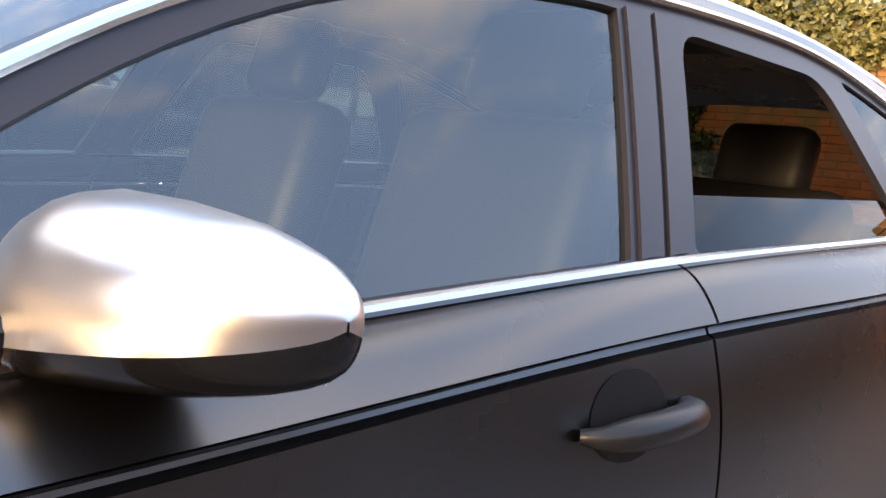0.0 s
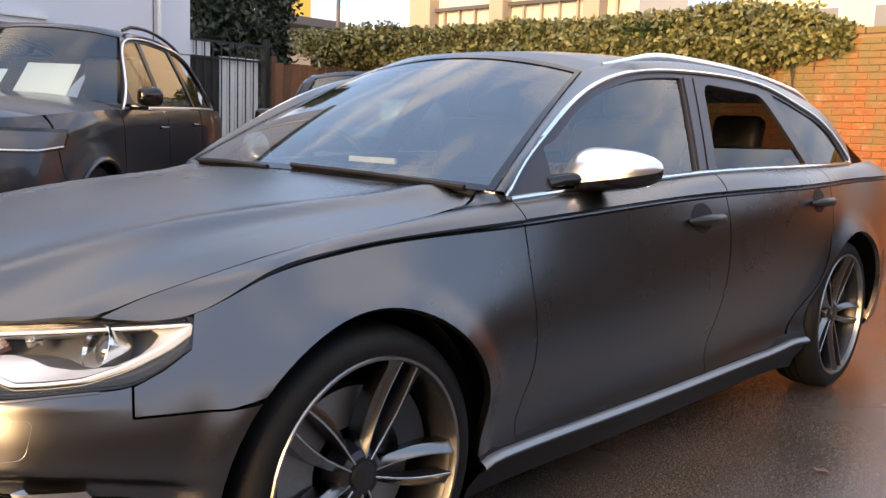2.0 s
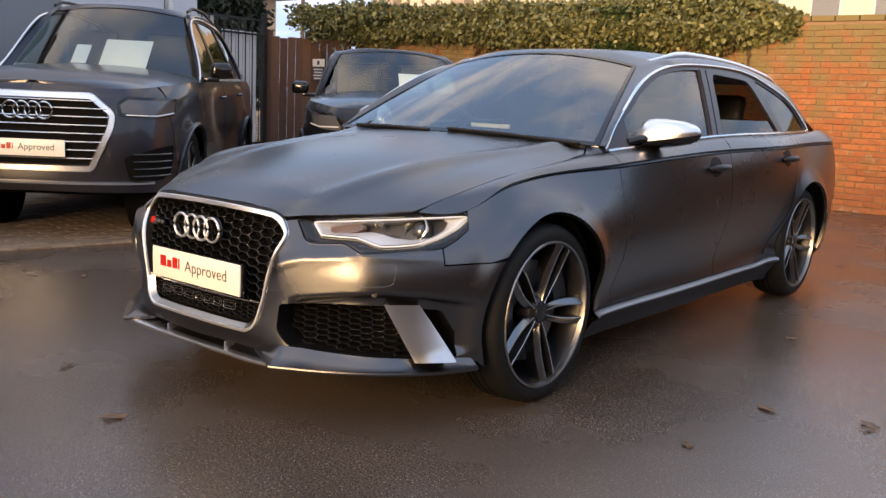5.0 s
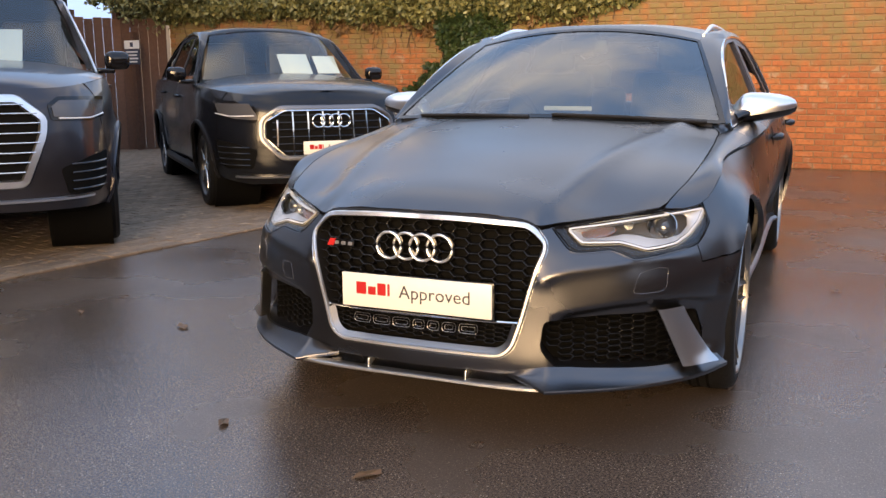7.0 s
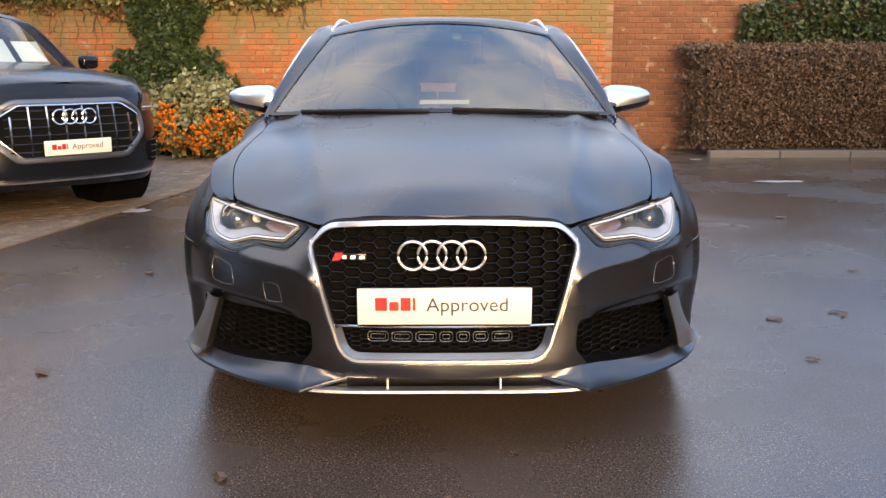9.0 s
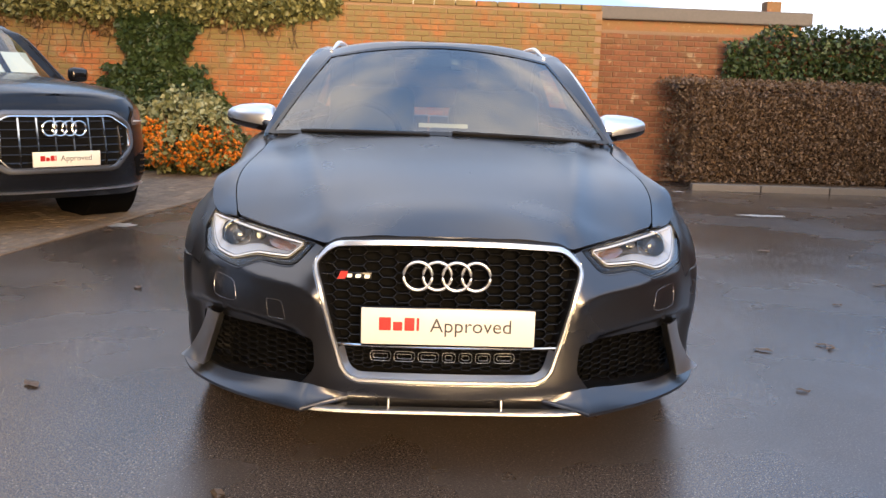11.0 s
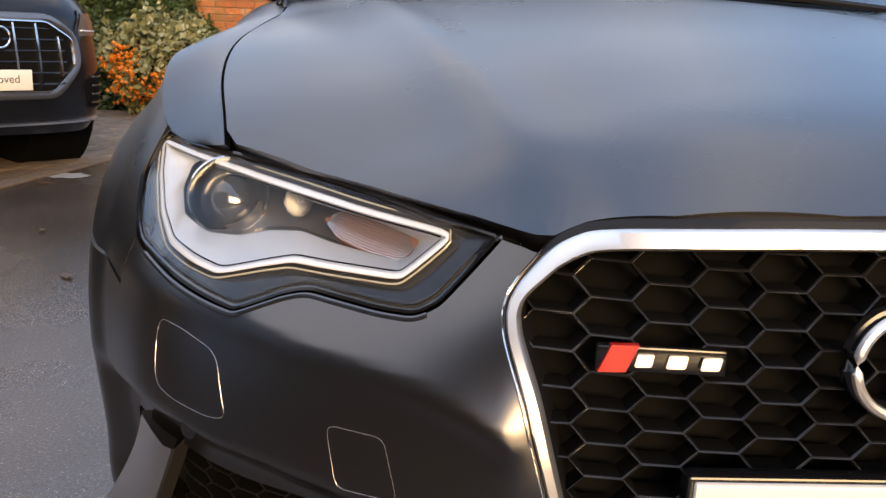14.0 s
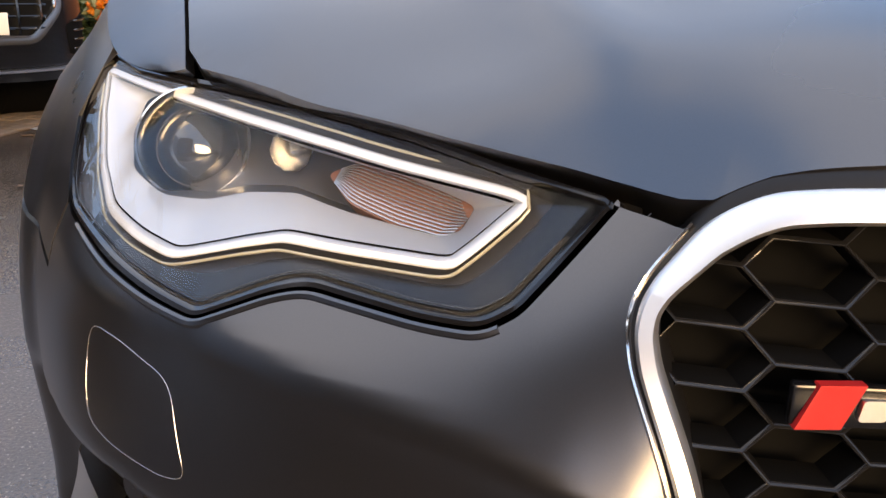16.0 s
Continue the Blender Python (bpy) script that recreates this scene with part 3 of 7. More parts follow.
# unseen plain walls added behind the camera: darken the car's reflections, hold off sun
M_CLOSE = material("unseen_wall_dark", (0.11, 0.075, 0.055), rough=0.9, grain=0.3, grain_scale=14, blotch=0.35, blotch_scale=0.5)
for nm, size, at in (("wall_south", (7.6, .3, 7.0), (-6.3, -5.8, 3.5)), ("wall_west", (.3, 6.4, 7.0), (-10.3, -2.5, 3.5)), ("wall_east", (8.2, .3, 4.8), (8.7, -9.2, 2.4))):
    w_ = part(nm, block(size, at, .02), M_CLOSE, None)
    tagged(w_, "unseen plain dark wall added to close the yard and darken reflections", "wall", kind="structure")


# ---- the grey estate car: front axle over the origin, nose towards -y ----
PLAN = [(0, -.915), (.22, -.905), (.42, -.87), (.55, -.815), (.67, -.745), (.76, -.65), (.83, -.53), (.885, -.40), (.93, -.22), (.955, 0), (.945, .25),
        (.93, .5), (.932, 1.0), (.936, 1.6), (.936, 2.2), (.945, 2.6), (.962, 2.915), (.948, 3.2), (.892, 3.6), (.80, 3.85), (.56, 3.99), (0, 4.04)]
plan_pts = np.array([(-PLAN[1][0], PLAN[1][1])] + PLAN + [(-.6, 4.0)])
plan_len = np.r_[0, np.cumsum(np.linalg.norm(np.diff(plan_pts, axis=0), axis=1))]
plan_len -= plan_len[1]
plan_xy = cubic(plan_len, plan_pts)
STATION = plan_len[1:-1]
S_END = STATION[-1]
_sd = np.linspace(0, S_END, 1500)
_xy = plan_xy(_sd)
_ymono = np.maximum.accumulate(_xy[:, 1])


def s_y(y):
    return float(np.interp(y, _ymono, _sd))


def s_x(x):
    k = int(np.argmax(_xy[:, 0] > 0.9))
    return float(np.sign(x) * np.interp(abs(x), _xy[:k, 0], _sd[:k]))


Z0 = 0.13
zt_curve = cubic([0, s_x(.3), s_x(.42), s_x(.55), s_x(.67), s_y(-.53), s_y(-.40), s_y(-.25), s_y(-.1), s_y(.15), s_y(.5), s_y(1.0), s_y(1.6), s_y(2.5), s_y(3.2), s_y(3.8), S_END],
                 [.745, .732, .708, .721, .730, .738, .753, .822, .850, .869, .892, .922, .942, .957, .967, .972, .98])
FLEVEL = np.array([0, .1, .25, .45, .78, .89, 1.0])
DOOR_IN = [.12, .05, .062, .032, .004, .013, .034]
WHEEL_IN = [.1, .06, .03, .003, .024, .055, .088]
FRONT_WHEEL_IN = [.1, .06, .03, .003, .026, .074, .138]
IN_AT = [0, 2, 3, 4, 5, 6, 7, 9, 11, 13, 15, 16, 18, 21]
FRONT_DOOR_IN = [.12, .05, .055, .012, .018, .041, .066]
IN_BY = [[.05, .02, .0, .0, .004, .020, .045], [.06, .03, .0, .0, .006, .030, .068], [.06, .025, .005, 0, .014, .054, .118], [.06, .02, .01, 0, .017, .068, .149],
         [.06, .02, .01, 0, .017, .068, .147], [.06, .02, .012, 0, .016, .054, .112], [.05, .015, .01, 0, .012, .042, .084], FRONT_WHEEL_IN, FRONT_DOOR_IN, DOOR_IN,
         [.12, .05, .06, .03, .002, .013, .035], WHEEL_IN, [.1, .05, .02, 0, .006, .024, .05], [.1, .05, 0, 0, .03, .065, .1]]
in_table = cubic([STATION[i] for i in IN_AT], np.array(IN_BY))


def row_spline(V, q):
    """Cubic through each row's values at FLEVEL, taken at that row's q."""
    h = np.diff(FLEVEL)
    n = len(FLEVEL)
    A, B = np.eye(n), np.zeros((n, n))
    for i in range(1, n - 1):
        A[i, i - 1:i + 2] = h[i - 1], 2 * (h[i - 1] + h[i]), h[i]
        B[i, i + 1] += 6 / h[i]
        B[i, i] -= 6 / h[i] + 6 / h[i - 1]
        B[i, i - 1] += 6 / h[i - 1]
    M = V @ np.linalg.solve(A, B).T
    q = np.clip(q, -.1, 1.1)
    i = np.clip(np.searchsorted(FLEVEL, q) - 1, 0, n - 2)
    k = np.arange(len(q))
    b = (q - FLEVEL[i]) / h[i]
    a = 1 - b
    return a * V[k, i] + b * V[k, i + 1] + ((a ** 3 - a) * M[k, i] + (b ** 3 - b) * M[k, i + 1]) * h[i] ** 2 / 6


def lower(uv, out=0.0):
    """The flank and nose: s along the plan (negative on the other side), z up."""
    uv = np.atleast_2d(uv)
    s, z = uv[:, 0], uv[:, 1]
    a = np.abs(s)
    zt = zt_curve(a)
    off = row_spline(in_table(a), (z - Z0) / (zt - Z0)) - out
    p = plan_xy(a)
    t = plan_xy(a + .002) - plan_xy(a - .002)
    t /= np.linalg.norm(t, axis=1)[:, None]
    for yc in (0.0, 2.915):                       # blistered wheel arches
        r = np.hypot(p[:, 1] - yc, z - .352)
        off = off - .020 * (1 - step01((r - .385) / .085)) * step01((z - .15) / .15)
    zc = np.interp(p[:, 0], [.40, .442, .484, .528, .593, .631, .66, .75, .85], [.552, .572, .583, .589, .598, .605, .6125, .611, .600])                # styling line from grille to headlight
    off = off - np.interp(p[:, 0], [.45, .62], [.0135, .012]) * np.exp(-(np.sqrt((z - zc) ** 2 + .0050 ** 2) - .0050) / np.where(z > zc, .036, .020)) * step01((p[:, 0] - .37) / .04) * step01((.86 - p[:, 0]) / .12) * (p[:, 1] < -.3)
    zd = np.interp(p[:, 0], [.36, .45, .53, .62, .72, .80, .87], [.438, .456, .471, .487, .495, .486, .458])     # edge over the air intakes
    off = off + .024 * step01((zd - z) / .032) * step01((z - .25) / .05) * step01((p[:, 0] - .42) / .08) * (p[:, 1] < -.3) * step01((.90 - p[:, 0]) / .05)
    sign = np.where(s < 0, -1.0, 1.0)
    return np.stack([(p[:, 0] - t[:, 1] * off) * sign, p[:, 1] + t[:, 0] * off, z], 1)


def at_low(s, z, out=0.0):
    return lower(np.array([[s, z]]), out)[0]


belt = cubic([-.52, -.45, -.35, -.16, .1, .3, .47, .62, 1.0, 1.57, 2.4, 2.9, 3.25, 3.6, 3.9],
             [(.703, .7435), (.718, .7720), (.740, .8020), (.763, .8460), (.767, .8805), (.763, .9035), (.763, .9235), (.795, .938), (.815, .965), (.836, .998), (.832, 1.015), (.815, 1.022), (.795, 1.03), (.74, 1.04), (.66, 1.04)])


def shoulder(uv):
    """Between the crease and the belt (or the bonnet's gap): y along, w from 0 to 0.15 across."""
    uv = np.atleast_2d(uv)
    y, t = uv[:, 0], uv[:, 1] / .15
    sy = np.interp(y, _ymono, _sd)
    a = lower(np.stack([sy, zt_curve(sy)], 1), .009 * step01((y + .44) / .25))         # proud of the crease
    b = belt(y)
    x = a[:, 0] * (1 - t) + b[:, 0] * t
    z = a[:, 2] * (1 - t) + b[:, 1] * t + .012 * 4 * t * (1 - t) * step01((y + .50) / .5)
    return np.stack([x, a[:, 1] * (1 - t) + y * t, z], 1)


hood_mid = cubic([-.875, -.8, -.6, -.3, 0, .25, .45], [.748, .786, .842, .898, .938, .966, .985])
hood_drop = cubic([-.877, -.84, -.79, -.645, -.5, -.35, -.16, .1, .3, .5], [.62, .54, .378, .173, .109, .081, .064, .062, .064, .061])
hood_pow = cubic([-.877, -.79, -.645, -.5, -.3, .5], [4.0, 3.0, 2.2, 2.0, 2.0, 2.0])


def hood_base(uv):
    uv = np.atleast_2d(uv)
    x, y = np.abs(uv[:, 0]), uv[:, 1]
    z = hood_mid(y) - hood_drop(y) * (x / (.70 + .05 * np.clip(y + .5, 0, 1))) ** hood_pow(y)
    ridge = .39 + .105 * (y + .75) / .6
    z = z + .014 * np.exp(-((x - ridge) / .045) ** 2) * step01((y + .88) / .3) - .004 * step01((x - ridge) / .03) * step01((y + .88) / .3) * step01((.66 - x) / .08)
    return np.stack([uv[:, 0], uv[:, 1], z], 1)


HOOD_EDGE = [(0, -.8785, .7480), (.146, -.8765, .7457), (.276, -.8592, .7389), (.326, -.8418, .7325), (.343, -.8351, .7273), (.356, -.8313, .7205), (.369, -.828, .7125), (.385, -.8225, .7118), (.40, -.8135, .7138),
             (.429, -.788, .7172), (.46, -.757, .7195), (.5, -.717, .7232), (.564, -.653, .7295), (.62, -.598, .7365), (.692, -.526, .7447)]
hood_x, hood_y, hood_z = (np.array(c) for c in zip(*HOOD_EDGE))
hood_fix = hood_z - hood_base(np.stack([hood_x, hood_y], 1))[:, 2]


def hood(uv):
    """The bonnet, drawn to its front edge's height along grille and headlights."""
    p = hood_base(uv)
    x = np.abs(p[:, 0])
    behind = np.maximum(p[:, 1] - np.interp(x, hood_x, hood_y), 0)
    p[:, 2] += np.interp(x, hood_x, hood_fix) * np.exp(-(behind / .085) ** 1.5) * step01((.76 - x) / .06)
    p[:, 2] += .012 * step01((p[:, 1] - .30) / .22) * step01((x - .30) / .28) * step01((.792 - x) / .055)           # rises to the windscreen's corner
    return p


glass_add = cubic([.5, .62, 1.0, 1.57, 2.4, 2.9, 3.25, 3.6], [-.075, -.054, -.018, .014, .016, .006, -.013, -.05])


def flank_glass(uv, out=0.0):
    uv = np.atleast_2d(uv)
    y, z = uv[:, 0], uv[:, 1]
    return np.stack([.83 + out + glass_add(y) - .45 * (z - .98) - .1 * np.maximum(z - .98, 0) ** 2, y, z], 1)


def screen(u, v):
    """The windscreen: u from -1 to 1 across, v from 0 at its foot to 1."""
    u, v = np.asarray(u, float), np.asarray(v, float)
    x = u * (.775 * (1 - v) + .565 * v)
    y = (.43 + .125 * u ** 2) * (1 - v) + (1.235 + .006 * u ** 2) * v
    z = (.985 - .022 * u ** 2) * (1 - v) + (1.402 - .068 * u ** 2) * v + .05 * v * (1 - v)
    return np.stack([x, y, z], -1)


roof_mid = cubic([1.235, 1.5, 1.8, 2.3, 2.8, 3.3, 3.6], [1.402, 1.432, 1.447, 1.446, 1.427, 1.385, 1.335])
roof_edge = cubic([1.32, 1.6, 2.0, 2.5, 3.0, 3.35, 3.6], [(.565, 1.360), (.560, 1.392), (.555, 1.404), (.555, 1.392), (.552, 1.350), (.545, 1.297), (.53, 1.24)])

car = thing("estate_car", "matte dark grey estate car with silver mirrors, parked on asphalt", "car")


def both(name, vf, mat, parent=None, label=""):
    a = part(name, vf, mat, parent or car, label)
    return a, part(name, flip(vf), mat, parent or car, label)


def arch(yc, r, a0, a1, n=22):
    return [(s_y(yc + r * math.cos(radians(a0 + (a1 - a0) * i / n))), .352 + r * math.sin(radians(a0 + (a1 - a0) * i / n))) for i in range(n + 1)]


def crease_h(y):
    """Height of the undercut below the shoulder's edge."""
    return .011 * step01((y + .40) / .22) + .008 * step01((y - .10) / .50)


def zt_line(y0, y1, n=24):
    """The top of the flank's panels, under the crease."""
    return [(s_y(y), float(zt_curve(s_y(y))[0] - crease_h(y))) for y in np.linspace(y0, y1, n + 1)]


def undercut(y0, y1, n):
    """The hollow between the flank's top and the shoulder's overhanging edge."""
    rows = []
    for f, out, back in ((1.0, 0.0, -.001), (.80, 0.0, .008), (.35, 0.0, .010), (0.0, .009, 0.0)):
        row = []
        for y in np.linspace(y0, y1, n):
            k = float(step01((y + .44) / .25))
            row.append(tuple(at_low(s_y(y), float(zt_curve(s_y(y))[0] - crease_h(y) * f), (out - back) * k)))
        rows.append(row)
    return loft(rows)


# headlight outline on the nose surface
HL = [(.436, .7065), (.485, .6476), (.505, .6358), (.540, .6348), (.622, .6402), (.646, .634), (.695, .6132), (.748, .6165), (.846, .6243), (.965, .6285), (1.002, .638), (1.039, .656), (1.094, .690), (1.108, .735)]
HL_TOP = [(s, float(zt_curve(s)[0]) + .002) for s in np.linspace(s_y(-.42), s_x(.44), 10)]
HL_ROUND = [.004, .006, .010, .02, .02, .012, .008, .03, .05, .02, .02, .02, .02, .004]
HL_OUT = rounded(HL, HL_ROUND) + HL_TOP

GR_HALF = [(.127, .7375), (.194, .7355), (.281, .730), (.325, .726), (.352, .7215), (.371, .7125), (.386, .702), (.396, .690), (.408, .675), (.414, .663), (.4155, .651), (.412, .635), (.391, .588), (.366, .498), (.349, .430), (.322, .345), (.302, .320), (.272, .305)]
GR = [(-x, z) for x, z in reversed(GR_HALF)] + GR_HALF
GR_S = [(s_x(x), z) for x, z in rounded(GR, .02)]
gr_right = sorted([p for p in GR_S if p[0] > 0.0], key=lambda p: -p[1])
gr_right = [p for p in gr_right if p[1] < .720 or p[0] > s_x(.33)]

INTAKE = [(s_x(.402), .335), (s_x(.45), .276), (s_x(.60), .266), (s_y(-.46), .252), (s_y(-.465), .34), (s_y(-.52), .42), (s_x(.74), .442), (s_x(.60), .441), (s_x(.410), .425)]
INTAKE_OUT = rounded(INTAKE, .02)

bump_side = [(s_x(.40), .255), (s_x(.50), .255), (s_x(.76), .238), (s_y(-.392), .235)]
arch_front = [p for p in arch(0, .382, 204, 142, 10)]
bump = [(0, .250)] + bump_side + arch_front + [(s_y(-.36), .5795), (.983, .5765), (.983, .628)]
bump += [p for p in reversed(rounded(HL[:-1], HL_ROUND[:-1])) if p[0] < .982]
bump += [(.430, .7050), (.412, .7030), (.3935, .6995)] + [p for p in gr_right if p[1] < .69 and p[1] > .31] + [(0, .306)]
bump_all = bump + [(-s, z) for s, z in reversed(bump[1:-1])]
part("front_bumper", skin(bump_all, lower, .009, gap=.0015, holes=[INTAKE_OUT, [(-s, z) for s, z in reversed(INTAKE_OUT)]], fold=.03, edge=.012), M_MATTE, car)

fender = [(.9855, .631), (.9855, .5790), (s_y(-.358), .5815)] + arch(0, .382, 140, -8, 30) + [(s_y(.566), .285), (s_y(.571), .40), (s_y(.569), .55), (s_y(.563), .735)]
fender += zt_line(.563, -.405, 30) + [(1.096, .690), (1.041, .656), (1.004, .639)]
both("front_wing", skin(fender, lower, .03, gap=.0012, edge=.012, fold=.02), M_MATTE)
door_f = [(s_y(.565), .735), (s_y(.571), .55), (s_y(.573), .40), (s_y(.568), .30), (s_y(1.655), .285), (s_y(1.68), .45), (s_y(1.682), .70)] + zt_line(1.668, .565, 40)
door_r = [(s_y(1.686), .70), (s_y(1.684), .45), (s_y(1.66), .285), (s_y(2.36), .285), (s_y(2.46), .38), (s_y(2.55), .52), (s_y(2.625), .70), (s_y(2.655), .84)] + zt_line(2.66, 1.672, 40)
fd = both("front_door", skin(door_f, lower, .035, gap=.0012, edge=.015), M_MATTE)
rd = both("rear_door", skin(door_r, lower, .035, gap=.0012, edge=.015), M_MATTE)
quarter = [(s_y(2.659), .84), (s_y(2.63), .70), (s_y(2.554), .52), (s_y(2.464), .38), (s_y(2.40), .30), (s_y(2.47), .27)] + arch(2.915, .382, 180 + 6, -12, 36)
quarter += [(s_y(3.34), .22), (s_y(3.8), .22), (S_END, .22), (S_END, .975)] + zt_line(3.95, 2.664, 40)
both("rear_wing", skin(quarter, lower, .04, edge=.02, fold=.02), M_MATTE)


both("wing_top", skin([(-.524, 0), (.563, 0), (.574, .06), (.60, .15), (.49, .15), (-.516, .15)], shoulder, .03, gap=.0006, edge=.015, fold=.010), M_MATTE)
for d, y0, y1 in ((fd, .565, 1.668), (rd, 1.672, 2.66)):
    vf = skin([(y0, .001), (y1, .001), (y1 + .02, .15)] + ([(.602, .15), (.576, .06)] if y0 < 1 else [(y0 + .02, .15)]), shoulder, .03, gap=.0015, edge=.015)
    part("door_shoulder", vf, M_MATTE, d[0])
    part("door_shoulder", flip(vf), M_MATTE, d[1])
both("wing_top", skin([(2.664, .001), (3.9, .001), (3.9, .15), (2.684, .15)], shoulder, .04, gap=.0015), M_MATTE)

for own, y0, y1 in ((None, -.40, .563), (fd, .566, 1.667), (rd, 1.673, 2.659), (None, 2.665, 3.9)):
    vf = undercut(y0, y1, 40)
    vf = vf[0], [tuple(reversed(f)) for f in vf[1]]
    part("shoulder_crease", vf, M_MATTE, own[0] if own else car)
    part("shoulder_crease", flip(vf), M_MATTE, own[1] if own else car)

# bonnet
gap_line = [(float(belt(y)[0, 0]), y) for y in np.linspace(-.49, .425, 20)]
HOOD_BACK = [(.7615, .445), (.757, .465), (.746, .492), (.727, .522), (.715, .530), (.60, .503), (.5, .475), (.25, .428)]
hood_side = [(x, y) for x, y, z in HOOD_EDGE[1:]] + gap_line + HOOD_BACK
hood_poly = [(0, -.8785)] + hood_side + [(0, .41)] + [(-x, y) for x, y in reversed(hood_side)]
part("bonnet", skin(hood_poly, hood, .025, gap=.0034, fold=.025, edge=.012), M_MATTE, car)

# wing's corner: from the belt line in to the bonnet's gap and up to the windscreen's foot
in_xy = [(.7605, .405), (.7635, .430), (.7640, .448), (.7600, .468), (.7505, .494), (.7330, .522), (.7230, .534)]
inner = [tuple(q) for q in hood(np.array(in_xy))]
inner = inner[:-1] + [(.7230, .536, .5 * (inner[-1][2] + .966)), (.742, .546, .9625), (.772, .556, .9610), (.786, .568, .9540), (.798, .586, .9490)]
outer_y = np.linspace(.402, .612, len(inner))
outer_e = [(float(belt(y)[0, 0]), float(y), float(belt(y)[0, 1]) + .0008) for y in outer_y]
both("wing_corner", loft([[tuple(np.array(a) * (1 - t) + np.array(b) * t + np.array([0, 0, .003]) * 4 * t * (1 - t)) for a, b in zip(outer_e, inner)] for t in np.linspace(0, 1, 7)]), M_MATTE)

# sills with their blade
for sgn in (1, -1):
    rows = []
    for y in np.linspace(.385, 2.53, 40):
        q = at_low(s_y(y), .29)[0]
        lift = .012 * step01((y - 2.2) / .3)
        rows.append([(sgn * xx, y, zz) for xx, zz in ((q - .01, .31 + lift), (q + .002, .286 + lift), (q + .004, .262 + lift), (q - .01, .240), (q - .04, .20), (q - .06, .15), (q - .20, .14))])
    V, F = loft(rows)
    sill = part("sill", (V, F if sgn > 0 else [tuple(reversed(f)) for f in F]), M_TRIM, car)
    rows = []
    for y in np.linspace(.385, 2.53, 40):
        q = at_low(s_y(y), .29)[0]
        lift = .012 * step01((y - 2.2) / .3)
        rows.append([(sgn * xx, y, zz + lift) for xx, zz in ((q - .004, .286), (q + .008, .284), (q + .019, .276), (q + .023, .270), (q + .022, .265), (q + .012, .257), (q - .004, .250))])
    V, F = loft(rows)
    part("sill_blade", (V, F if sgn > 0 else [tuple(reversed(f)) for f in F]), M_SATIN, sill, "satin grey blade along the sill")

# windows
DLO_TOP = [(.585, .948), (.682, 1.033), (.82, 1.122), (1.0, 1.222), (1.183, 1.294), (1.43, 1.346), (1.75, 1.369), (2.15, 1.374), (2.5, 1.350), (2.8, 1.284), (3.07, 1.185), (3.21, 1.05)]
dlo_par = np.r_[0, np.cumsum(np.linalg.norm(np.diff(np.array(DLO_TOP), axis=0), axis=1))]
dlo_curve = cubic(dlo_par, np.array(DLO_TOP))
dlo_top = dlo_curve(np.linspace(0, dlo_par[-1], 60))
dlo_bot = [(y, float(belt(y)[0, 1]) + .006) for y in np.linspace(3.20, .60, 50)]
DLO = [tuple(p) for p in dlo_top] + dlo_bot


def top_at(y):
    return float(np.interp(y, dlo_top[:, 0], dlo_top[:, 1]))


def bot_at(y):
    return float(belt(y)[0, 1]) + .006


both("window_trim", join(tube([tuple(p) for p in flank_glass(np.array(DLO), .0055)], .0080, 8, True, 1.0)), M_CHROME, label="bright chrome window surround")
FRONT_P = [(.80, bot_at(.80) + .012), (.80, top_at(.80) - .03)] + [(y, top_at(y) - float(np.interp(y, [.86, 1.4], [.046, .030]))) for y in np.linspace(.86, 1.715, 16)] + [(y, bot_at(y) + .012) for y in np.linspace(1.585, .86, 8)]
REAR_P = rounded([(1.745, bot_at(1.745) + .010), (1.885, top_at(1.885) - .045), (2.40, top_at(2.40) - .05), (2.60, bot_at(2.6) + .010)], [.01, .05, .07, .01], 5)
QUAR_P = [(2.70, bot_at(2.7) + .012), (2.52, 1.32)] + [(y, top_at(y) - .028) for y in np.linspace(2.56, 3.05, 8)] + [(3.13, 1.09), (3.155, bot_at(3.15) + .012)]
both("window_frame", skin(DLO, flank_glass, .05, gap=.004, fold=.015, edge=.03, holes=[list(reversed(FRONT_P)), list(reversed(REAR_P)), list(reversed(QUAR_P))]), M_FRAME, label="black window frame")
for sgn in (0, 1):
    m = flip if sgn else (lambda vf: vf)
    a = part("front_window", m(skin(FRONT_P, lambda q: flank_glass(q, -.010), .06, gap=-.006, fold=0)), M_GLASS_SIDE, car, "lightly tinted side window")
    rear_pane = REAR_P if sgn else [(1.735, 1.0), (1.775, 1.085), (2.56, 1.085), (2.60, 1.0)]
    b = part("rear_window", m(skin(rear_pane, lambda q: flank_glass(q, -.012), .06, gap=-.006, fold=0)), M_GLASS_DARK, car, "lowered rear window" if not sgn else "")
    c = part("quarter_window", m(skin(QUAR_P, lambda q: flank_glass(q, -.006), .06, gap=-.006, fold=0)), M_GLASS_DARK, car, "dark privacy glass")
    for o in (a, b, c):
        o.visible_shadow = False
for yb0, yt0, yb1, yt1 in ((1.60, 1.735, 1.655, 1.80), (1.665, 1.81, 1.715, 1.872)):
    both("pillar_cover", skin([(yb0, bot_at(yb0) + .008), (yb1, bot_at(yb1) + .008), (yt1, top_at(yt1) - .02), (yt0, top_at(yt0) - .02)], lambda q: flank_glass(q, .006), .04, fold=.01), M_FRAME)

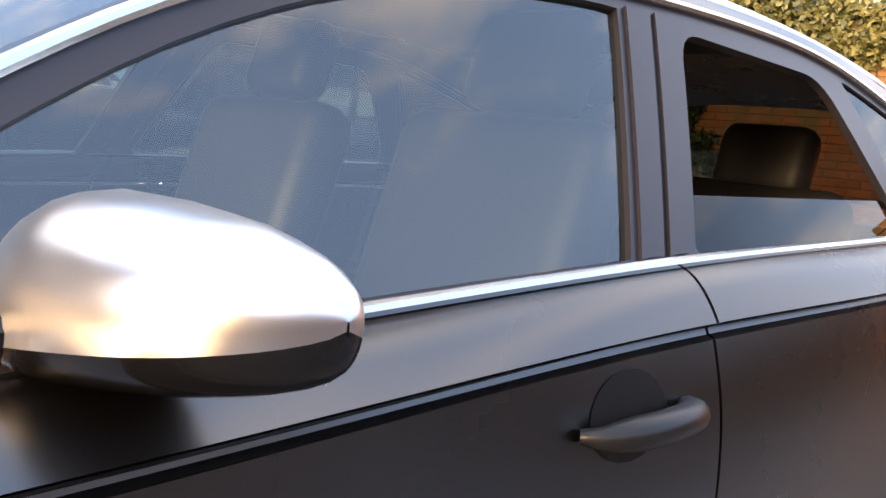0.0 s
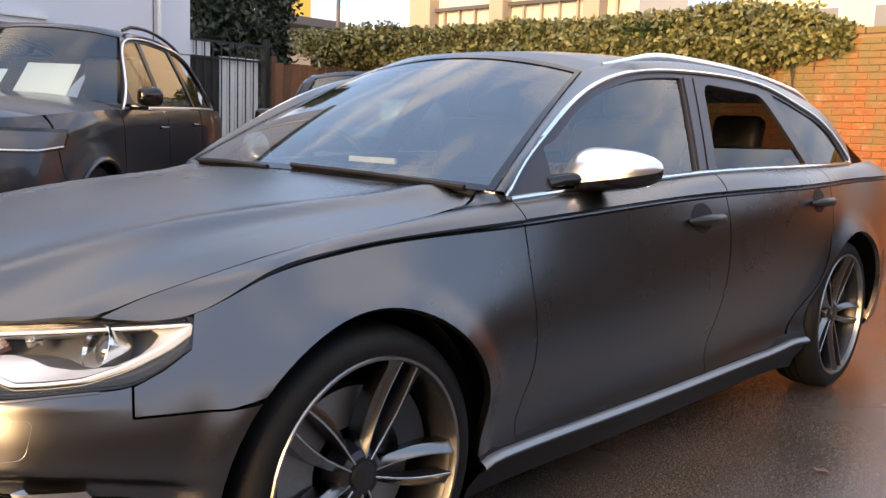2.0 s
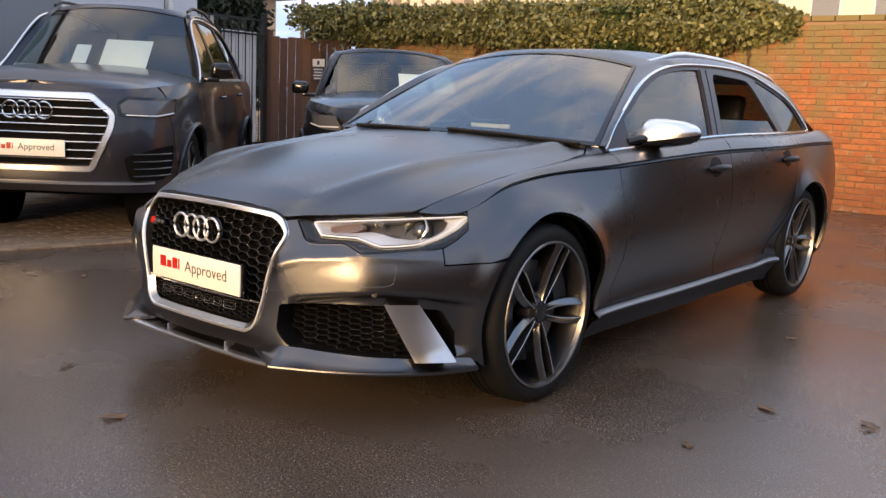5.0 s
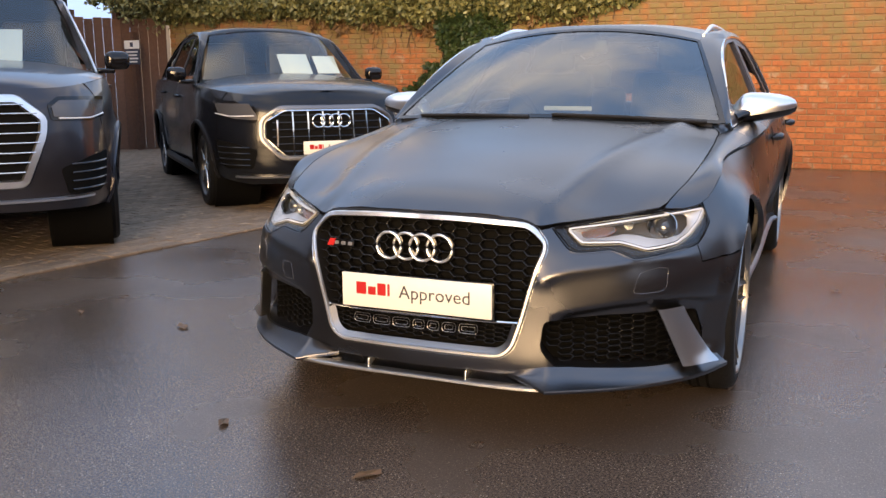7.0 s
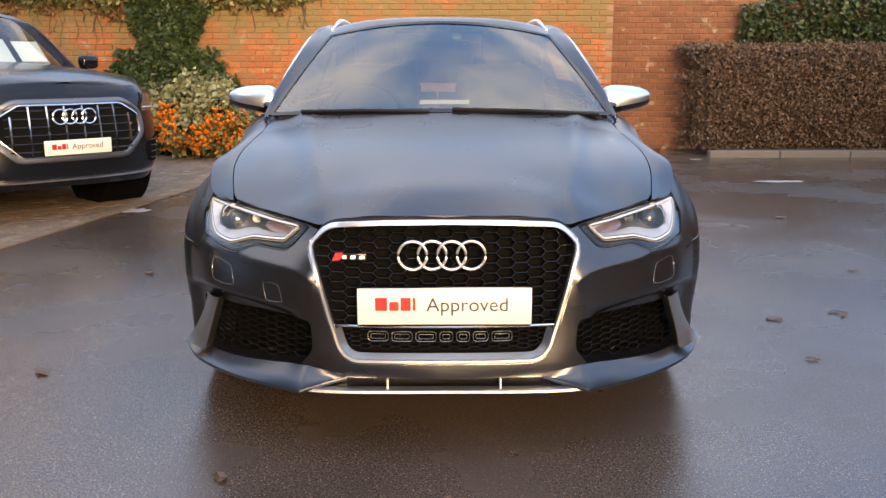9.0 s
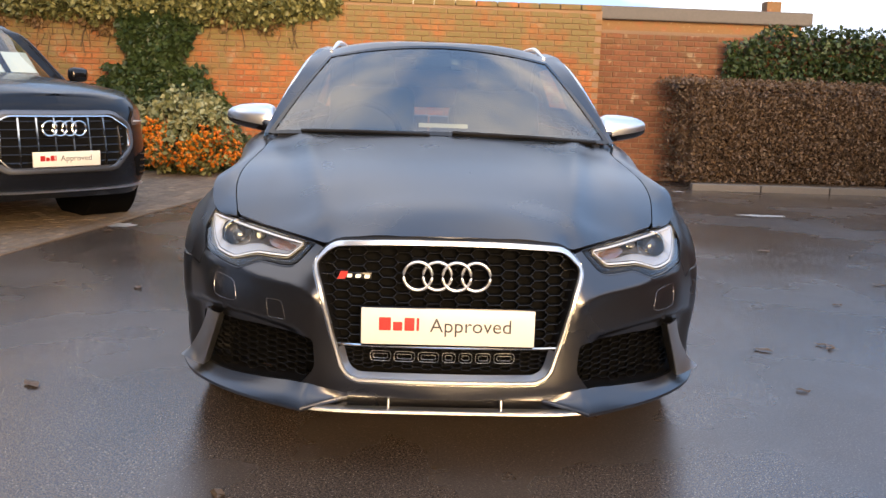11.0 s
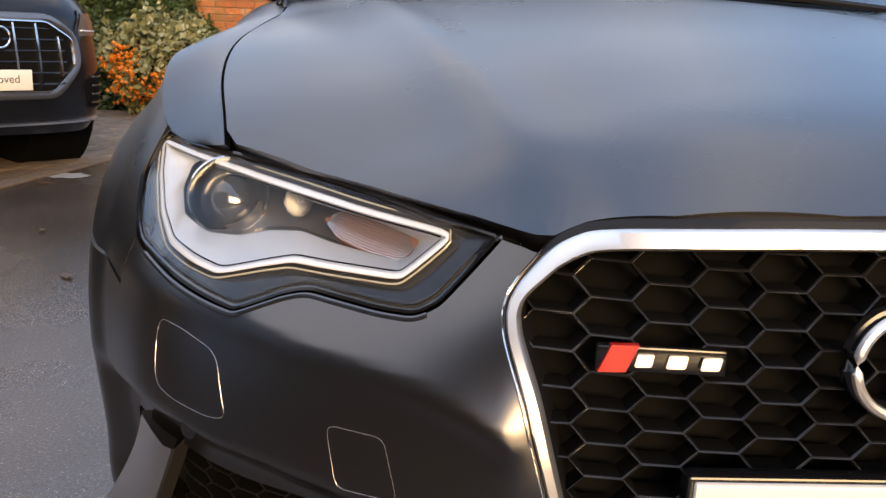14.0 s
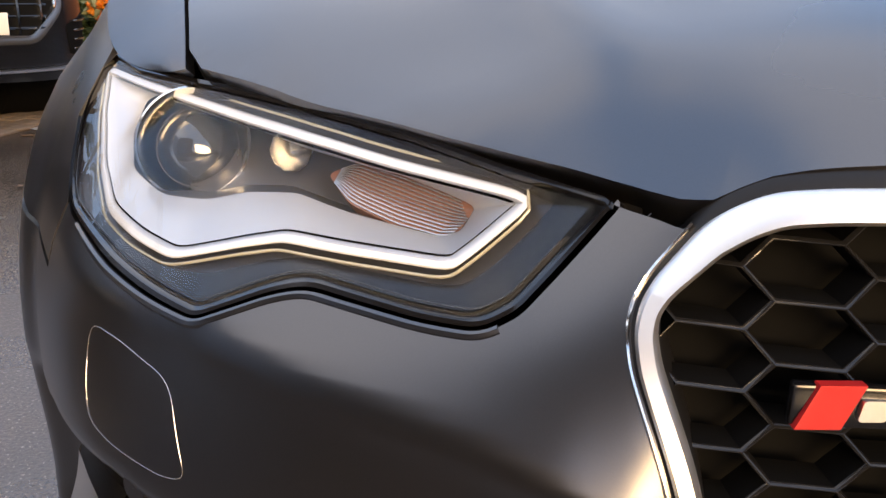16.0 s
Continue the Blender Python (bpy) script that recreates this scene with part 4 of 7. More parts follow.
# pillars and roof
n_a, n_r = 26, 44
vv = np.linspace(0, 1, n_a)
edge_b = [tuple(p) for p in screen(np.ones(n_a), vv)]
ya = .575 + (1.40 - .575) * vv ** .92
edge_a = [tuple(flank_glass(np.array([[y, top_at(y) + .006]]), .014)[0]) for y in ya]
yr = np.linspace(1.36, 3.6, n_r)
edge_b += [(float(e[0]), float(y), float(e[1])) for y, e in zip(yr, roof_edge(yr))]
par_a = np.linspace(float(np.interp(1.43, dlo_top[:, 0], np.linspace(0, dlo_par[-1], 60))), dlo_par[-1], n_r)
edge_a += [tuple(flank_glass(np.array([[q[0], q[1] + .006]]), .014)[0]) for q in dlo_curve(par_a)]
mid_rows = []
for t in (0, .3, .6, 1):
    row = []
    for i, (a, b) in enumerate(zip(edge_a, edge_b)):
        a, b = np.array(a), np.array(b)
        bulge = 4 * t * (1 - t) * (.010 if i < n_a else .022)
        row.append(tuple(a + (b - a) * t + np.array([.7, 0, .7]) * bulge))
    mid_rows.append(row)
V, F = loft(mid_rows)
both("roof_side", (V, F), M_MATTE)
rows = []
us = np.linspace(-1, 1, 25)
rows = [[tuple(p) for p in screen(us, np.ones(25))]]
for y, e in zip(yr, roof_edge(yr)):
    back = max(0.0, 1 - (y - 1.36) / .5) * .085
    zc = float(roof_mid(y)[0])
    rows.append([(float(u * e[0]), float(y - back * (1 - u * u)), float(zc + (e[1] - zc) * abs(u) ** 3.2)) for u in us])
V, F = loft(rows)
part("roof", (V, F), M_MATTE, car)
tail = [[(x * k, y + dy, z + dz) for x, y, z in rows[-1]] for k, dy, dz in ((1, 0, 0), (1.03, .03, -.03), (1.22, .24, -.20), (1.25, .33, -.30))]
tg = part("tailgate", loft(tail), M_GLASS_TAIL, car, "tinted rear window")
tg.visible_shadow = False
uu, n_v = np.linspace(-.975, .975, 30), 16
ws = part("windscreen", loft([[tuple(p) for p in screen(uu, np.full(30, v))] for v in np.linspace(.0, .985, n_v)]), M_GLASS, car, "large tinted windscreen reflecting the sky")
ws.visible_shadow = False
V, F = loft([[tuple(p + np.array([0, -.002, .004])) for p in screen(uu, np.full(30, v))] for v in (-.01, .022)])
part("windscreen_border", (V, F), M_BLACK, car)
cowl_u = np.linspace(-.80, .80, 30)
part("cowl", loft([[tuple(p + np.array([0, dy, dz])) for p in screen(cowl_u, np.full(30, 0.0))] for dy, dz in ((-.16, -.150), (-.10, -.092), (-.05, -.046), (-.004, -.010), (.02, .004))]), M_TRIM, car, "black plastic cowl")
V, F = loft([[tuple(p + np.array([0, -.002, .003])) for p in screen(np.linspace(-1, 1, 30), np.full(30, v))] for v in (.965, 1.0)])
part("windscreen_border", (V, F), M_BLACK, car)
for sgn in (1, -1):
    V, F = loft([[tuple(p + np.array([0, -.002, .003])) for p in screen(np.full(20, sgn * u), np.linspace(0, 1, 20))] for u in (.97, 1.0)])
    part("windscreen_border", (V, F), M_BLACK, car)
# roof rails
for sgn in (1, -1):
    yy = np.linspace(1.36, 3.36, 40)
    e = roof_edge(yy)
    k = np.minimum(step01((yy - 1.36) / .42), step01((3.36 - yy) / .30))
    path = [(sgn * (ex[0] + .002), y, ex[1] + .001 + .022 * kk) for y, ex, kk in zip(yy, e, k)]
    part("roof_rail", tube(path, [.006 + .008 * float(kk) for kk in k], 10, flat=1.15), M_SILVER, car, "silver aluminium roof rail")

# black tube added behind the bonnet's gap to stand in for its shade
for sgn in (1, -1):
    part("gap_seal", tube([tuple(at_low(sgn * s_x(x), z, -.020)) for x, z in ((.375, .704), (.40, .703), (.43, .706), (.455, .709))], .010, 8), M_TRIM, car)
# black cowl end; nearer the pillar its colour stands in for the gap's shade
cx_ = np.linspace(.60, .724, 14)
back_y = np.interp(cx_, [.60, .715, .727], [.503, .530, .524]) - .004
sill_a = [tuple(q - np.array([0, 0, .003])) for q in hood(np.stack([cx_, back_y], 1))]
sill_b = [tuple(q + np.array([0, -.002, .004])) for q in screen(cx_ / .775, np.full(14, .006))]
sill_m = [tuple((np.array(p) * .45 + np.array(q) * .55) + np.array([0, 0, -.004])) for p, q in zip(sill_a, sill_b)]
both("cowl_corner", loft([sill_a, sill_m, sill_b]), M_TRIM)

# grille
front = lambda uv: lower(np.stack([np.array([s_x(x) for x in np.atleast_2d(uv)[:, 0]]), np.atleast_2d(uv)[:, 1]], 1))


def at_front(x, z, out=0.0):
    return at_low(s_x(x), z, out)


GR_RING = dense(rounded(GR, .02), .008)


def frame_ring(k, out, wide=0.0):
    """The grille's outline drawn in by k, and by a share of the band's width: broad on top, slim at the sides."""
    band = .0100 + .0050 * step01((GR_RING[:, 1] - .660) / .05)
    return [tuple(at_front(x, z, out)) for x, z in inset(GR_RING, (k + wide * band)[:, None])]


def gasket_ring(side, top, out):
    """Round the frame, widening to the gap under the bonnet's edge."""
    k = side + (top - side) * step01((GR_RING[:, 1] - .694) / .018)
    return [tuple(at_front(x, z, out)) for x, z in inset(GR_RING, -k[:, None])]


def ring_below(k, z_most):
    """The lower stretch of the frame's outline, drawn in by k, from one side to the other."""
    r = inset(GR_RING, k)
    start = int(np.argmax(GR_RING[:, 1] - .001 * np.abs(GR_RING[:, 0])))
    order = [(start + i) % len(r) for i in range(len(r))]
    return [tuple(r[i]) for i in order if GR_RING[i, 1] < z_most]


grille = part("grille_frame", loft([frame_ring(k, d, w) for k, w, d in ((-.001, 0, -.03), (-.001, 0, .004), (.001, 0, .007), (-.002, 1, .007), (.0005, 1, .003), (.0008, 1, -.004))], True), M_ALU, car, "bright single-frame grille surround")
part("grille_gasket", loft([gasket_ring(a, b, d) for a, b, d in ((.0005, .0005, -.004), (.0010, .0010, .0015), (.0030, .0065, .0005), (.0050, .0120, -.010), (.0060, .0140, -.030))], True), M_TRIM, grille, "black rubber gasket")
part("inner_wall", loft([frame_ring(k, d, 1) for k, d in ((.0008, -.004), (.0020, -.058))], True), M_TRIM, grille)
part("outer_line", tube([tuple(at_front(x, z, .0012)) for x, z in ring_below(-.0050, .700)], .0010, 5), M_CHROME, grille)


def honeycomb(name, outline, y_of, pw, ph, bar, depth, mat, parent, m=lambda vf: vf, label=""):
    """Long flat-topped cells cut off at an outline: a rounded front edge, and walls that reach back."""
    V, edge, wall = [], [], []
    lo, hi = np.array(outline).min(0), np.array(outline).max(0)
    flat, full = pw * .35, pw * .65
    nc, nr = int((hi[0] - lo[0]) / pw) + 3, int((hi[1] - lo[1]) / ph) + 3
    cx, cz = (lo + hi) / 2
    hexa = [(-full, 0), (-flat, -ph / 2), (flat, -ph / 2), (full, 0), (flat, ph / 2), (-flat, ph / 2)]
    steps = ((1.0, -.0012), (1 - bar / ph, -.0008), (1 - bar / ph * 2, .0008), (1 - bar / ph * 2.4, depth))
    for i in range(-nc // 2, nc // 2 + 1):
        for j in range(-nr // 2, nr // 2 + 1):
            x, z = cx + i * pw, cz + (j + (.5 if i % 2 else 0)) * ph
            if not inside(np.array([(x, z)]), outline)[0]:
                continue
            n = len(V)
            for k, d in steps:
                for hx, hz in hexa:
                    px, pz = x + hx * (1 - (1 - k) * .6), z + hz * k
                    V.append((px, y_of(px, pz) + d, pz))
            for r in range(3):
                for q in range(6):
                    (wall if r == 2 else edge).append((n + r * 6 + q, n + r * 6 + (q + 1) % 6, n + (r + 1) * 6 + (q + 1) % 6, n + (r + 1) * 6 + q))
    comb = part(name, m((V, edge)), mat, parent, label)
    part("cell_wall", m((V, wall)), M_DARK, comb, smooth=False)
    return comb


gin = [tuple(p) for p in inset(GR_RING, .004) if p[1] > .418]
y_front = lambda x, z: float(at_front(x, z)[1])
honeycomb("honeycomb_grille", gin, lambda x, z: y_front(x, z) + .022, .046, .0300, .0013, .024, M_COMB, grille, label="gloss black honeycomb mesh")
gin2 = rounded([(-.325, .412), (.325, .412), (.298, .345), (-.298, .345)], .015)
honeycomb("honeycomb_grille", gin2, lambda x, z: y_front(x, z) + .022, .030, .0145, .0010, .02, M_COMB, grille)
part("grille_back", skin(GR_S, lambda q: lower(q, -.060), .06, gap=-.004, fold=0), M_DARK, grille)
part("grille_bar", loft([[(x, y_front(x, .418) + d, z) for x in np.linspace(-.338, .338, 24)] for d, z in ((.03, .412), (.006, .412), (.004, .4155), (.006, .419), (.03, .419))]), M_CHROME, grille)
part("grille_chin", loft([[tuple(at_front(x, z, d)) for x, z in ring_below(k, .405)] for k, d in ((.0095, .003), (.026, -.016))]), M_CHIN, grille)

# plate and badges
plate = part("number_plate", block((.52, .008, .111), (0, -.918, .4825), .003), M_PLATE, car, "white dealer plate with red and grey lettering")
part("plate_holder", block((.53, .02, .118), (0, -.905, .4825), .004), M_BLACK, plate)


def lettering(name, text, size, at, mat, parent, depth=.0006, space=1.0):
    cu = bpy.data.curves.new(name, "FONT")
    cu.body, cu.size, cu.extrude, cu.space_character, cu.align_y = text, size, depth, space, "BOTTOM_BASELINE"
    tmp = bpy.data.objects.new(name, cu)
    me = bpy.data.meshes.new_from_object(tmp)
    bpy.data.objects.remove(tmp)
    me.transform(pose(*at, 90, 0, 0))
    me.materials.append(mat)
    ob = new(name, me)
    ob.parent = parent
    return ob


def plate_marks(parent, y, zc, k=1.0, x0=0.0):
    """Plain red bars and a readable grey word."""
    bars = []
    for xa, w_, h_ in ((-.207, .036, .044), (-.165, .028, .031), (-.131, .030, .044), (-.095, .008, .044)):
        o = [(x0 + xa * k, zc - .012 * k), (x0 + (xa + w_) * k, zc - .012 * k), (x0 + (xa + w_) * k, zc + (h_ - .016) * k), (x0 + xa * k, zc + (h_ - .016) * k)]
        bars.append(prism(rounded(o, .003 * k), y - .0006, y + .0010))
    part("red_word", join(*bars), M_RED, parent)
    lettering("grey_word", "Approved", .060 * k, (x0 - .055 * k, y - .0003, zc - .014 * k), M_INK, parent, .0004, 1.02)


plate_marks(plate, -.9225, .4825)
for i in range(4):
    path = [(-.095 + i * .058 + .0425 * math.cos(a), -.908 + .004 * (i % 2), .635 + .0425 * math.sin(a)) for a in np.linspace(0, 2 * math.pi, 40, endpoint=False)]
    part("emblem_ring", tube(path, .0046, 8, True), M_ALU, grille)
part("emblem_carrier", join(*[tube([(-.095 + i * .058 + .0425 * math.cos(a), -.892, .635 + .0425 * math.sin(a)) for a in np.linspace(0, 2 * math.pi, 32, endpoint=False)], .0065, 8, True) for i in range(4)]), M_BLACK, grille)
badge = part("model_badge", block((.105, .008, .022), (-.285, -.878, .626), .002, Matrix.Rotation(radians(-6), 3, "Z")), M_BLACK, grille, "red and silver model badge")
slant = [(-.336, .615), (-.313, .615), (-.303, .638), (-.326, .638)]
part("red_field", prism(slant, -.8805, -.874), M_RED, badge)
marks = []
for xa, w_ in ((-.309, .016), (-.284, .018), (-.257, .018)):
    o = rounded([(xa + .002, .6205), (xa + w_, .6205), (xa + w_ + .002, .6315), (xa + .004, .6315)], .002)
    yb = -.8835 - .105 * (xa + .294)
    marks.append(prism(o, yb - .0015, yb + .003))
part("silver_mark", join(*marks), M_SILVER, badge)
# outlined word under the bar, as plain outlined shapes
shapes, x0, zz = [], -.232, .384
for i, w in enumerate((.062, .062, .062, .040, .040, .046, .062)):
    o = dense(rounded([(x0, zz - .015), (x0 + w, zz - .015), (x0 + w, zz + .015), (x0, zz + .015)], .012), .012)
    shapes.append(tube([(x, y_front(x, z) + .012, z) for x, z in o], .0008, 5, True))
    o = dense(rounded([(x0 + .009, zz - .007), (x0 + w - .009, zz - .007), (x0 + w - .009, zz + .007), (x0 + .009, zz + .007)], .005), .012)
    shapes.append(tube([(x, y_front(x, z) + .012, z) for x, z in o], .0007, 5, True))
    x0 += w + .0105
part("outlined_word", join(*shapes), M_CHIN, grille)

# lower intakes: honeycomb, blade, lip
for sgn in (1, -1):
    m = (lambda vf: vf) if sgn > 0 else flip
    it = [(.412, .335), (.455, .282), (.60, .272), (.77, .265), (.745, .435), (.60, .435), (.420, .420)]
    intake = honeycomb("intake_mesh", it, lambda x, z: y_front(min(x, .82), z) + .078, .034, .0205, .0012, .022, M_COMB2, car, m, "gloss black honeycomb air intake")
    # sheet closing the open duct; its depth of shade is in the colour
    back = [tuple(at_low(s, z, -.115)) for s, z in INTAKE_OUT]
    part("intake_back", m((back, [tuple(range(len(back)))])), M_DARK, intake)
    rim = loft([[tuple(at_low(s, z, d)) for s, z in dense(INTAKE_OUT, .02)] for d in (-.005, -.115)], True)
    part("intake_wall", m(rim), M_TRIM, intake)
    # fin that stands in the intake's outer end, facing outwards
    f_top, f_bot, r_top, r_bot = np.array([.727, -.700, .452]), np.array([.800, -.617, .254]), np.array([.790, -.592, .446]), np.array([.888, -.505, .258])
    rows = []
    for t in np.linspace(0, 1, 16):
        a, b = f_top + (f_bot - f_top) * t, r_top + (r_bot - r_top) * t
        b = b + (np.array([-.010, .010, 0]) * 4 * t * (1 - t) + np.array([.012, -.012, 0]) * max(0.0, t - .85) / .15)
        out_ = np.array([.80, -.58, 0])
        rows.append([tuple(a + [-.012, .05, 0]), tuple(a - out_ * .004), tuple(a), tuple(a + (b - a) * .12 + out_ * .005), tuple(a + (b - a) * .5 + out_ * .004), tuple(a + (b - a) * .92 + out_ * .001), tuple(b - out_ * .003), tuple(b + [-.05, .01, 0])])
    V, F = loft(rows)
    part("intake_blade", m((V, [tuple(reversed(f)) for f in F])), M_MATTE2, intake, "satin silver intake blade")
    # lip: from the intake's lower edge out to a sharp leading edge, with a forward corner
    edge_at = [0, .5, 1, 2, 3, 4, 5, 6]
    lead = [(.30, -.888, .250), (.37, -.912, .239), (.437, -.943, .227), (.55, -.866, .223), (.67, -.778, .222), (.78, -.668, .222), (.86, -.55, .222), (.915, -.415, .222)]
    root = [(s_x(.30), .262), (s_x(.37), .274), (s_x(.42), .283), (s_x(.53), .275), (s_x(.64), .270), (s_x(.745), .264), (s_y(-.55), .258), (s_y(-.415), .250)]
    rows = []
    for q in np.unique(np.r_[np.linspace(0, 1, 12), np.linspace(1, 6, 36)]):
        e_ = np.array([np.interp(q, edge_at, [p[k] for p in lead]) for k in range(3)])
        if q > 1.15:
            e_ = np.array([float(cubic(edge_at[2:], [p[k] for p in lead[2:]])(q)[0]) for k in range(3)])
        r_ = lower(np.array([[np.interp(q, edge_at, [p[k] for p in root]) for k in range(2)]]), .0015)[0]
        hollow = np.array([0, .006, -.004])
        inn = np.array([-.25, .97, 0.0])
        rows.append([tuple(r_ + inn * .012), tuple(r_), tuple(r_ + (e_ - r_) * .35 + hollow), tuple(r_ + (e_ - r_) * .7 + hollow), tuple(e_ + [0, .002, .0015]), tuple(e_ - [0, 0, .003]), tuple(e_ + inn * .004 - [0, 0, .010]), tuple(e_ + inn * .10 - [0, 0, .012])])
    V, F = loft(rows)
    part("front_lip", m((V, [tuple(reversed(f)) for f in F])), M_MATTE, car)
rows, chin = [], []
for x in np.linspace(-.425, .425, 40):
    e_ = abs(x / .425) ** 6
    yb = -.931 + .008 * e_
    zb = .211 + .007 * e_
    rows.append([(x, yb + .10, zb - .002), (x, yb + .004, zb - .001), (x, yb, zb + .002), (x, yb + .001, zb + .009), (x, yb + .006, zb + .012), (x, yb + .03, zb + .014)])
    chin.append([(x, yb + .03, zb + .014), (x, yb + .055, zb + .024), (x, yb + .060, zb + .032), (x, -.886 + .012 * e_, .248), (x, -.884, .253), (x, -.880, .262)])
V, F = loft(chin)
part("lip_valley", (V, F), M_MATTE, car)
V, F = loft(rows)
part("lip_blade", (V, F), M_MATTE2, car, "silver lower lip blade")
for x in (-.174, .170):
    part("lip_fin", block((.007, .045, .034), (x, -.893, .2345), .002), M_SILVER, car)

# headlights
HL_DRAW = np.array([.16, .97, -.14])


def in_lamp(q, depth):
    """Places on the nose surface sunk into the lamp along its draw."""
    return lower(np.atleast_2d(q)) + HL_DRAW * depth


# guide line (s, z) and the well's rim inside it (s, z)
GUIDE = [(.489, .700, .510, .690), (.517, .673, .516, .676), (.530, .662, .530, .671), (.600, .661, .600, .675), (.655, .661, .660, .681), (.690, .6535, .715, .676),
         (.748, .6385, .757, .666), (.800, .6405, .820, .661), (.880, .646, .900, .668), (.955, .665, .955, .690), (1.036, .698, .980, .716), (1.092, .7325, .962, .726),
         (1.030, .7295, .925, .727), (.937, .7246, .880, .721), (.816, .7175, .800, .713), (.660, .711, .660, .705), (.575, .705, .575, .700)]
guide_ring, well_ring = [], []
for (a0, a1, a2, a3), (b0, b1, b2, b3) in zip(GUIDE, GUIDE[1:] + GUIDE[:1]):
    for t in np.linspace(0, 1, 8, endpoint=False):
        guide_ring.append((a0 + (b0 - a0) * t, a1 + (b1 - a1) * t))
        well_ring.append((a2 + (b2 - a2) * t, a3 + (b3 - a3) * t))
guide_ring, well_ring = np.array(guide_ring), np.array(well_ring)
for _ in range(2):
    guide_ring = .5 * guide_ring + .25 * (np.roll(guide_ring, 1, 0) + np.roll(guide_ring, -1, 0))
    well_ring = .5 * well_ring + .25 * (np.roll(well_ring, 1, 0) + np.roll(well_ring, -1, 0))
sunk = lambda ring, d: [tuple(p) for p in in_lamp(np.array(ring), d)]
for sgn in (1, -1):
    m = (lambda vf: vf) if sgn > 0 else flip
    ringp = dense(HL_OUT, .012)
    lamp = part("headlight", m(loft([sunk(inset(ringp, k), d) for k, d in ((.0015, .025), (.0015, .002), (.004, .001), (.006, .006), (.008, .03))], True)), M_BLACK, car, "clear headlight with silver reflectors")
    ln = part("lens", m(skin(HL_OUT, lower, .03, gap=.006, fold=0, lift=-.003)), M_LENS, lamp)
    ln.visible_shadow = False
    outer = np.array(inset(ringp, .007))
    gr_out = np.array(inset(guide_ring, -.003))
    near = np.array([gr_out[np.argmin(np.hypot(*(gr_out - q).T))] for q in outer])
    for _ in range(3):
        near = .5 * near + .25 * (np.roll(near, 1, 0) + np.roll(near, -1, 0))
    part("bezel", m(loft([sunk(outer + (near - outer) * t, .012 + .016 * t) for t in (0, .18, .19, .52)], True)), M_BEZEL, lamp, "gloss black bezel")
    part("bezel_step", m(loft([sunk(outer + (near - outer) * t, .012 + .016 * t) for t in (.52, .54, .76, .78, 1)], True)), M_LAMPSIDE, lamp, "grey stepped lamp edge")
    low_run = [p for p in inset(ringp, .009) if p[1] < .690 and .46 < p[0] < 1.05]
    part("seal_line", m(tube(sunk(low_run, .006), .0005, 4)), M_LAMPSIDE, lamp)
    guide = part("light_guide", m(loft([sunk(inset(guide_ring, k), d) for k, d in ((-.0034, .030), (-.0028, .012), (-.0018, .010), (.0012, .010), (.0022, .014), (.0026, .020))], True)), M_DRL, lamp, "white daytime light guide")
    part("guide_edge", m(tube(sunk(inset(guide_ring, -.0075), .020), .0011, 5, True)), M_YELLOWED, guide)
    part("lower_reflector", m(loft([sunk((1 - t) * np.array(inset(guide_ring, .004)) + t * well_ring, .017 + .043 * t) for t in (0, .15, .5, .85, 1)], True)), M_REFLECT, lamp, "satin silver reflector tray")
    part("well_wall", m(loft([sunk(well_ring, d) for d in (.060, .13)], True)), M_WELL, lamp)
    part("housing", m(skin([tuple(p) for p in well_ring], lambda q: in_lamp(q, .13), .025, gap=-.003, fold=0)), M_WELL, lamp, "dark grey inner housing")
    pc = Vector((.699, -.522, .686))
    pm = Matrix.Translation(pc) @ Vector((.0, -.93, .36)).to_track_quat("Z", "Y").to_matrix().to_4x4()
    proj = part("projector", m(moved(lathe([(-.05, .042), (.000, .0470), (.003, .0475), (.004, .0455), (.000, .0440), (-.004, .0425)], 48, "z"), pm)), M_CHROME, lamp)
    part("projector_shroud", m(moved(lathe([(-.004, .0425), (-.022, .034), (-.024, .028)], 48, "z"), pm)), M_BLACK, proj)
    part("inner_ring", m(moved(lathe([(-.018, .0345), (-.015, .0352), (-.014, .0342), (-.018, .0335)], 48, "z"), pm)), M_SEAL, proj)
    part("projector_lens", m(moved(lathe([(-.026, .032), (-.014, .029), (-.006, .022), (-.001, .012), (.0005, .0005)], 40, "z"), pm)), M_BULB, proj, "dark round projector lens")
    sp_c = in_lamp([(.700, .704)], .055)[0]
    pm2 = Matrix.Translation(sp_c) @ Vector((.1, -.98, .05)).to_track_quat("Z", "Y").to_matrix().to_4x4()
    small = part("small_reflector", m(moved(lathe([(-.03, .004), (-.022, .010), (-.01, .014), (.006, .0165), (.0075, .0155), (.004, .0145)], 10, "z"), pm2)), M_CHROME, lamp)
    part("bulb", m(moved(lathe([(-.03, .006), (-.004, .006), (.0, .003), (.001, .0005)], 12, "z"), pm2)), M_SEAL, small)
    turnp = rounded([(.640, .694), (.616, .704), (.571, .6995), (.531, .6935), (.507, .689), (.513, .674), (.528, .670), (.564, .6725), (.607, .680)], .006)
    amber = part("indicator", m(skin(turnp, lambda q: in_lamp(q, .062), .02, gap=0, fold=.012)), M_AMBER, lamp, "ribbed amber indicator reflector")
    for k in range(12):
        f = (k + .7) / 12.4
        ss_ = np.linspace(.513 + .02 * abs(f - .5), .630, 12)
        lo_ = np.interp(ss_, [.507, .513, .528, .564, .607, .640], [.689, .674, .670, .6725, .680, .694])
        hi_ = np.interp(ss_, [.507, .531, .571, .616, .640], [.689, .6935, .6995, .704, .694])
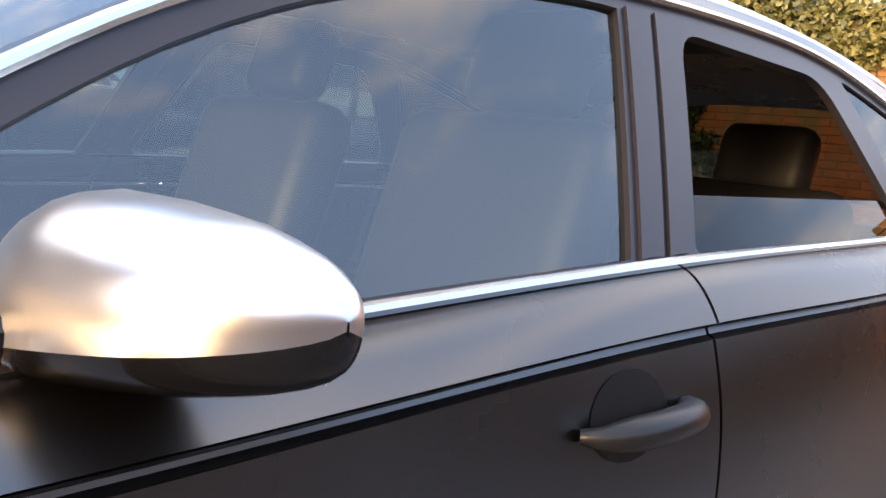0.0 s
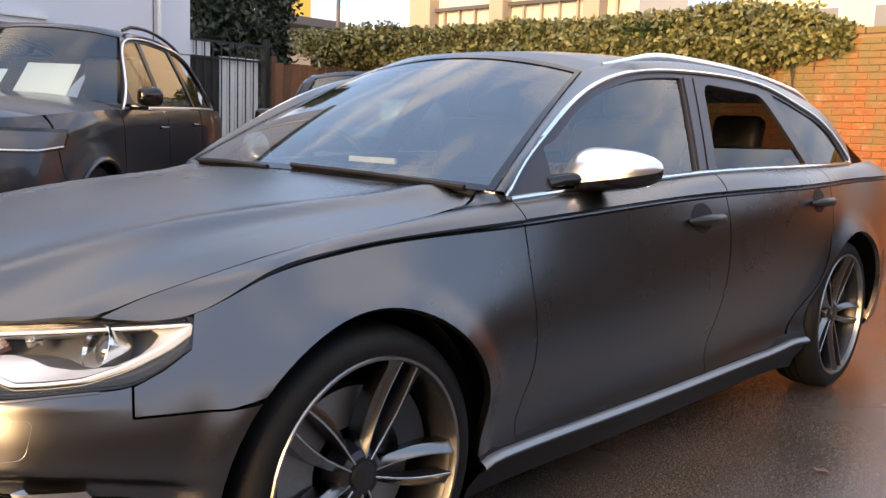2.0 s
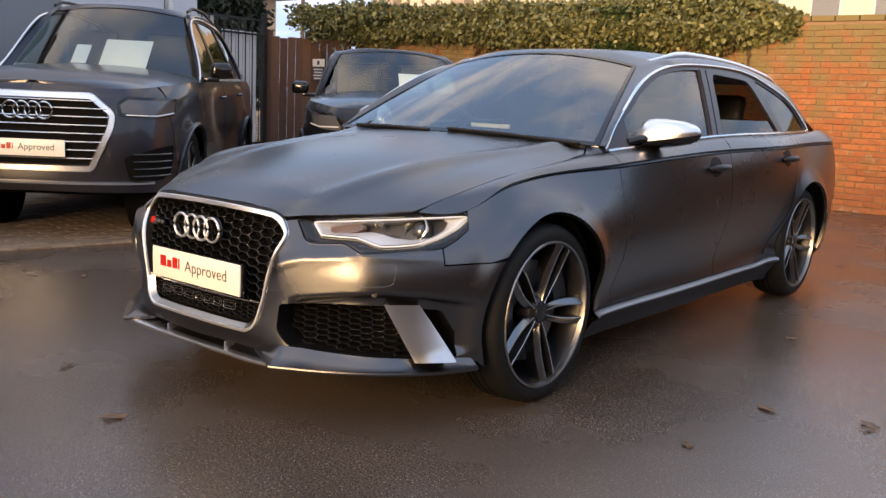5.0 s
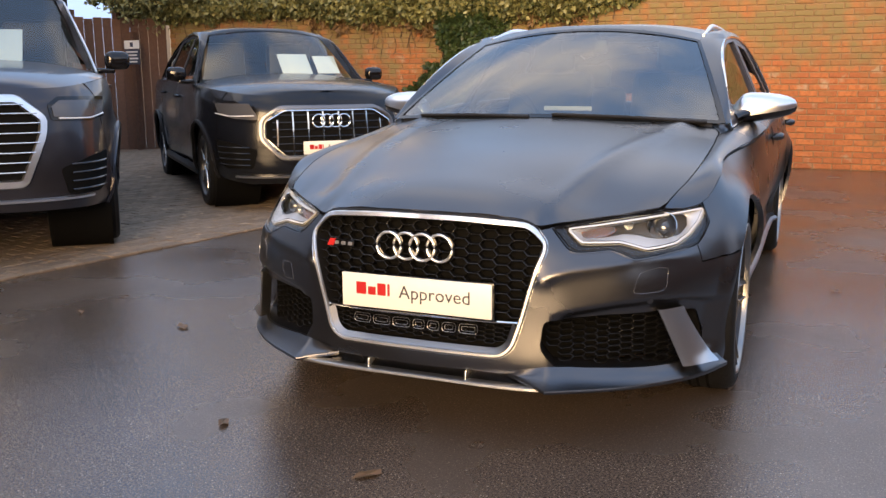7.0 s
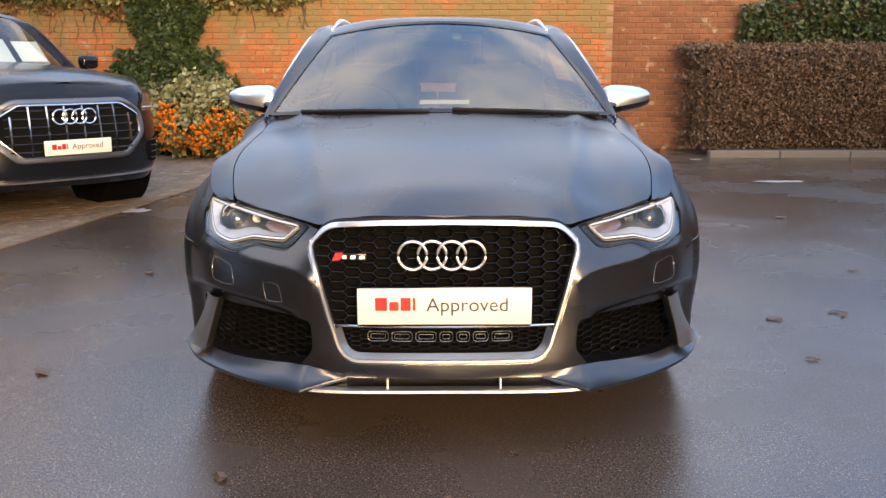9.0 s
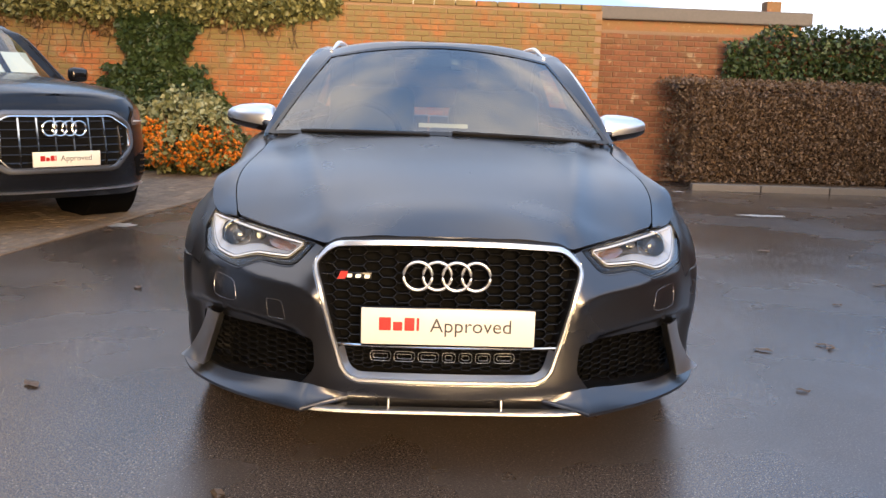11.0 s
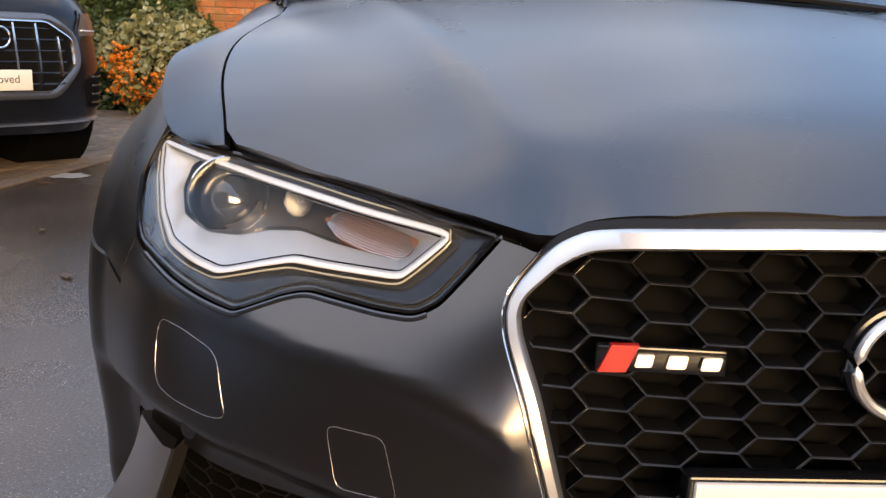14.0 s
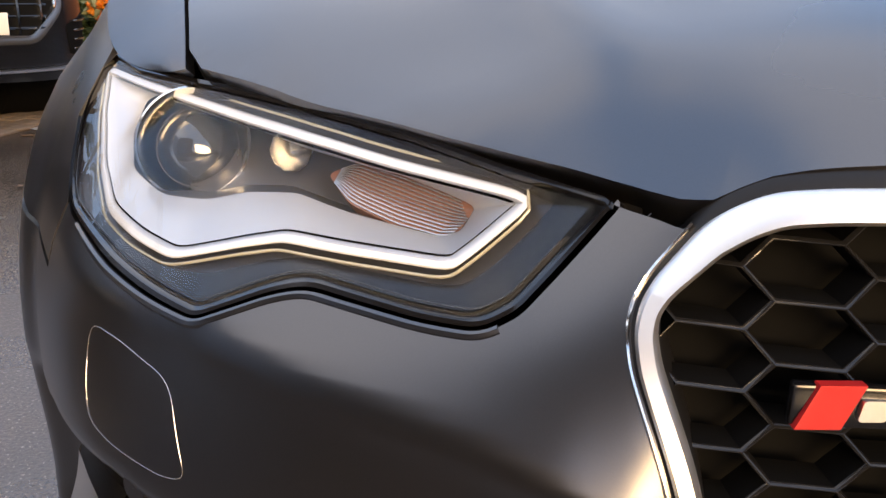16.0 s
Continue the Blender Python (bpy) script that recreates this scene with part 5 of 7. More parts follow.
        part("rib", m(tube(sunk(np.stack([ss_, lo_ + (hi_ - lo_) * f], 1), .0605), .0007, 4)), M_SEAL, amber)
    rim_s = [p for p in inset(ringp, -.0035)]
    i0 = next(i for i, p in enumerate(rim_s) if p[1] < .6405)
    i1 = next(i for i, p in enumerate(rim_s) if i > i0 and p[0] > .93)
    part("bumper_edge", m(tube([tuple(at_low(s, z, -.0022)) for s, z in rim_s[i0:i1]], .0034, 8)), M_MATTE, car)
    # washer cover and bumper lines
    wash = [(.815, .583), (.765, .583), (.706, .573), (.685, .515), (.705, .510), (.768, .5115), (.802, .517)]
    wr = dense(rounded(wash, .018), .01)
    part("washer_cover", m(tube([tuple(at_low(s, z, .0001)) for s, z in wr], .00035, 5, True)), M_SEAL, car)
    # tow eye cover seam and sensor
    sq = dense(rounded([(.574, .534), (.517, .533), (.502, .476), (.562, .476)], .01), .01)
    if sgn < 0:
        part("tow_cover", m(tube([tuple(at_low(s, z, .0001)) for s, z in sq], .00035, 5, True)), M_SEAL, car)
    part("parking_sensor", m(moved(lathe([(0, .011), (.0008, .0108), (.0010, .0005)], 16, "z"), Matrix.Translation(at_low(s_x(.70), .486, 0)) @ Vector((.6, -.8, 0)).to_track_quat("Z", "Y").to_matrix().to_4x4())), M_MATTE, car)

# door mirrors
for sgn in (1, -1):
    m = (lambda vf: vf) if sgn > 0 else flip
    nu, nv = 28, 26
    rows = []
    for j in range(nv + 1):
        x = -math.cos(math.pi * j / nv)
        e = max(1e-4, 1 - abs(x) ** 2.8)
        up, dn, dp_ = .092 * e ** .08 * float(np.interp(x, [-1, -.8, -.58, -.42, .0, .5, .8, .95, 1], [.08, .50, .93, 1.0, .88, .68, .48, .30, .10])), .047 * e ** .26, .084 * e ** .5
        row = []
        for i in range(nu):
            a = 2 * math.pi * i / nu
            cy = math.copysign(abs(math.cos(a)) ** .85, math.cos(a))
            cz = math.copysign(abs(math.sin(a)) ** .85, math.sin(a))
            row.append(((.890 + .149 * x), .945 + .030 * x + (dp_ if cy < 0 else .045 * e ** .4) * cy, 1.006 + .024 * x + (up if cz > 0 else dn) * cz))
        rows.append(row)
    V, F = loft(rows, True)
    dark_i = [i for i in range(nu) if math.sin(2 * math.pi * (i + .5) / nu) < -.14]
    cap = [f for k, f in enumerate(F) if k % nu not in dark_i]
    low_f = [f for k, f in enumerate(F) if k % nu in dark_i]
    mir = part("door_mirror", m((V, low_f)), M_BLACK, car, "door mirror with silver cap and black base")
    part("mirror_cap", m((V, cap)), M_SILVER, mir, "brushed silver cap")
    part("mirror_arm", m(tube([(.775, .79, .978), (.80, .83, .990), (.84, .88, .998), (.89, .925, 1.003)], [.034, .027, .024, .020], 12, flat=.75)), M_BLACK, mir)
    part("mirror_glass", m(moved(block((.145, .004, .075), (0, 0, 0), .0015), Matrix.Translation((.918, .9865, 1.016)) @ Matrix.Rotation(radians(13.8), 4, "Z"))), M_CHROME, mir)
# door handles
for d, y0, z0 in ((fd, 1.362, .858), (rd, 2.36, .884)):
    for k, sgn in ((0, 1), (1, -1)):
        m = (lambda vf: vf) if sgn > 0 else flip
        # flat disc on the door: the recess's shade is put into its near-black
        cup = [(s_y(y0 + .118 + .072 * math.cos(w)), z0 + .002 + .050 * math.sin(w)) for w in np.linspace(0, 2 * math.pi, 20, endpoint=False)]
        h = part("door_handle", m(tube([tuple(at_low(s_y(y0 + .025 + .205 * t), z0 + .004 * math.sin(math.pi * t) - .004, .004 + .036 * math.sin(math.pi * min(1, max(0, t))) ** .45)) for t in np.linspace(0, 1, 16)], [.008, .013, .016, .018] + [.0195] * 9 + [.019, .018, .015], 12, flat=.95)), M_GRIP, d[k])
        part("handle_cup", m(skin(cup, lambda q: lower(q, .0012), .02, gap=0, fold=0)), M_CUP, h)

# wheels
def wheel(yc, sgn):
    m = (lambda vf: vf) if sgn > 0 else flip
    w = part("wheel", m(lathe([(.71, .262), (.71, .30), (.728, .336), (.755, .344), (.86, .345), (.890, .341), (.911, .330), (.922, .313), (.924, .297), (.920, .282), (.912, .276)], 64, "x", (0, yc, .345))), M_RUBBER, car, "low-profile tyre on a twin-spoke alloy wheel")
    for g in (.765, .795, .83):
        part("tread_groove", m(lathe([(g, .3455), (g + .006, .3457), (g + .010, .3455)], 64, "x", (0, yc, .345))), M_DARK, w)
    part("rim_lip", m(lathe([(.912, .2765), (.922, .2815), (.926, .279), (.924, .2725), (.914, .2695), (.905, .268)], 64, "x", (0, yc, .345))), M_LIP, w, "machined bright rim edge")
    part("rim_barrel", m(lathe([(.906, .2685), (.895, .263), (.85, .257), (.74, .250), (.69, .258)], 64, "x", (0, yc, .345))), M_RIM, w)
    for i in range(5):
        mid = 2 * math.pi * i / 5 + radians(66)
        for side in (-1, 1):
            ridge, slope, back = [], [], []
            for t in np.linspace(0, 1, 11):
                r = .040 + .227 * t
                off = side * (.0065 + .017 * t + .009 * math.sin(math.pi * t))          # pair-side edge
                wid = side * (.014 + .012 * math.sin(math.pi * min(1, t * 1.1) * .62) + (.010 if t > .95 else 0))
                xx = .888 + .029 * t ** 1.3
                along, across = np.array([0, math.cos(mid), math.sin(mid)]), np.array([0, -math.sin(mid), math.cos(mid)])
                c = np.array([xx, yc, .345]) + along * r
                X = np.array([1.0, 0, 0])
                e0, e1 = c + across * off, c + across * (off + side * .0045)
                e2 = c + across * (off + wid) - X * (.020 - .008 * t)
                ridge.append([tuple(e0 - X * .001), tuple(e0 + across * side * .001), tuple(e1)])
                slope.append([tuple(e1), tuple(.5 * (e1 + e2) - X * .003), tuple(e2)])
                back.append([tuple(e0 - X * .001), tuple(e0 - across * side * .002 - X * .045)])
                slope[-1].append(tuple(e2 + across * side * .004 - X * .040))
            fx = (lambda vf: vf) if side > 0 else (lambda vf: (vf[0], [tuple(reversed(f)) for f in vf[1]]))
            sp = part("spoke", m(fx(loft(slope))), M_FACE2, w, "satin silver spoke face")
            part("spoke_edge", m(fx(loft(ridge))), M_FACE, sp, "machined bright edge")
            part("spoke_flank", m(fx(loft(back))), M_RIM, sp)
    part("hub", m(lathe([(.83, .075), (.878, .060), (.887, .046), (.885, .034), (.892, .032), (.895, .0005)], 32, "x", (0, yc, .345))), M_RIM, w)
    part("brake_disc", m(lathe([(.80, .10), (.80, .195), (.83, .195), (.83, .10)], 48, "x", (0, yc, .345))), M_DISC, w)
    cal = [(math.cos(a) * r, math.sin(a) * r) for r, rng in ((.225, np.linspace(.1, 1.0, 8)), (.14, np.linspace(1.0, .1, 8))) for a in rng]
    part("brake_caliper", m(prism([(yc + a, .345 + b) for a, b in cal], .79, .86, "x")), M_CALIPER, w)
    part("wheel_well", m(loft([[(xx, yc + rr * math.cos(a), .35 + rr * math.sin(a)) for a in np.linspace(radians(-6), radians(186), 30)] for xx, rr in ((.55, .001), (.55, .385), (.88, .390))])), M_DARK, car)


for yc in (0.0, 2.915):
    for sgn in (1, -1):
        wheel(yc, sgn)
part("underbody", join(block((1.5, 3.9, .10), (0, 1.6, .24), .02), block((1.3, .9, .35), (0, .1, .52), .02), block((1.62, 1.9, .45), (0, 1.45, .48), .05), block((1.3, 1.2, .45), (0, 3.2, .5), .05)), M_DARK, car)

# cabin
def seat(x, y, z, back=.72, rec=False):
    s = part("seat", block((.52, .52, .22), (x, y, z), .06, None, 3), M_LEATHER, car, "black leather sports seat")
    lean = Matrix.Rotation(radians(-17), 3, "X")
    part("backrest", block((.50, .14, back), (x, y + .33, z + .36), .06, lean, 3), M_LEATHER, s)
    part("headrest", block((.25, .10, .19), (x, y + .33 + .18 * back, z + .27 + .74 * back), .04, lean, 3), M_LEATHER, s)


for x in (-.37, .37):
    seat(x, 1.45, .48)
    seat(x, 2.45, .45, .58)
dash = part("dashboard", loft([[(x, .50 + .2 * (x / .75) ** 2 + dy, z) for x in np.linspace(-.76, .76, 16)] for dy, z in ((-.02, .955), (.15, .985), (.36, .975), (.44, .93), (.42, .75), (.30, .55))]), M_TRIM, car, "dark dashboard")
part("dash_card", block((.235, .012, .02), (.02, .80, 1.012), .002), M_PAPER, dash, "white strip lying on the dashboard")
sw = part("steering_wheel", tube([(-.37 + .185 * math.cos(a), 1.0 - .07 * math.sin(a), .93 + .175 * math.sin(a)) for a in np.linspace(0, 2 * math.pi, 36, endpoint=False)], .015, 8, True), M_LEATHER, car)
part("steering_hub", block((.2, .06, .12), (-.37, .99, .92), .03), M_TRIM, sw)
part("rear_view_mirror", block((.24, .03, .07), (0, 1.17, 1.31), .012), M_BLACK, car)
part("sensor_housing", block((.13, .16, .045), (0, 1.185, 1.328), .015, Matrix.Rotation(radians(27), 3, "X")), M_BLACK, car)
part("headlining", loft([[(x, y, float(roof_mid(y)[0]) - .05) for x in np.linspace(-.5, .5, 4)] for y in np.linspace(1.35, 2.6, 8)]), M_TRIM, car)
part("cabin_floor", block((1.5, 2.9, .06), (0, 2.0, .42), .01), M_DARK, car)
# wipers
for x0, x1 in ((.70, .05), (-.05, -.62)):
    pts = [tuple(screen(np.array(u), np.array(v)) + np.array([0, -.010, .008])) for u, v in ((x0 / .775, -.012), ((x0 + x1) / 1.55, .004), (x1 / .775, .012))]
    part("wiper", tube(pts, .008, 6), M_TRIM, car)


# ---- two parked off-roaders ----
M_GREYCAR = material("grey_metallic_paint", (0.030, 0.029, 0.036), rough=0.32, metal=0.6, grain=0.06, grain_scale=600, blotch=0.06, blotch_scale=2, coat=0.6, coat_rough=0.06)
M_BLACKCAR = material("black_paint", (0.006, 0.007, 0.010), rough=0.25, metal=0.0, specular=0.3, coat=0.25, coat_rough=0.04, blotch=0.1, blotch_scale=2)
M_HLAMP = material("lamp_unit", (0.07, 0.072, 0.08), rough=0.25, metal=0.1, coat=0.5)
M_MASK = material("grey_mask_paint", (0.22, 0.22, 0.225), rough=0.35, metal=0.9, grain=0.03, grain_scale=500)
M_TEAL = glass_material("clear_side_glass", (0.72, 0.93, 0.90), ior=1.3)


def offroader(name, label, at, turn, paint, octagon, roof_h, rear_drop, plate_seen, trim, tall):
    ob = thing(name, label, "car", "", at, turn)
    ob.scale = (1, 1, tall)
    plan = [(-.35, -.915), (0, -.935), (.35, -.915), (.60, -.85), (.78, -.71), (.88, -.50), (.945, -.22), (.968, 0), (.955, .6), (.955, 2.2), (.972, 3.0), (.945, 3.6), (.82, 3.97), (.5, 4.08), (0, 4.11), (-.5, 4.08)]
    pl = np.array(plan)
    ln = np.r_[0, np.cumsum(np.linalg.norm(np.diff(pl, axis=0), axis=1))]
    ln -= ln[1]
    xy = cubic(ln, pl)
    end = ln[-2]
    sd = np.linspace(0, end, 900)
    pp = xy(sd)
    ym = np.maximum.accumulate(pp[:, 1])
    sy = lambda y: float(np.interp(y, ym, sd))
    kmax = int(np.argmax(pp[:, 0] > .93))
    sx = lambda x: float(np.sign(x) * np.interp(abs(x), pp[:kmax, 0], sd[:kmax]))
    zt = cubic([0, sx(.6), sy(-.5), sy(-.1), sy(.5), sy(1.6), sy(3.0), end], [1.04, 1.02, 1.045, 1.08, 1.10, 1.125, 1.15, 1.16])
    prof_f = np.array([0, .12, .3, .55, .8, .92, 1.0])
    side = cubic(prof_f, [.07, .03, .02, .0, .012, .022, .055])
    nose = cubic(prof_f, [.12, .04, .0, .0, .03, .06, .12])

    def low(uv, out=0.0):
        uv = np.atleast_2d(uv)
        a = np.abs(uv[:, 0])
        z = uv[:, 1]
        p = xy(a)
        t = xy(a + .002) - xy(a - .002)
        t /= np.linalg.norm(t, axis=1)[:, None]
        f = np.clip((z - .22) / (zt(a) - .22), -.1, 1.1)
        w = step01((p[:, 1] + .75) / .7)
        off = side(f) * w + nose(f) * (1 - w) - out
        for yc in (0, 2.995):
            r = np.hypot(p[:, 1] - yc, z - .37)
            off = off - .018 * (1 - step01((r - .42) / .08)) * step01((z - .2) / .2)
        return np.stack([(p[:, 0] - t[:, 1] * off) * np.where(uv[:, 0] < 0, -1, 1), p[:, 1] + t[:, 0] * off, z], 1)
    arc = lambda yc, a0, a1: [(sy(yc + .41 * math.cos(radians(a))), .37 + .41 * math.sin(radians(a))) for a in np.linspace(a0, a1, 20)]
    top = lambda y0, y1: [(sy(y), float(zt(sy(y))[0])) for y in np.linspace(y0, y1, 24)]

    def pair(nm, vf, mat, lab=""):
        return part(nm, vf, mat, ob, lab), part(nm, flip(vf), mat, ob, lab)
    # nose, wings, doors, rear
    foot = .27 if octagon else .325
    nose_o = [(0, foot), (sx(.7), foot - .01), (sy(-.40), .30)] + arc(0, 190, 165)[1:] + [(sy(-.42), .52), (sy(-.46), .72), (sy(-.50), 1.0)] + [(s, float(zt(s)[0])) for s in np.linspace(sy(-.52), 0.0, 20)]
    full = nose_o[:-1] + [(0, 1.04)]
    vf = skin(full, low, .06, gap=.0, fold=.02)
    part("front_bumper", join(vf, flip(vf)), paint, ob)
    pair("front_wing", skin([(sy(-.415), .52)] + arc(0, 158, -10) + [(sy(.46), .34), (sy(.50), .60), (sy(.52), .9)] + top(.52, -.49) + [(sy(-.455), .72)], low, .05, fold=.02), paint)
    pair("front_door", skin([(sy(.53), .9), (sy(.51), .60), (sy(.47), .34), (sy(1.66), .33), (sy(1.70), .7)] + top(1.70, .53), low, .06), paint)
    pair("rear_door", skin([(sy(1.71), .7), (sy(1.67), .33), (sy(2.50), .33), (sy(2.62), .60), (sy(2.72), .85)] + top(2.74, 1.71), low, .06), paint)
    pair("rear_wing", skin([(sy(2.73), .85), (sy(2.63), .60), (sy(2.53), .34)] + arc(2.995, 183, -8) + [(sy(3.5), .32), (end, .32), (end, 1.15)] + top(4.0, 2.75), low, .07, fold=.02), paint)
    for sgn in (1, -1):
        q = [[(sgn * xx, y, zz) for xx, zz in ((.945, .345), (.965, .30), (.94, .25), (.7, .22))] for y in np.linspace(.42, 2.58, 8)]
        V, F = loft(q)
        part("sill", (V, F if sgn > 0 else [tuple(reversed(f)) for f in F]), M_TRIM, ob)
    # bonnet
    zc = cubic([-.84, -.6, -.2, .3, .75], [1.045, 1.105, 1.15, 1.185, 1.21])
    edge = [(float(low(np.array([[s, float(zt(s)[0])]]))[0, 0]), float(low(np.array([[s, float(zt(s)[0])]]))[0, 1]), float(zt(s)[0])) for s in np.linspace(sx(.05), sy(.62), 26)]
    rows = []
    for x, y, z in edge:
        rows.append([(x * k, y, z + (max(float(zc(max(y, -.82))[0]) + .004 - z, 0)) * (1 - abs(k) ** 2.6)) for k in np.linspace(1, -1, 15)])
    V, F = loft(rows)
    part("bonnet", (V, F), paint, ob)
    # glasshouse
    fg = lambda uv, out=0.0: np.stack([.90 + out - .40 * (np.atleast_2d(uv)[:, 1] - 1.10) - .10 * np.maximum(np.atleast_2d(uv)[:, 1] - 1.1, 0) ** 2 - .05 * np.maximum(np.atleast_2d(uv)[:, 0] - 2.6, 0) ** 2 - .06 * np.maximum(1.3 - np.atleast_2d(uv)[:, 0], 0), np.atleast_2d(uv)[:, 0], np.atleast_2d(uv)[:, 1]], 1)
    k = roof_h
    dl = np.array([(.70, 1.10), (.95, 1.28), (1.25, k - .20), (1.6, k - .115), (2.1, k - .09), (2.7, k - .11 - rear_drop * .35), (3.25, k - .20 - rear_drop), (3.62, 1.30 - rear_drop * .2), (3.72, 1.19)])
    dp = np.r_[0, np.cumsum(np.linalg.norm(np.diff(dl, axis=0), axis=1))]
    dc = cubic(dp, dl)
    dtop = dc(np.linspace(0, dp[-1], 44))
    dbot = [(y, float(zt(sy(y))[0]) + .012) for y in np.linspace(3.70, .72, 30)]
    dlo = [tuple(q) for q in dtop] + dbot
    pair("window_trim", tube([tuple(q) for q in fg(np.array(dlo), .012)], .009, 6, True), trim)
    ta = lambda y: float(np.interp(y, dtop[:, 0], dtop[:, 1])) - .03
    ba = lambda y: float(zt(sy(y))[0]) + .03
    w1 = [(1.0, ba(1.0)), (1.0, ta(1.0) - .02)] + [(y, ta(y)) for y in np.linspace(1.1, 1.72, 8)] + [(1.66, ba(1.66))]
    w2 = [(1.74, ba(1.74))] + [(y, ta(y)) for y in np.linspace(1.82, 2.60, 8)] + [(2.72, ba(2.72))]
    w3 = [(2.80, ba(2.8))] + [(y, ta(y)) for y in np.linspace(2.72, 3.45, 8)] + [(3.58, ba(3.6))]
    pair("window_frame", skin(dlo, fg, .08, gap=.003, fold=.01, holes=[list(reversed(w)) for w in (w1, w2, w3)]), M_TRIM)
    for w, g in ((w1, M_TEAL), (w2, M_GLASS_DARK), (w3, M_GLASS_DARK)):
        for o in pair("side_window", skin(w, lambda q: fg(q, -.01), .15, gap=-.006, fold=0), g):
            o.visible_shadow = False
    scr = lambda u, v: np.stack([u * (.80 * (1 - v) + .60 * v), (.66 + .22 * u * u) * (1 - v) + (1.36 + .10 * u * u) * v, (1.195 - .055 * u * u) * (1 - v) + (k - .065 - .05 * u * u) * v + .05 * v * (1 - v)], -1)
    uu = np.linspace(-1, 1, 17)
    o = part("windscreen", loft([[tuple(q) for q in scr(uu * .97, np.full(17, v))] for v in np.linspace(0, .98, 9)]), M_GLASS_PLAIN, ob)
    o.visible_shadow = False
    nA, nR = 14, 24
    eb = [tuple(q) for q in scr(np.ones(nA), np.linspace(0, 1, nA))]
    ea = [tuple(fg(np.array([[y, float(np.interp(y, dtop[:, 0], dtop[:, 1])) + .008]]), .014)[0]) for y in np.linspace(.70, 1.55, nA)]
    yr_ = np.linspace(1.52, 3.75, nR)
    re = cubic([1.5, 2.1, 2.8, 3.4, 3.75], [(.60, k - .085), (.60, k - .052), (.58, k - .085 - rear_drop * .4), (.55, k - .17 - rear_drop), (.52, k - .27 - rear_drop)])
    eb += [(float(e[0]), float(y), float(e[1])) for y, e in zip(yr_, re(yr_))]
    ea += [tuple(fg(np.array([[q[0], q[1] + .008]]), .014)[0]) for q in dc(np.linspace(float(np.interp(1.6, dtop[:, 0], np.linspace(0, dp[-1], 44))), dp[-1], nR))]
    pair("roof_side", loft([[tuple(np.array(a) + (np.array(b) - np.array(a)) * t + np.array([.7, 0, .7]) * 4 * t * (1 - t) * .02) for a, b in zip(ea, eb)] for t in (0, .3, .6, 1)]), paint)
    rr = [[tuple(q) for q in scr(uu, np.ones(17))]]
    for y, e in zip(yr_, re(yr_)):
        rr.append([(float(u * e[0]), float(y - max(0, 1 - (y - 1.52) / .5) * .12 * (1 - u * u)), float(e[1] + .05 * (1 - abs(u) ** 3))) for u in uu])
    part("roof", loft(rr), paint, ob)
    part("tailgate", loft([[(x * kk, y + dy, z + dz) for x, y, z in rr[-1]] for kk, dy, dz in ((1, 0, 0), (1.3, .18, -.18), (1.5, .32, -.30 + rear_drop))]), M_BLACK, ob)
    if rear_drop < .05:
        for sgn in (1, -1):
            part("roof_rail", tube([(sgn * (float(re(y)[0, 0]) + .01), y, float(re(y)[0, 1]) + .055 - (.03 if i in (0, 11) else 0)) for i, y in enumerate(np.linspace(1.5, 3.6, 12))], .014, 8), M_TRIM, ob)
    # cabin
    part("cabin", join(block((1.5, 3.0, .5), (0, 2.2, .85), .05), block((.5, .16, .65), (-.38, 1.95, 1.22), .06), block((.5, .16, .65), (.38, 1.95, 1.22), .06), block((1.5, .5, .1), (0, 1.0, 1.10), .03)), M_LEATHER, ob)
    for x, y, w, h, ry in (plate_seen[2]):
        part("paper_sheet", block((w, .004, h), (x, y, 1.30), .001, Matrix.Rotation(radians(-52), 3, "X")), M_PAPER, ob, "white paper sheet behind the windscreen")
    # grille
    ax = lambda x, z, o=0.0: tuple(low(np.array([[sx(x), z]]), o)[0])
    if octagon:
        og = [(-.40, .895), (.40, .895), (.56, .80), (.56, .66), (.40, .505), (-.40, .505), (-.56, .66), (-.56, .80)]
        face = [(-.45, .935), (.45, .935), (.615, .825), (.615, .64), (.44, .462), (-.44, .462), (-.615, .64), (-.615, .825)]
        fr = dense(rounded(face, .06), .03)
        part("grille_mask", loft([[ax(x, z, d) for x, z in inset(fr, kk)] for kk, d in ((0, -.004), (.008, .010), (.030, .012), (.050, .0))], True), M_MASK, ob, "satin silver octagonal grille mask")
    else:
        og = [(-.42, .965), (.42, .965), (.56, .85), (.545, .76), (.42, .48), (-.42, .48), (-.545, .76), (-.56, .85)]
    gd = dense(rounded(og, .03), .03)
    gr = part("grille_frame", loft([[ax(x, z, d) for x, z in inset(gd, kk)] for kk, d in ((-.022 if not octagon else -.004, .0), (-.016 if not octagon else 0, .018), (.02 if not octagon else .008, .020), (.03 if not octagon else .014, .0))], True), trim if not octagon else M_CHROME, ob, "bright grille surround")
    part("grille_back", skin([(sx(x), z) for x, z in gd], low, .05, gap=0, fold=0, lift=.004), M_DARK, gr)
    if octagon:
        for x in (-.46, -.33, -.20, -.07, .07, .20, .33, .46):
            hh = .18 if abs(x) < .42 else .11
            part("slat", loft([[ax(x + dx, z, d) for z in np.linspace(.70 - hh, .70 + hh, 6)] for dx, d in ((-.010, .004), (-.006, .018), (.006, .018), (.010, .004))]), M_CHROME, gr)
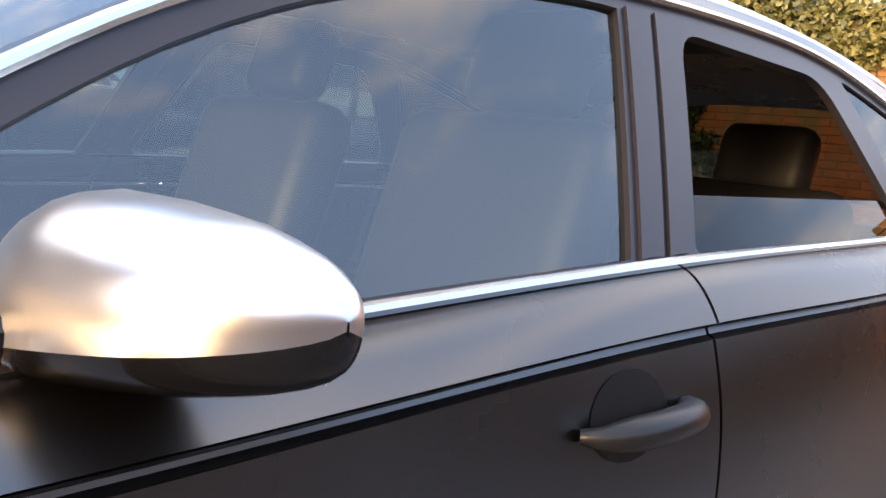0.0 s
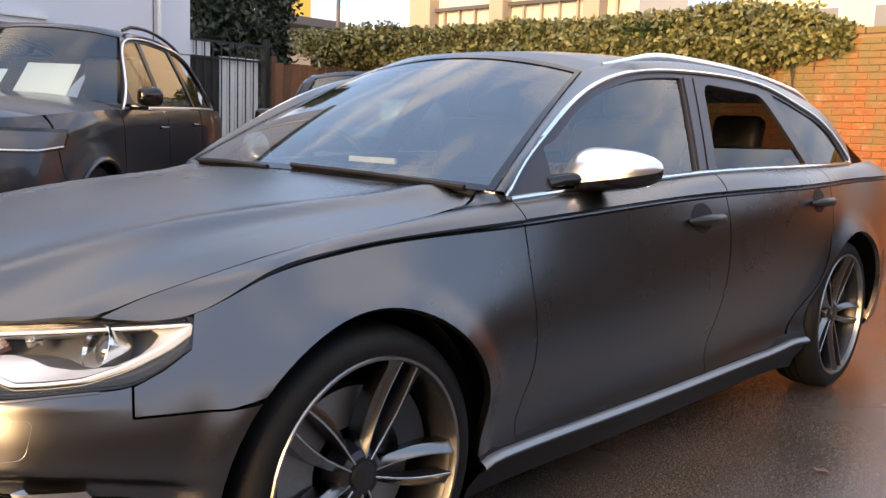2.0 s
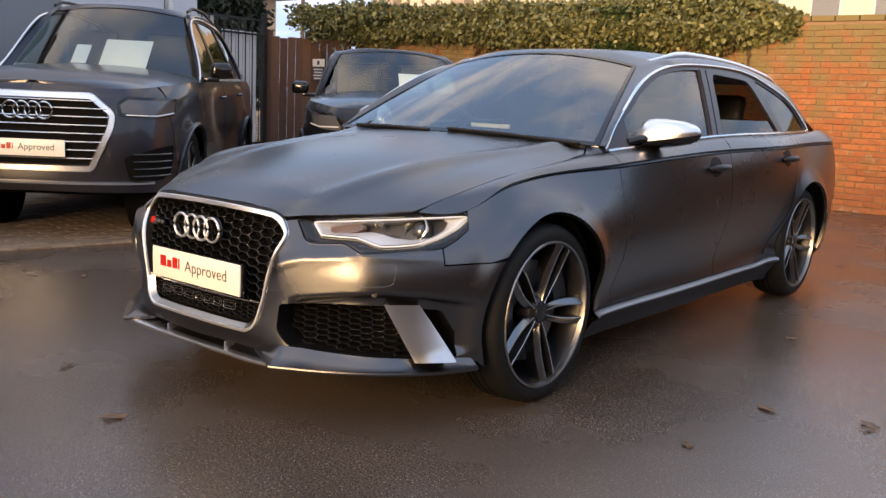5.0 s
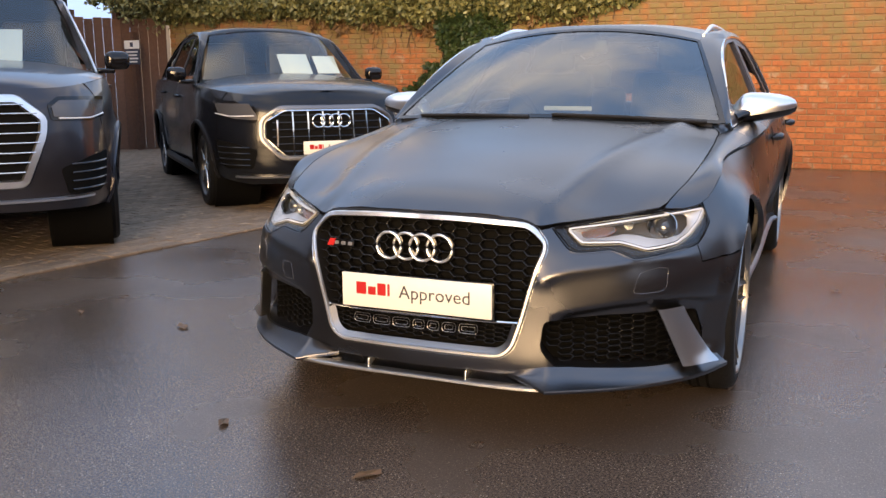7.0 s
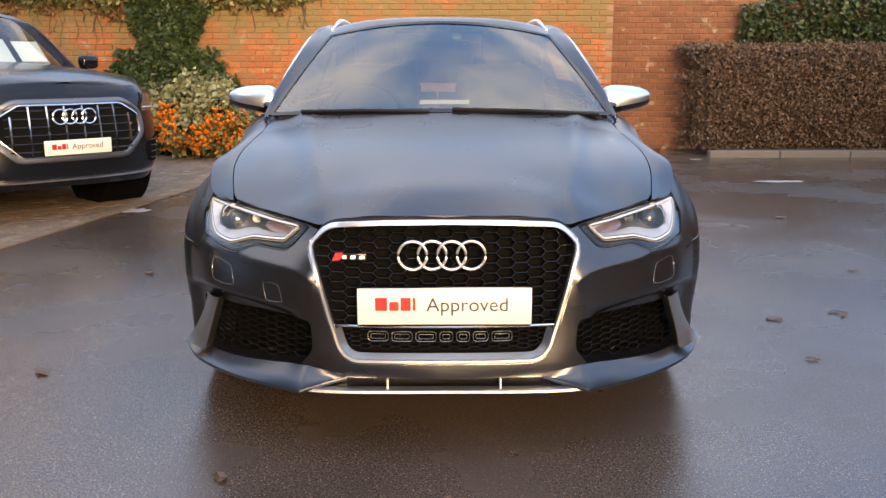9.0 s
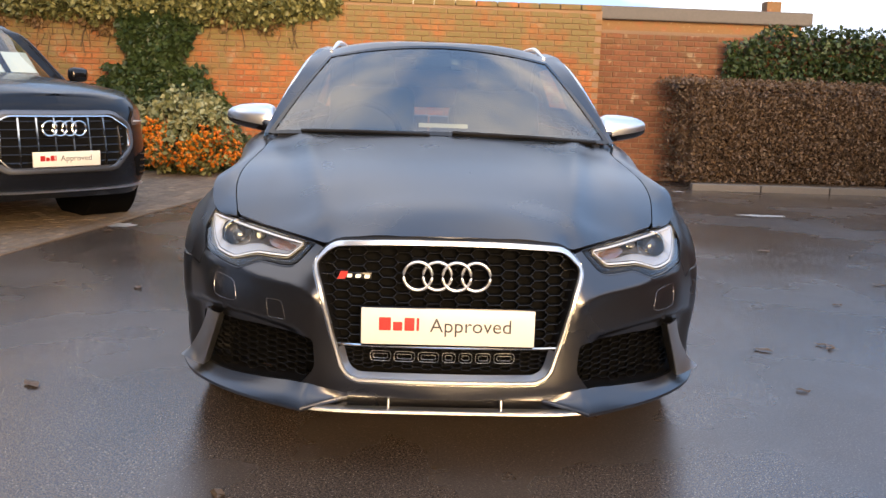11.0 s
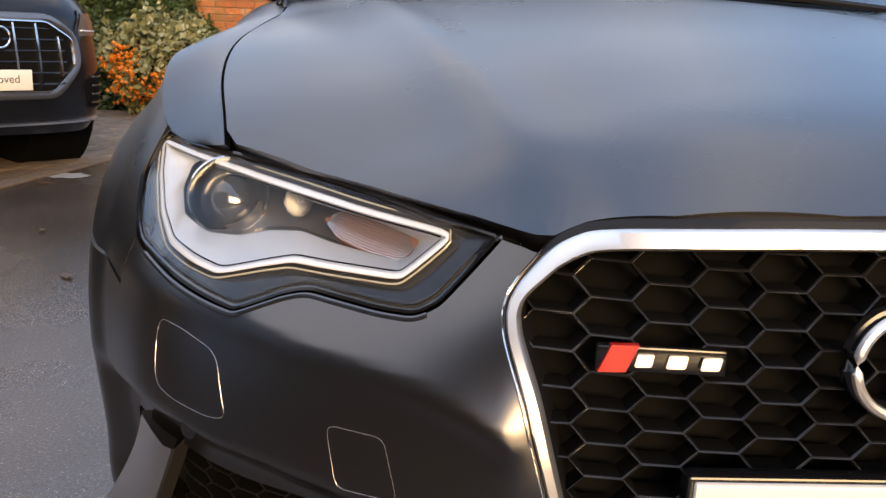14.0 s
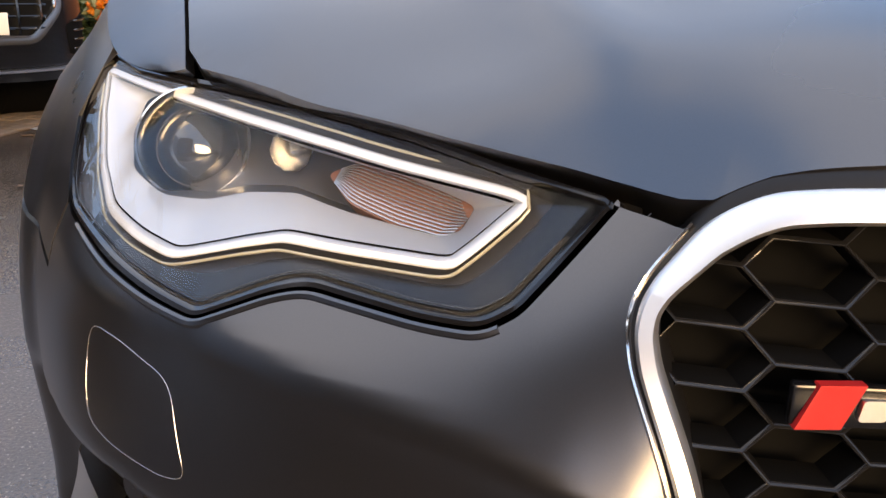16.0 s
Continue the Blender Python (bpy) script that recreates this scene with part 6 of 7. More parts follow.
        for z in np.linspace(.55, .85, 6):
            part("slat", tube([ax(x, z, .006) for x in np.linspace(-.50, .50, 12)], .006, 5), M_BLACK, gr)
    else:
        for z, w in ((.545, .43), (.60, .46), (.655, .49), (.71, .52), (.765, .53), (.82, .53), (.875, .52), (.925, .45)):
            part("slat", loft([[ax(x, z + dz, d) for x in np.linspace(-w, w, 14)] for dz, d in ((-.007, .004), (-.006, .012), (.003, .014), (.006, .006))]), M_DARK, gr)
            part("slat", tube([ax(x, z + .006, .020) for x in np.linspace(-w, w, 14)], .0036, 5), M_CHROME, gr)
    zr = .80 if octagon else .86
    for i in range(4):
        c = (-.1125 + i * .075)
        part("emblem_ring", tube([(c + .055 * math.cos(a), ax(0, zr)[1] - .028, zr + .055 * math.sin(a)) for a in np.linspace(0, 2 * math.pi, 28, endpoint=False)], .0065, 6, True), M_CHROME, gr)
    zp = plate_seen[0]
    yp = ax(0, zp)[1] - .032
    pt = part("number_plate", block((.52, .012, .111), (0, yp, zp), .003), M_PLATE, ob, "white dealer plate with red and grey lettering")
    plate_marks(pt, yp - .0075, zp, 1.0)
    # lamps
    for sgn in (1, -1):
        m = (lambda vf: vf) if sgn > 0 else flip
        hl = [(sx(.60), .855), (sx(.61), .79), (sx(.80), .80), (sy(-.46), .85), (sy(-.36), .97), (sx(.68), .965)] if octagon else [(sx(.590), .925), (sx(.60), .835), (sx(.82), .825), (sy(-.42), .845), (sy(-.36), .965), (sx(.66), .968)]
        h = part("headlight", m(skin(rounded(hl, .02), low, .04, gap=0, fold=.004, lift=.006)), M_BLACK, ob, "slim headlight behind clear glass")
        inner = list(inset(dense(rounded(hl, .02), .02), .022))
        part("reflector", m(skin(inner, low, .04, gap=0, fold=.002, lift=.010)), M_HLAMP, h)
        part("light_guide", m(tube([tuple(low(np.array([[s, float(np.interp(s, [sx(.63), sx(.82), sy(-.42)], [.848, .842, .866]))]]), .013)[0]) for s in np.linspace(sx(.645), sy(-.44), 12)], .005, 6)), M_DRL, h)
        # flat patch on the bumper: the opening's shade is put into its near-black
        ik = [(sx(.62), .56), (sx(.66), .40), (sx(.85), .40), (sy(-.48), .46), (sy(-.46), .64), (sx(.80), .62)]
        it_ = part("air_intake", m(skin(rounded(ik, .03), low, .05, gap=0, fold=.004, lift=.004)), M_DARK, ob)
        for z in (.43, .48, .53, .58):
            part("slat", m(tube([tuple(low(np.array([[s, z]]), .008)[0]) for s in np.linspace(sx(.68), sy(-.50), 8)], .006, 5)), M_BLACK, it_)
        # mirrors
        mm = part("door_mirror", m(block((.19, .11, .135), (1.03, .86, 1.205), .048, Matrix.Rotation(radians(10), 3, "Z"), 3)), M_BLACK, ob)
        part("mirror_arm", m(block((.16, .07, .04), (.93, .86, 1.13), .012)), M_BLACK, mm)
        for y, z in ((1.45, .98), (2.42, 1.01)):
            part("door_handle", m(tube([tuple(low(np.array([[sy(y + .2 * t), z]]), .006 + .03 * math.sin(math.pi * t) ** .5)[0]) for t in np.linspace(0, 1, 9)], .013, 8)), paint, ob)
        for yc in (0, 2.995):
            w = part("wheel", m(lathe([(.70, .27), (.71, .35), (.73, .37), (.92, .37), (.945, .35), (.95, .30), (.935, .275)], 40, "x", (0, yc, .37))), M_RUBBER, ob)
            part("rim", m(lathe([(.94, .278), (.945, .268), (.92, .255), (.80, .24), (.80, .0005)], 40, "x", (0, yc, .37))), M_RIM, w)
            for i in range(5):
                a = 2 * math.pi * i / 5 + .3
                part("spoke", m(moved(block((.03, .055, .22), (0, 0, .135), .01), Matrix.Translation((.92, yc, .37)) @ Matrix.Rotation(a, 4, "X"))), M_FACE, w)
            part("hub", m(lathe([(.88, .07), (.925, .05), (.93, .0005)], 20, "x", (0, yc, .37))), M_RIM, w)
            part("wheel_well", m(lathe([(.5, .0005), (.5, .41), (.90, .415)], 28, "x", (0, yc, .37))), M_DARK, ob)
        part("arch_trim", m(tube([tuple(low(np.array([q]), .006)[0]) for q in arc(0, 190, -10)], .016, 6)), M_TRIM if octagon else paint, ob)
        part("arch_trim", m(tube([tuple(low(np.array([q]), .006)[0]) for q in arc(2.995, 190, -10)], .016, 6)), M_TRIM if octagon else paint, ob)
    part("chin_strip", loft([[ax(x, z, d) for x in np.linspace(-.80, .80, 24)] for z, d in ((foot + .045, .0), (foot + .050, .02), (foot + .062, .022), (foot + .070, .0))]), M_SILVER, ob)
    part("underbody", join(block((1.5, 4.2, .12), (0, 1.6, .32), .02), block((1.2, 3.8, .3), (0, 1.6, .5), .05)), M_DARK, ob)
    return ob


OFFROADERS = [
    dict(name="off_roader", label="dark grey off-road car with silver grille, parked on block paving", at=(-4.17, .87, .03), turn=44.0, paint=M_GREYCAR, octagon=False, roof_h=1.785, rear_drop=.0,
         plate_seen=(.615, 0, ((.13, 1.12, .42, .46, 0), (-.24, 1.05, .13, .26, 0))), trim=M_SILVER, tall=1.055),
    dict(name="off_roader", label="black sloping-roof off-road car with octagonal grille, parked by the wall", at=(-3.43, 3.96, .0), turn=47.0, paint=M_BLACKCAR, octagon=True, roof_h=1.72, rear_drop=.10,
         plate_seen=(.575, 0, ((.22, 1.05, .32, .36, 0), (.56, 1.05, .24, .3, 0))), trim=M_BLACK, tall=1.0)]
for spec in OFFROADERS:
    offroader(**spec)


# ---- plants ----
def leaf_material(name, a, b, rough=0.5, trans=0.25):
    """Leaves, each with a shade of its own between two colours."""
    m = bpy.data.materials.new(name)
    m.use_nodes = True
    nt = m.node_tree
    bs = nt.nodes["Principled BSDF"]
    bs.inputs["Roughness"].default_value = rough
    g, mx = nt.nodes.new("ShaderNodeNewGeometry"), nt.nodes.new("ShaderNodeMixRGB")
    mx.inputs[1].default_value, mx.inputs[2].default_value = (*a, 1), (*b, 1)
    nt.links.new(g.outputs["Random Per Island"], mx.inputs[0])
    nt.links.new(mx.outputs[0], bs.inputs["Base Color"])
    return m


M_IVY = leaf_material("ivy_leaf", (0.040, 0.055, 0.018), (0.25, 0.24, 0.095))
M_IVY3 = leaf_material("young_ivy_leaf", (0.09, 0.11, 0.035), (0.34, 0.32, 0.13))
M_IVY2 = leaf_material("laurel_leaf", (0.012, 0.030, 0.010), (0.055, 0.090, 0.028))
M_VARI = leaf_material("variegated_leaf", (0.075, 0.10, 0.035), (0.34, 0.34, 0.19))
M_BEECH = leaf_material("dry_hedge_leaf", (0.100, 0.062, 0.036), (0.165, 0.102, 0.058))
M_BERRY = leaf_material("orange_berry", (0.62, 0.13, 0.012), (0.75, 0.26, 0.03), 0.3)
M_NEEDLE = leaf_material("conifer_needle", (0.010, 0.020, 0.010), (0.032, 0.045, 0.018))
M_TWIG = material("twig", (0.085, 0.055, 0.035), rough=0.9, grain=0.3, grain_scale=60)
M_FALLEN = leaf_material("fallen_leaf", (0.05, 0.028, 0.014), (0.16, 0.09, 0.04))


def leaves(points, size, rng, up=0.3, long=1.5):
    """One mesh of small folded leaves at the points."""
    P = np.asarray(points, float)
    n = len(P)
    d = rng.normal(size=(n, 3))
    d[:, 2] -= up
    d /= np.linalg.norm(d, axis=1)[:, None]
    e = rng.normal(size=(n, 3))
    e -= d * np.sum(d * e, axis=1)[:, None]
    e /= np.maximum(np.linalg.norm(e, axis=1), 1e-9)[:, None]
    f = np.cross(d, e)
    s = size * rng.uniform(.6, 1.35, n)[:, None]
    V = np.stack([P, P + d * s * long * .5 + e * s * .5 + f * s * .12, P + d * s * long, P + d * s * long * .5 - e * s * .5 + f * s * .12], 1).reshape(-1, 3)
    i = np.arange(n)[:, None] * 4
    F = np.concatenate([i + [[0, 1, 2]], i + [[0, 2, 3]]])
    return V.tolist(), F.tolist()


def wobble(a, k, seed):
    r = np.random.RandomState(seed)
    ph, am, fr = r.uniform(0, 6.28, k), r.uniform(.3, 1, k), np.linspace(.7, 5.5, k)
    return np.sum(am[None] * np.sin(np.outer(a, fr) + ph[None]), axis=1) / k


rng = np.random.RandomState(11)


def stuff(name, label, category):
    return tagged(thing(name, label, category), kind="stuff")


# ivy along the top of the wall
n = 33000
x = rng.uniform(-9.8, -1.15, n)
taper = step01((-1.0 - x) / 1.2)
top = 2.36 + (.34 * taper) + .16 * wobble(x, 9, 1)
low_z = 2.08 - .15 * step01((x + 6.5) / 1.5) + .22 * (1 - taper) - .17 * np.maximum(0, wobble(x * 3.1, 8, 2)) - .55 * np.maximum(0, wobble(x * 2.2, 7, 6) - .18)
z = low_z + (top - low_z) * rng.beta(1.5, 1.2, n)
depth = .34 * np.sqrt(np.clip(1 - ((z - (top + low_z) / 2) / np.maximum((top - low_z) / 2, .05)) ** 2, 0, 1)) * taper + .06
y = WALL_Y + .06 - depth * rng.uniform(.45, 1.0, n) + .05 * wobble(x * 4 + z * 3, 6, 3)
y = np.where(z > WALL_H + .04, y + .35 * rng.uniform(0, 1, n), y)
ivy = thing("ivy", "dense green ivy hanging over the wall top", "ivy")
part("leaves", leaves(np.stack([x, y, z], 1), .052, rng), M_IVY, ivy, kind="stuff", smooth=False)
core = [(cx, WALL_Y + .05, WALL_H + .05) for cx in np.linspace(-9.8, -1.6, 40)]
part("stem", tube(core, [.10 + .05 * abs(math.sin(i * 1.7)) for i in range(40)], 7), M_TWIG, ivy)
for i in range(34):
    x0 = rng.uniform(-9.5, -1.2)
    pts = [(x0 + .05 * math.sin(k * 1.3 + i), WALL_Y - .03 - .03 * (k % 2), 2.35 - k * .10 * rng.uniform(.7, 1.2)) for k in range(rng.randint(4, 9))]
    part("stem", tube(pts, .006, 4), M_TWIG, ivy)
# wispy growth at the left end of the wall top
n = 2500
x = rng.uniform(-10.2, -8.0, n)
z = 2.4 + .35 * rng.uniform(0, 1, n) ** 1.5 + .1 * wobble(x * 4, 6, 4)
part("leaves", leaves(np.stack([x, WALL_Y - .25 + .3 * rng.uniform(-1, 1, n), z], 1), .06, rng), M_IVY, ivy, kind="stuff", smooth=False)

# loose sprigs standing out of the ivy
pts = []
for k in range(230):
    x0 = rng.uniform(-9.7, -1.5)
    z0 = 2.50 + .16 * wobble(np.array([x0]), 9, 1)[0] + rng.uniform(-.30, .05)
    d = np.array([rng.normal(0, .5), -rng.uniform(.1, .8), rng.uniform(-.4, 1.0)])
    d /= np.linalg.norm(d)
    ln = rng.uniform(.10, .30)
    base = np.array([x0, WALL_Y - .12 + rng.uniform(0, .25), z0])
    for q in np.linspace(.2, 1, int(5 + ln * 34)):
        pts.append(base + d * ln * q + [0, 0, -.35 * (ln * q) ** 2 / .3] + rng.normal(0, .014, 3))
part("leaves", leaves(np.array(pts), .046, rng), M_IVY3, ivy, kind="stuff", smooth=False)

# ivy hanging down over the end of the fence
pts = []
for k in range(60):
    u = rng.uniform(0, 1) ** .8
    p0 = np.array([-9.55 + .75 * u, 7.95 + .62 * u, 2.45 + rng.uniform(-.10, .20)])
    ln = rng.uniform(.15, .38 + .35 * u)
    sway = rng.normal(0, .10, 2)
    for q in np.linspace(0, 1, 26):
        pts.append(p0 + [sway[0] * q + .10 * q, sway[1] * q - .16 * q, -ln * q * q + .05 * q] + rng.normal(0, .035, 3))
part("leaves", leaves(np.array(pts), .046, rng), M_IVY, ivy, kind="stuff", smooth=False)

# dry brown growth hanging under the ivy
M_DRYLEAF = leaf_material("dry_growth", (0.10, 0.055, 0.028), (0.26, 0.16, 0.075), 0.7)
n = 9000
x = rng.uniform(-6.2, -1.9, n)
dry_len = .22 + .55 * np.maximum(0, wobble(x * 2.6, 8, 14) + .12) + .25 * np.maximum(0, wobble(x * 7, 8, 15))
z = 2.22 - dry_len * rng.beta(1.0, 1.5, n)
dry = thing("dry_creeper", "brown dry creeper hanging on the upper brick wall", "creeper")
part("leaves", leaves(np.stack([x, WALL_Y - .02 - .10 * rng.uniform(0, 1, n) ** 2, z], 1), .036, rng, up=.9, long=2.2), M_DRYLEAF, dry, kind="stuff", smooth=False)
for k in range(46):
    x0 = rng.uniform(-6.2, -1.9)
    part("stem", tube([(x0 + .03 * math.sin(q * 1.7 + k), WALL_Y - .025, 2.25 - q * .09 * rng.uniform(.8, 1.2)) for q in range(rng.randint(4, 10))], .004, 4), M_TWIG, dry)

# laurel climbing the wall
n = 19000
t = rng.uniform(0, 1, n)
zz = t * 2.5
half_w = np.where(zz < 1.35, .62 + .62 * np.clip((1.35 - zz) / .8, 0, 1), .40 + .12 * np.sin(zz * 4))
x = -3.55 + .16 * wobble(zz * 3, 5, 9) + half_w * rng.uniform(-1, 1, n) * (1 + .45 * wobble(zz * 6, 6, 8)) - .22 * np.clip(1.3 - zz, 0, 1)
dpt = .22 + .40 * np.clip((1.4 - zz) / 1.0, 0, 1)
y = WALL_Y - .02 - dpt * np.sqrt(np.clip(1 - ((x + 3.6) / np.maximum(half_w * 1.25, .1)) ** 2, .02, 1)) * rng.uniform(.55, 1, n)
laurel = thing("wall_shrub", "dark green shrub climbing the brick wall", "shrub")
part("leaves", leaves(np.stack([x, y, zz], 1), .055, rng), M_IVY2, laurel, kind="stuff", smooth=False)
for k in range(6):
    part("stem", tube([(-3.6 + .14 * (k - 2.5), WALL_Y - .10, .0), (-3.6 + .17 * (k - 2.5), WALL_Y - .12, 1.1), (-3.55 + .12 * (k - 2.5), WALL_Y - .08, 2.3)], [.025, .018, .01], 6), M_BARK, laurel)

# variegated bush with orange berries
bush = thing("berry_bush", "variegated bush with clusters of orange berries", "bush")
n = 5200
a, b, r = rng.uniform(0, 6.28, n), np.arccos(rng.uniform(-1, 1, n)), rng.uniform(.6, 1, n) ** .5
lump = 1 + .22 * np.sin(a * 3 + 1) * np.sin(b * 4) + .12 * np.sin(a * 7 + b * 5)
p = np.stack([-2.98 + .62 * r * lump * np.sin(b) * np.cos(a), 7.95 + .50 * r * lump * np.sin(b) * np.sin(a), .52 + .50 * r * lump * np.cos(b)], 1)
p = p[p[:, 2] > .03]
hi = p[:, 2] > .58 + .14 * np.sin(p[:, 0] * 9)
part("leaves", leaves(p[hi], .055, rng), M_VARI, bush, kind="stuff", smooth=False)
part("leaves", leaves(p[~hi], .05, rng), M_IVY, bush, kind="stuff", smooth=False)
berries = p[(~hi) & (p[:, 2] > .12)]
berries = berries[rng.choice(len(berries), 1600)] + rng.normal(0, .025, (1600, 3)) - [0, .05, 0]
V, F = [], []
for q in berries:
    k = len(V)
    s = .020 * rng.uniform(.7, 1.4)
    V += [tuple(q + np.array(o) * s) for o in ((1, 0, 0), (-1, 0, 0), (0, 1, 0), (0, -1, 0), (0, 0, 1), (0, 0, -1))]
    F += [(k + i, k + j, k + l) for i, j, l in ((0, 2, 4), (2, 1, 4), (1, 3, 4), (3, 0, 4), (2, 0, 5), (1, 2, 5), (3, 1, 5), (0, 3, 5))]
part("berry_mass", (V, F), M_BERRY, bush, "orange berry clusters", kind="stuff")
for k in range(9):
    w = 2 * math.pi * k / 9
    part("stem", tube([(-2.98 + .05 * math.cos(w), 7.95 + .05 * math.sin(w), 0), (-2.98 + .30 * math.cos(w), 7.95 + .25 * math.sin(w), .5), (-2.98 + .45 * math.cos(w), 7.95 + .36 * math.sin(w), .8)], [.014, .009, .004], 5), M_TWIG, bush)

# clipped brown hedge
hedge = thing("hedge", "clipped brown winter hedge behind a low kerb", "hedge")
# filler block: the shade between the leaves is put into its dark colour
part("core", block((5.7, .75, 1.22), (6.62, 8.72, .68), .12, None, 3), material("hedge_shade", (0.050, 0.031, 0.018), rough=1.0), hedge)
n = 46000
u = rng.uniform(3.55, 9.5, n)
face = rng.uniform(0, 1, n)
fz = np.where(face < .72, rng.uniform(.08, 1.40, n), 1.40 + rng.normal(0, .03, n))
fy = np.where(face < .72, 8.26 + rng.normal(0, .05, n) - .05 * np.sin(fz * 2.2), rng.uniform(8.26, 9.1, n))
fy = fy + .10 * wobble(u * 3 + fz * 4, 7, 22)
fz = fz + .04 * wobble(u * 5, 7, 23)
endm = rng.uniform(0, 1, n) < .10
u = np.where(endm, 3.58 + .12 * rng.normal(size=n) + .10 * wobble(fz * 5, 5, 25), u)
fy = np.where(endm, rng.uniform(8.25, 9.1, n), fy)
part("leaves", leaves(np.stack([u, fy, fz], 1), .025, rng, long=1.7), M_BEECH, hedge, kind="stuff", smooth=False)
V, F = [], []
for k in range(1500):
    x0, z0 = rng.uniform(3.42, 9.3), rng.uniform(.05, 1.25)
    d = np.array([rng.normal(0, .07), -rng.uniform(.02, .09), rng.uniform(.08, .24)])
    base = np.array([x0, 8.30, z0])
    w = np.array([.003, 0, 0])
    i = len(V)
    V += [tuple(base - w), tuple(base + w), tuple(base + d + w * .4), tuple(base + d - w * .4)]
    F.append((i, i + 1, i + 2, i + 3))
part("twig_mass", (V, F), M_TWIG, hedge, kind="stuff", smooth=False)
# evergreen mass over the far wall
ever = thing("wall_evergreen", "dark evergreen growth over the brown wall", "shrub")
n = 9000
x = rng.uniform(4.15, 10, n)
z = 1.35 + (.85 + .12 * wobble(x * 2, 7, 31) - .25 * step01((5.0 - x) / .8)) * rng.uniform(0, 1, n)
y = WALL_Y + .28 - .22 * rng.uniform(.3, 1, n) - .08 * wobble(x * 3 + z * 5, 6, 32)
part("leaves", leaves(np.stack([x, y, z], 1), .05, rng), M_IVY2, ever, kind="stuff", smooth=False)
part("stem", tube([(4.8, WALL_Y + .24, .1), (4.95, WALL_Y + .22, 1.2), (5.4, WALL_Y + .2, 1.9), (8.5, WALL_Y + .2, 2.0)], .03, 6), M_BARK, ever)


def tree(label, at, h, spread, count, mat, seed, leaf=.10):
    """A tapered trunk, limbs and a crown of many clumps with gaps."""
    r = np.random.RandomState(seed)
    tr = thing("tree", label, "tree", "", at)
    part("trunk", tube([(0, 0, 0), (.05, .02, h * .4), (-.04, .05, h * .95)], [.16, .11, .02], 10), M_BARK, tr)
    pts = []
    for k in range(46):
        z = h * (.18 + .80 * (k / 46))
        w = r.uniform(0, 6.28)
        ln = spread * (1 - .75 * (k / 46)) * r.uniform(.55, 1.1)
        tip = np.array([ln * math.cos(w), ln * math.sin(w), z + ln * .12])
        part("limb", tube([(0, 0, z - .1), tuple(tip * [.5, .5, 1] + [0, 0, .02]), tuple(tip)], [.03, .018, .005], 5), M_BARK, tr)
        for q in np.linspace(.3, 1, 5):
            c = np.array([tip[0] * q, tip[1] * q, z + (tip[2] - z) * q])
            pts.append(c + r.normal(0, .17, (count // 230, 3)))
    part("crown", leaves(np.concatenate(pts), leaf, r, .5, 2.0), mat, tr, kind="stuff", smooth=False)


tree("dark evergreen tree behind the railing gate", (-15.6, 10.6, 0), 7.5, 1.75, 16000, M_NEEDLE, 41)
tree("evergreen tree beyond the wall", (-17.4, 13.0, 0), 5.2, 1.1, 9000, M_NEEDLE, 43)

# fallen leaves
fl = np.random.RandomState(77)
spots = [(1.92, .68), (1.52, -.02), (1.95, .66), (-2.05, 2.28)] + [(fl.uniform(-2.6, 4.5), fl.uniform(-2.8, 7.5)) for _ in range(60)]
for sx_, sy_ in spots:
    if -1.1 < sx_ < 1.1 and -1.0 < sy_ < 4.2:
        continue
    a = fl.uniform(0, 6.28)
    s = fl.uniform(.018, .042)
    pts = [(1.3, 0, .002), (.4, .6, .010), (-1, .35, .003), (-1.2, -.1, .012), (-.5, -.6, .004), (.5, -.5, .009)]
    V = [(s * (px * math.cos(a) - py * math.sin(a)), s * (px * math.sin(a) + py * math.cos(a)), pz + .002) for px, py, pz in pts] + [(0, 0, .006)]
    lf = part("fallen_leaf", (V, [(i, (i + 1) % 6, 6) for i in range(6)]), M_FALLEN, None, smooth=False)
    lf.location = (sx_, sy_, .001)
    tagged(lf, "small curled brown leaf on the wet asphalt", "leaf", "fallen leaves")


# ---- bricks and pavers ----
def brick_mesh(name, l, h, d, mat, ch=.006):
    """A block with a chamfered face towards -y, its face at y = 0."""
    V = [(sx * l / 2, d, sz * h / 2) for sx, sz in ((-1, -1), (1, -1), (1, 1), (-1, 1))]
    V += [(sx * l / 2, ch, sz * h / 2) for sx, sz in ((-1, -1), (1, -1), (1, 1), (-1, 1))]
    V += [(sx * (l / 2 - ch), 0, sz * (h / 2 - ch)) for sx, sz in ((-1, -1), (1, -1), (1, 1), (-1, 1))]
    F = [(8, 9, 10, 11)] + [(a + i, a + (i + 1) % 4, a + 4 + (i + 1) % 4, a + 4 + i) for a in (0, 4) for i in range(4)]
    return V, F


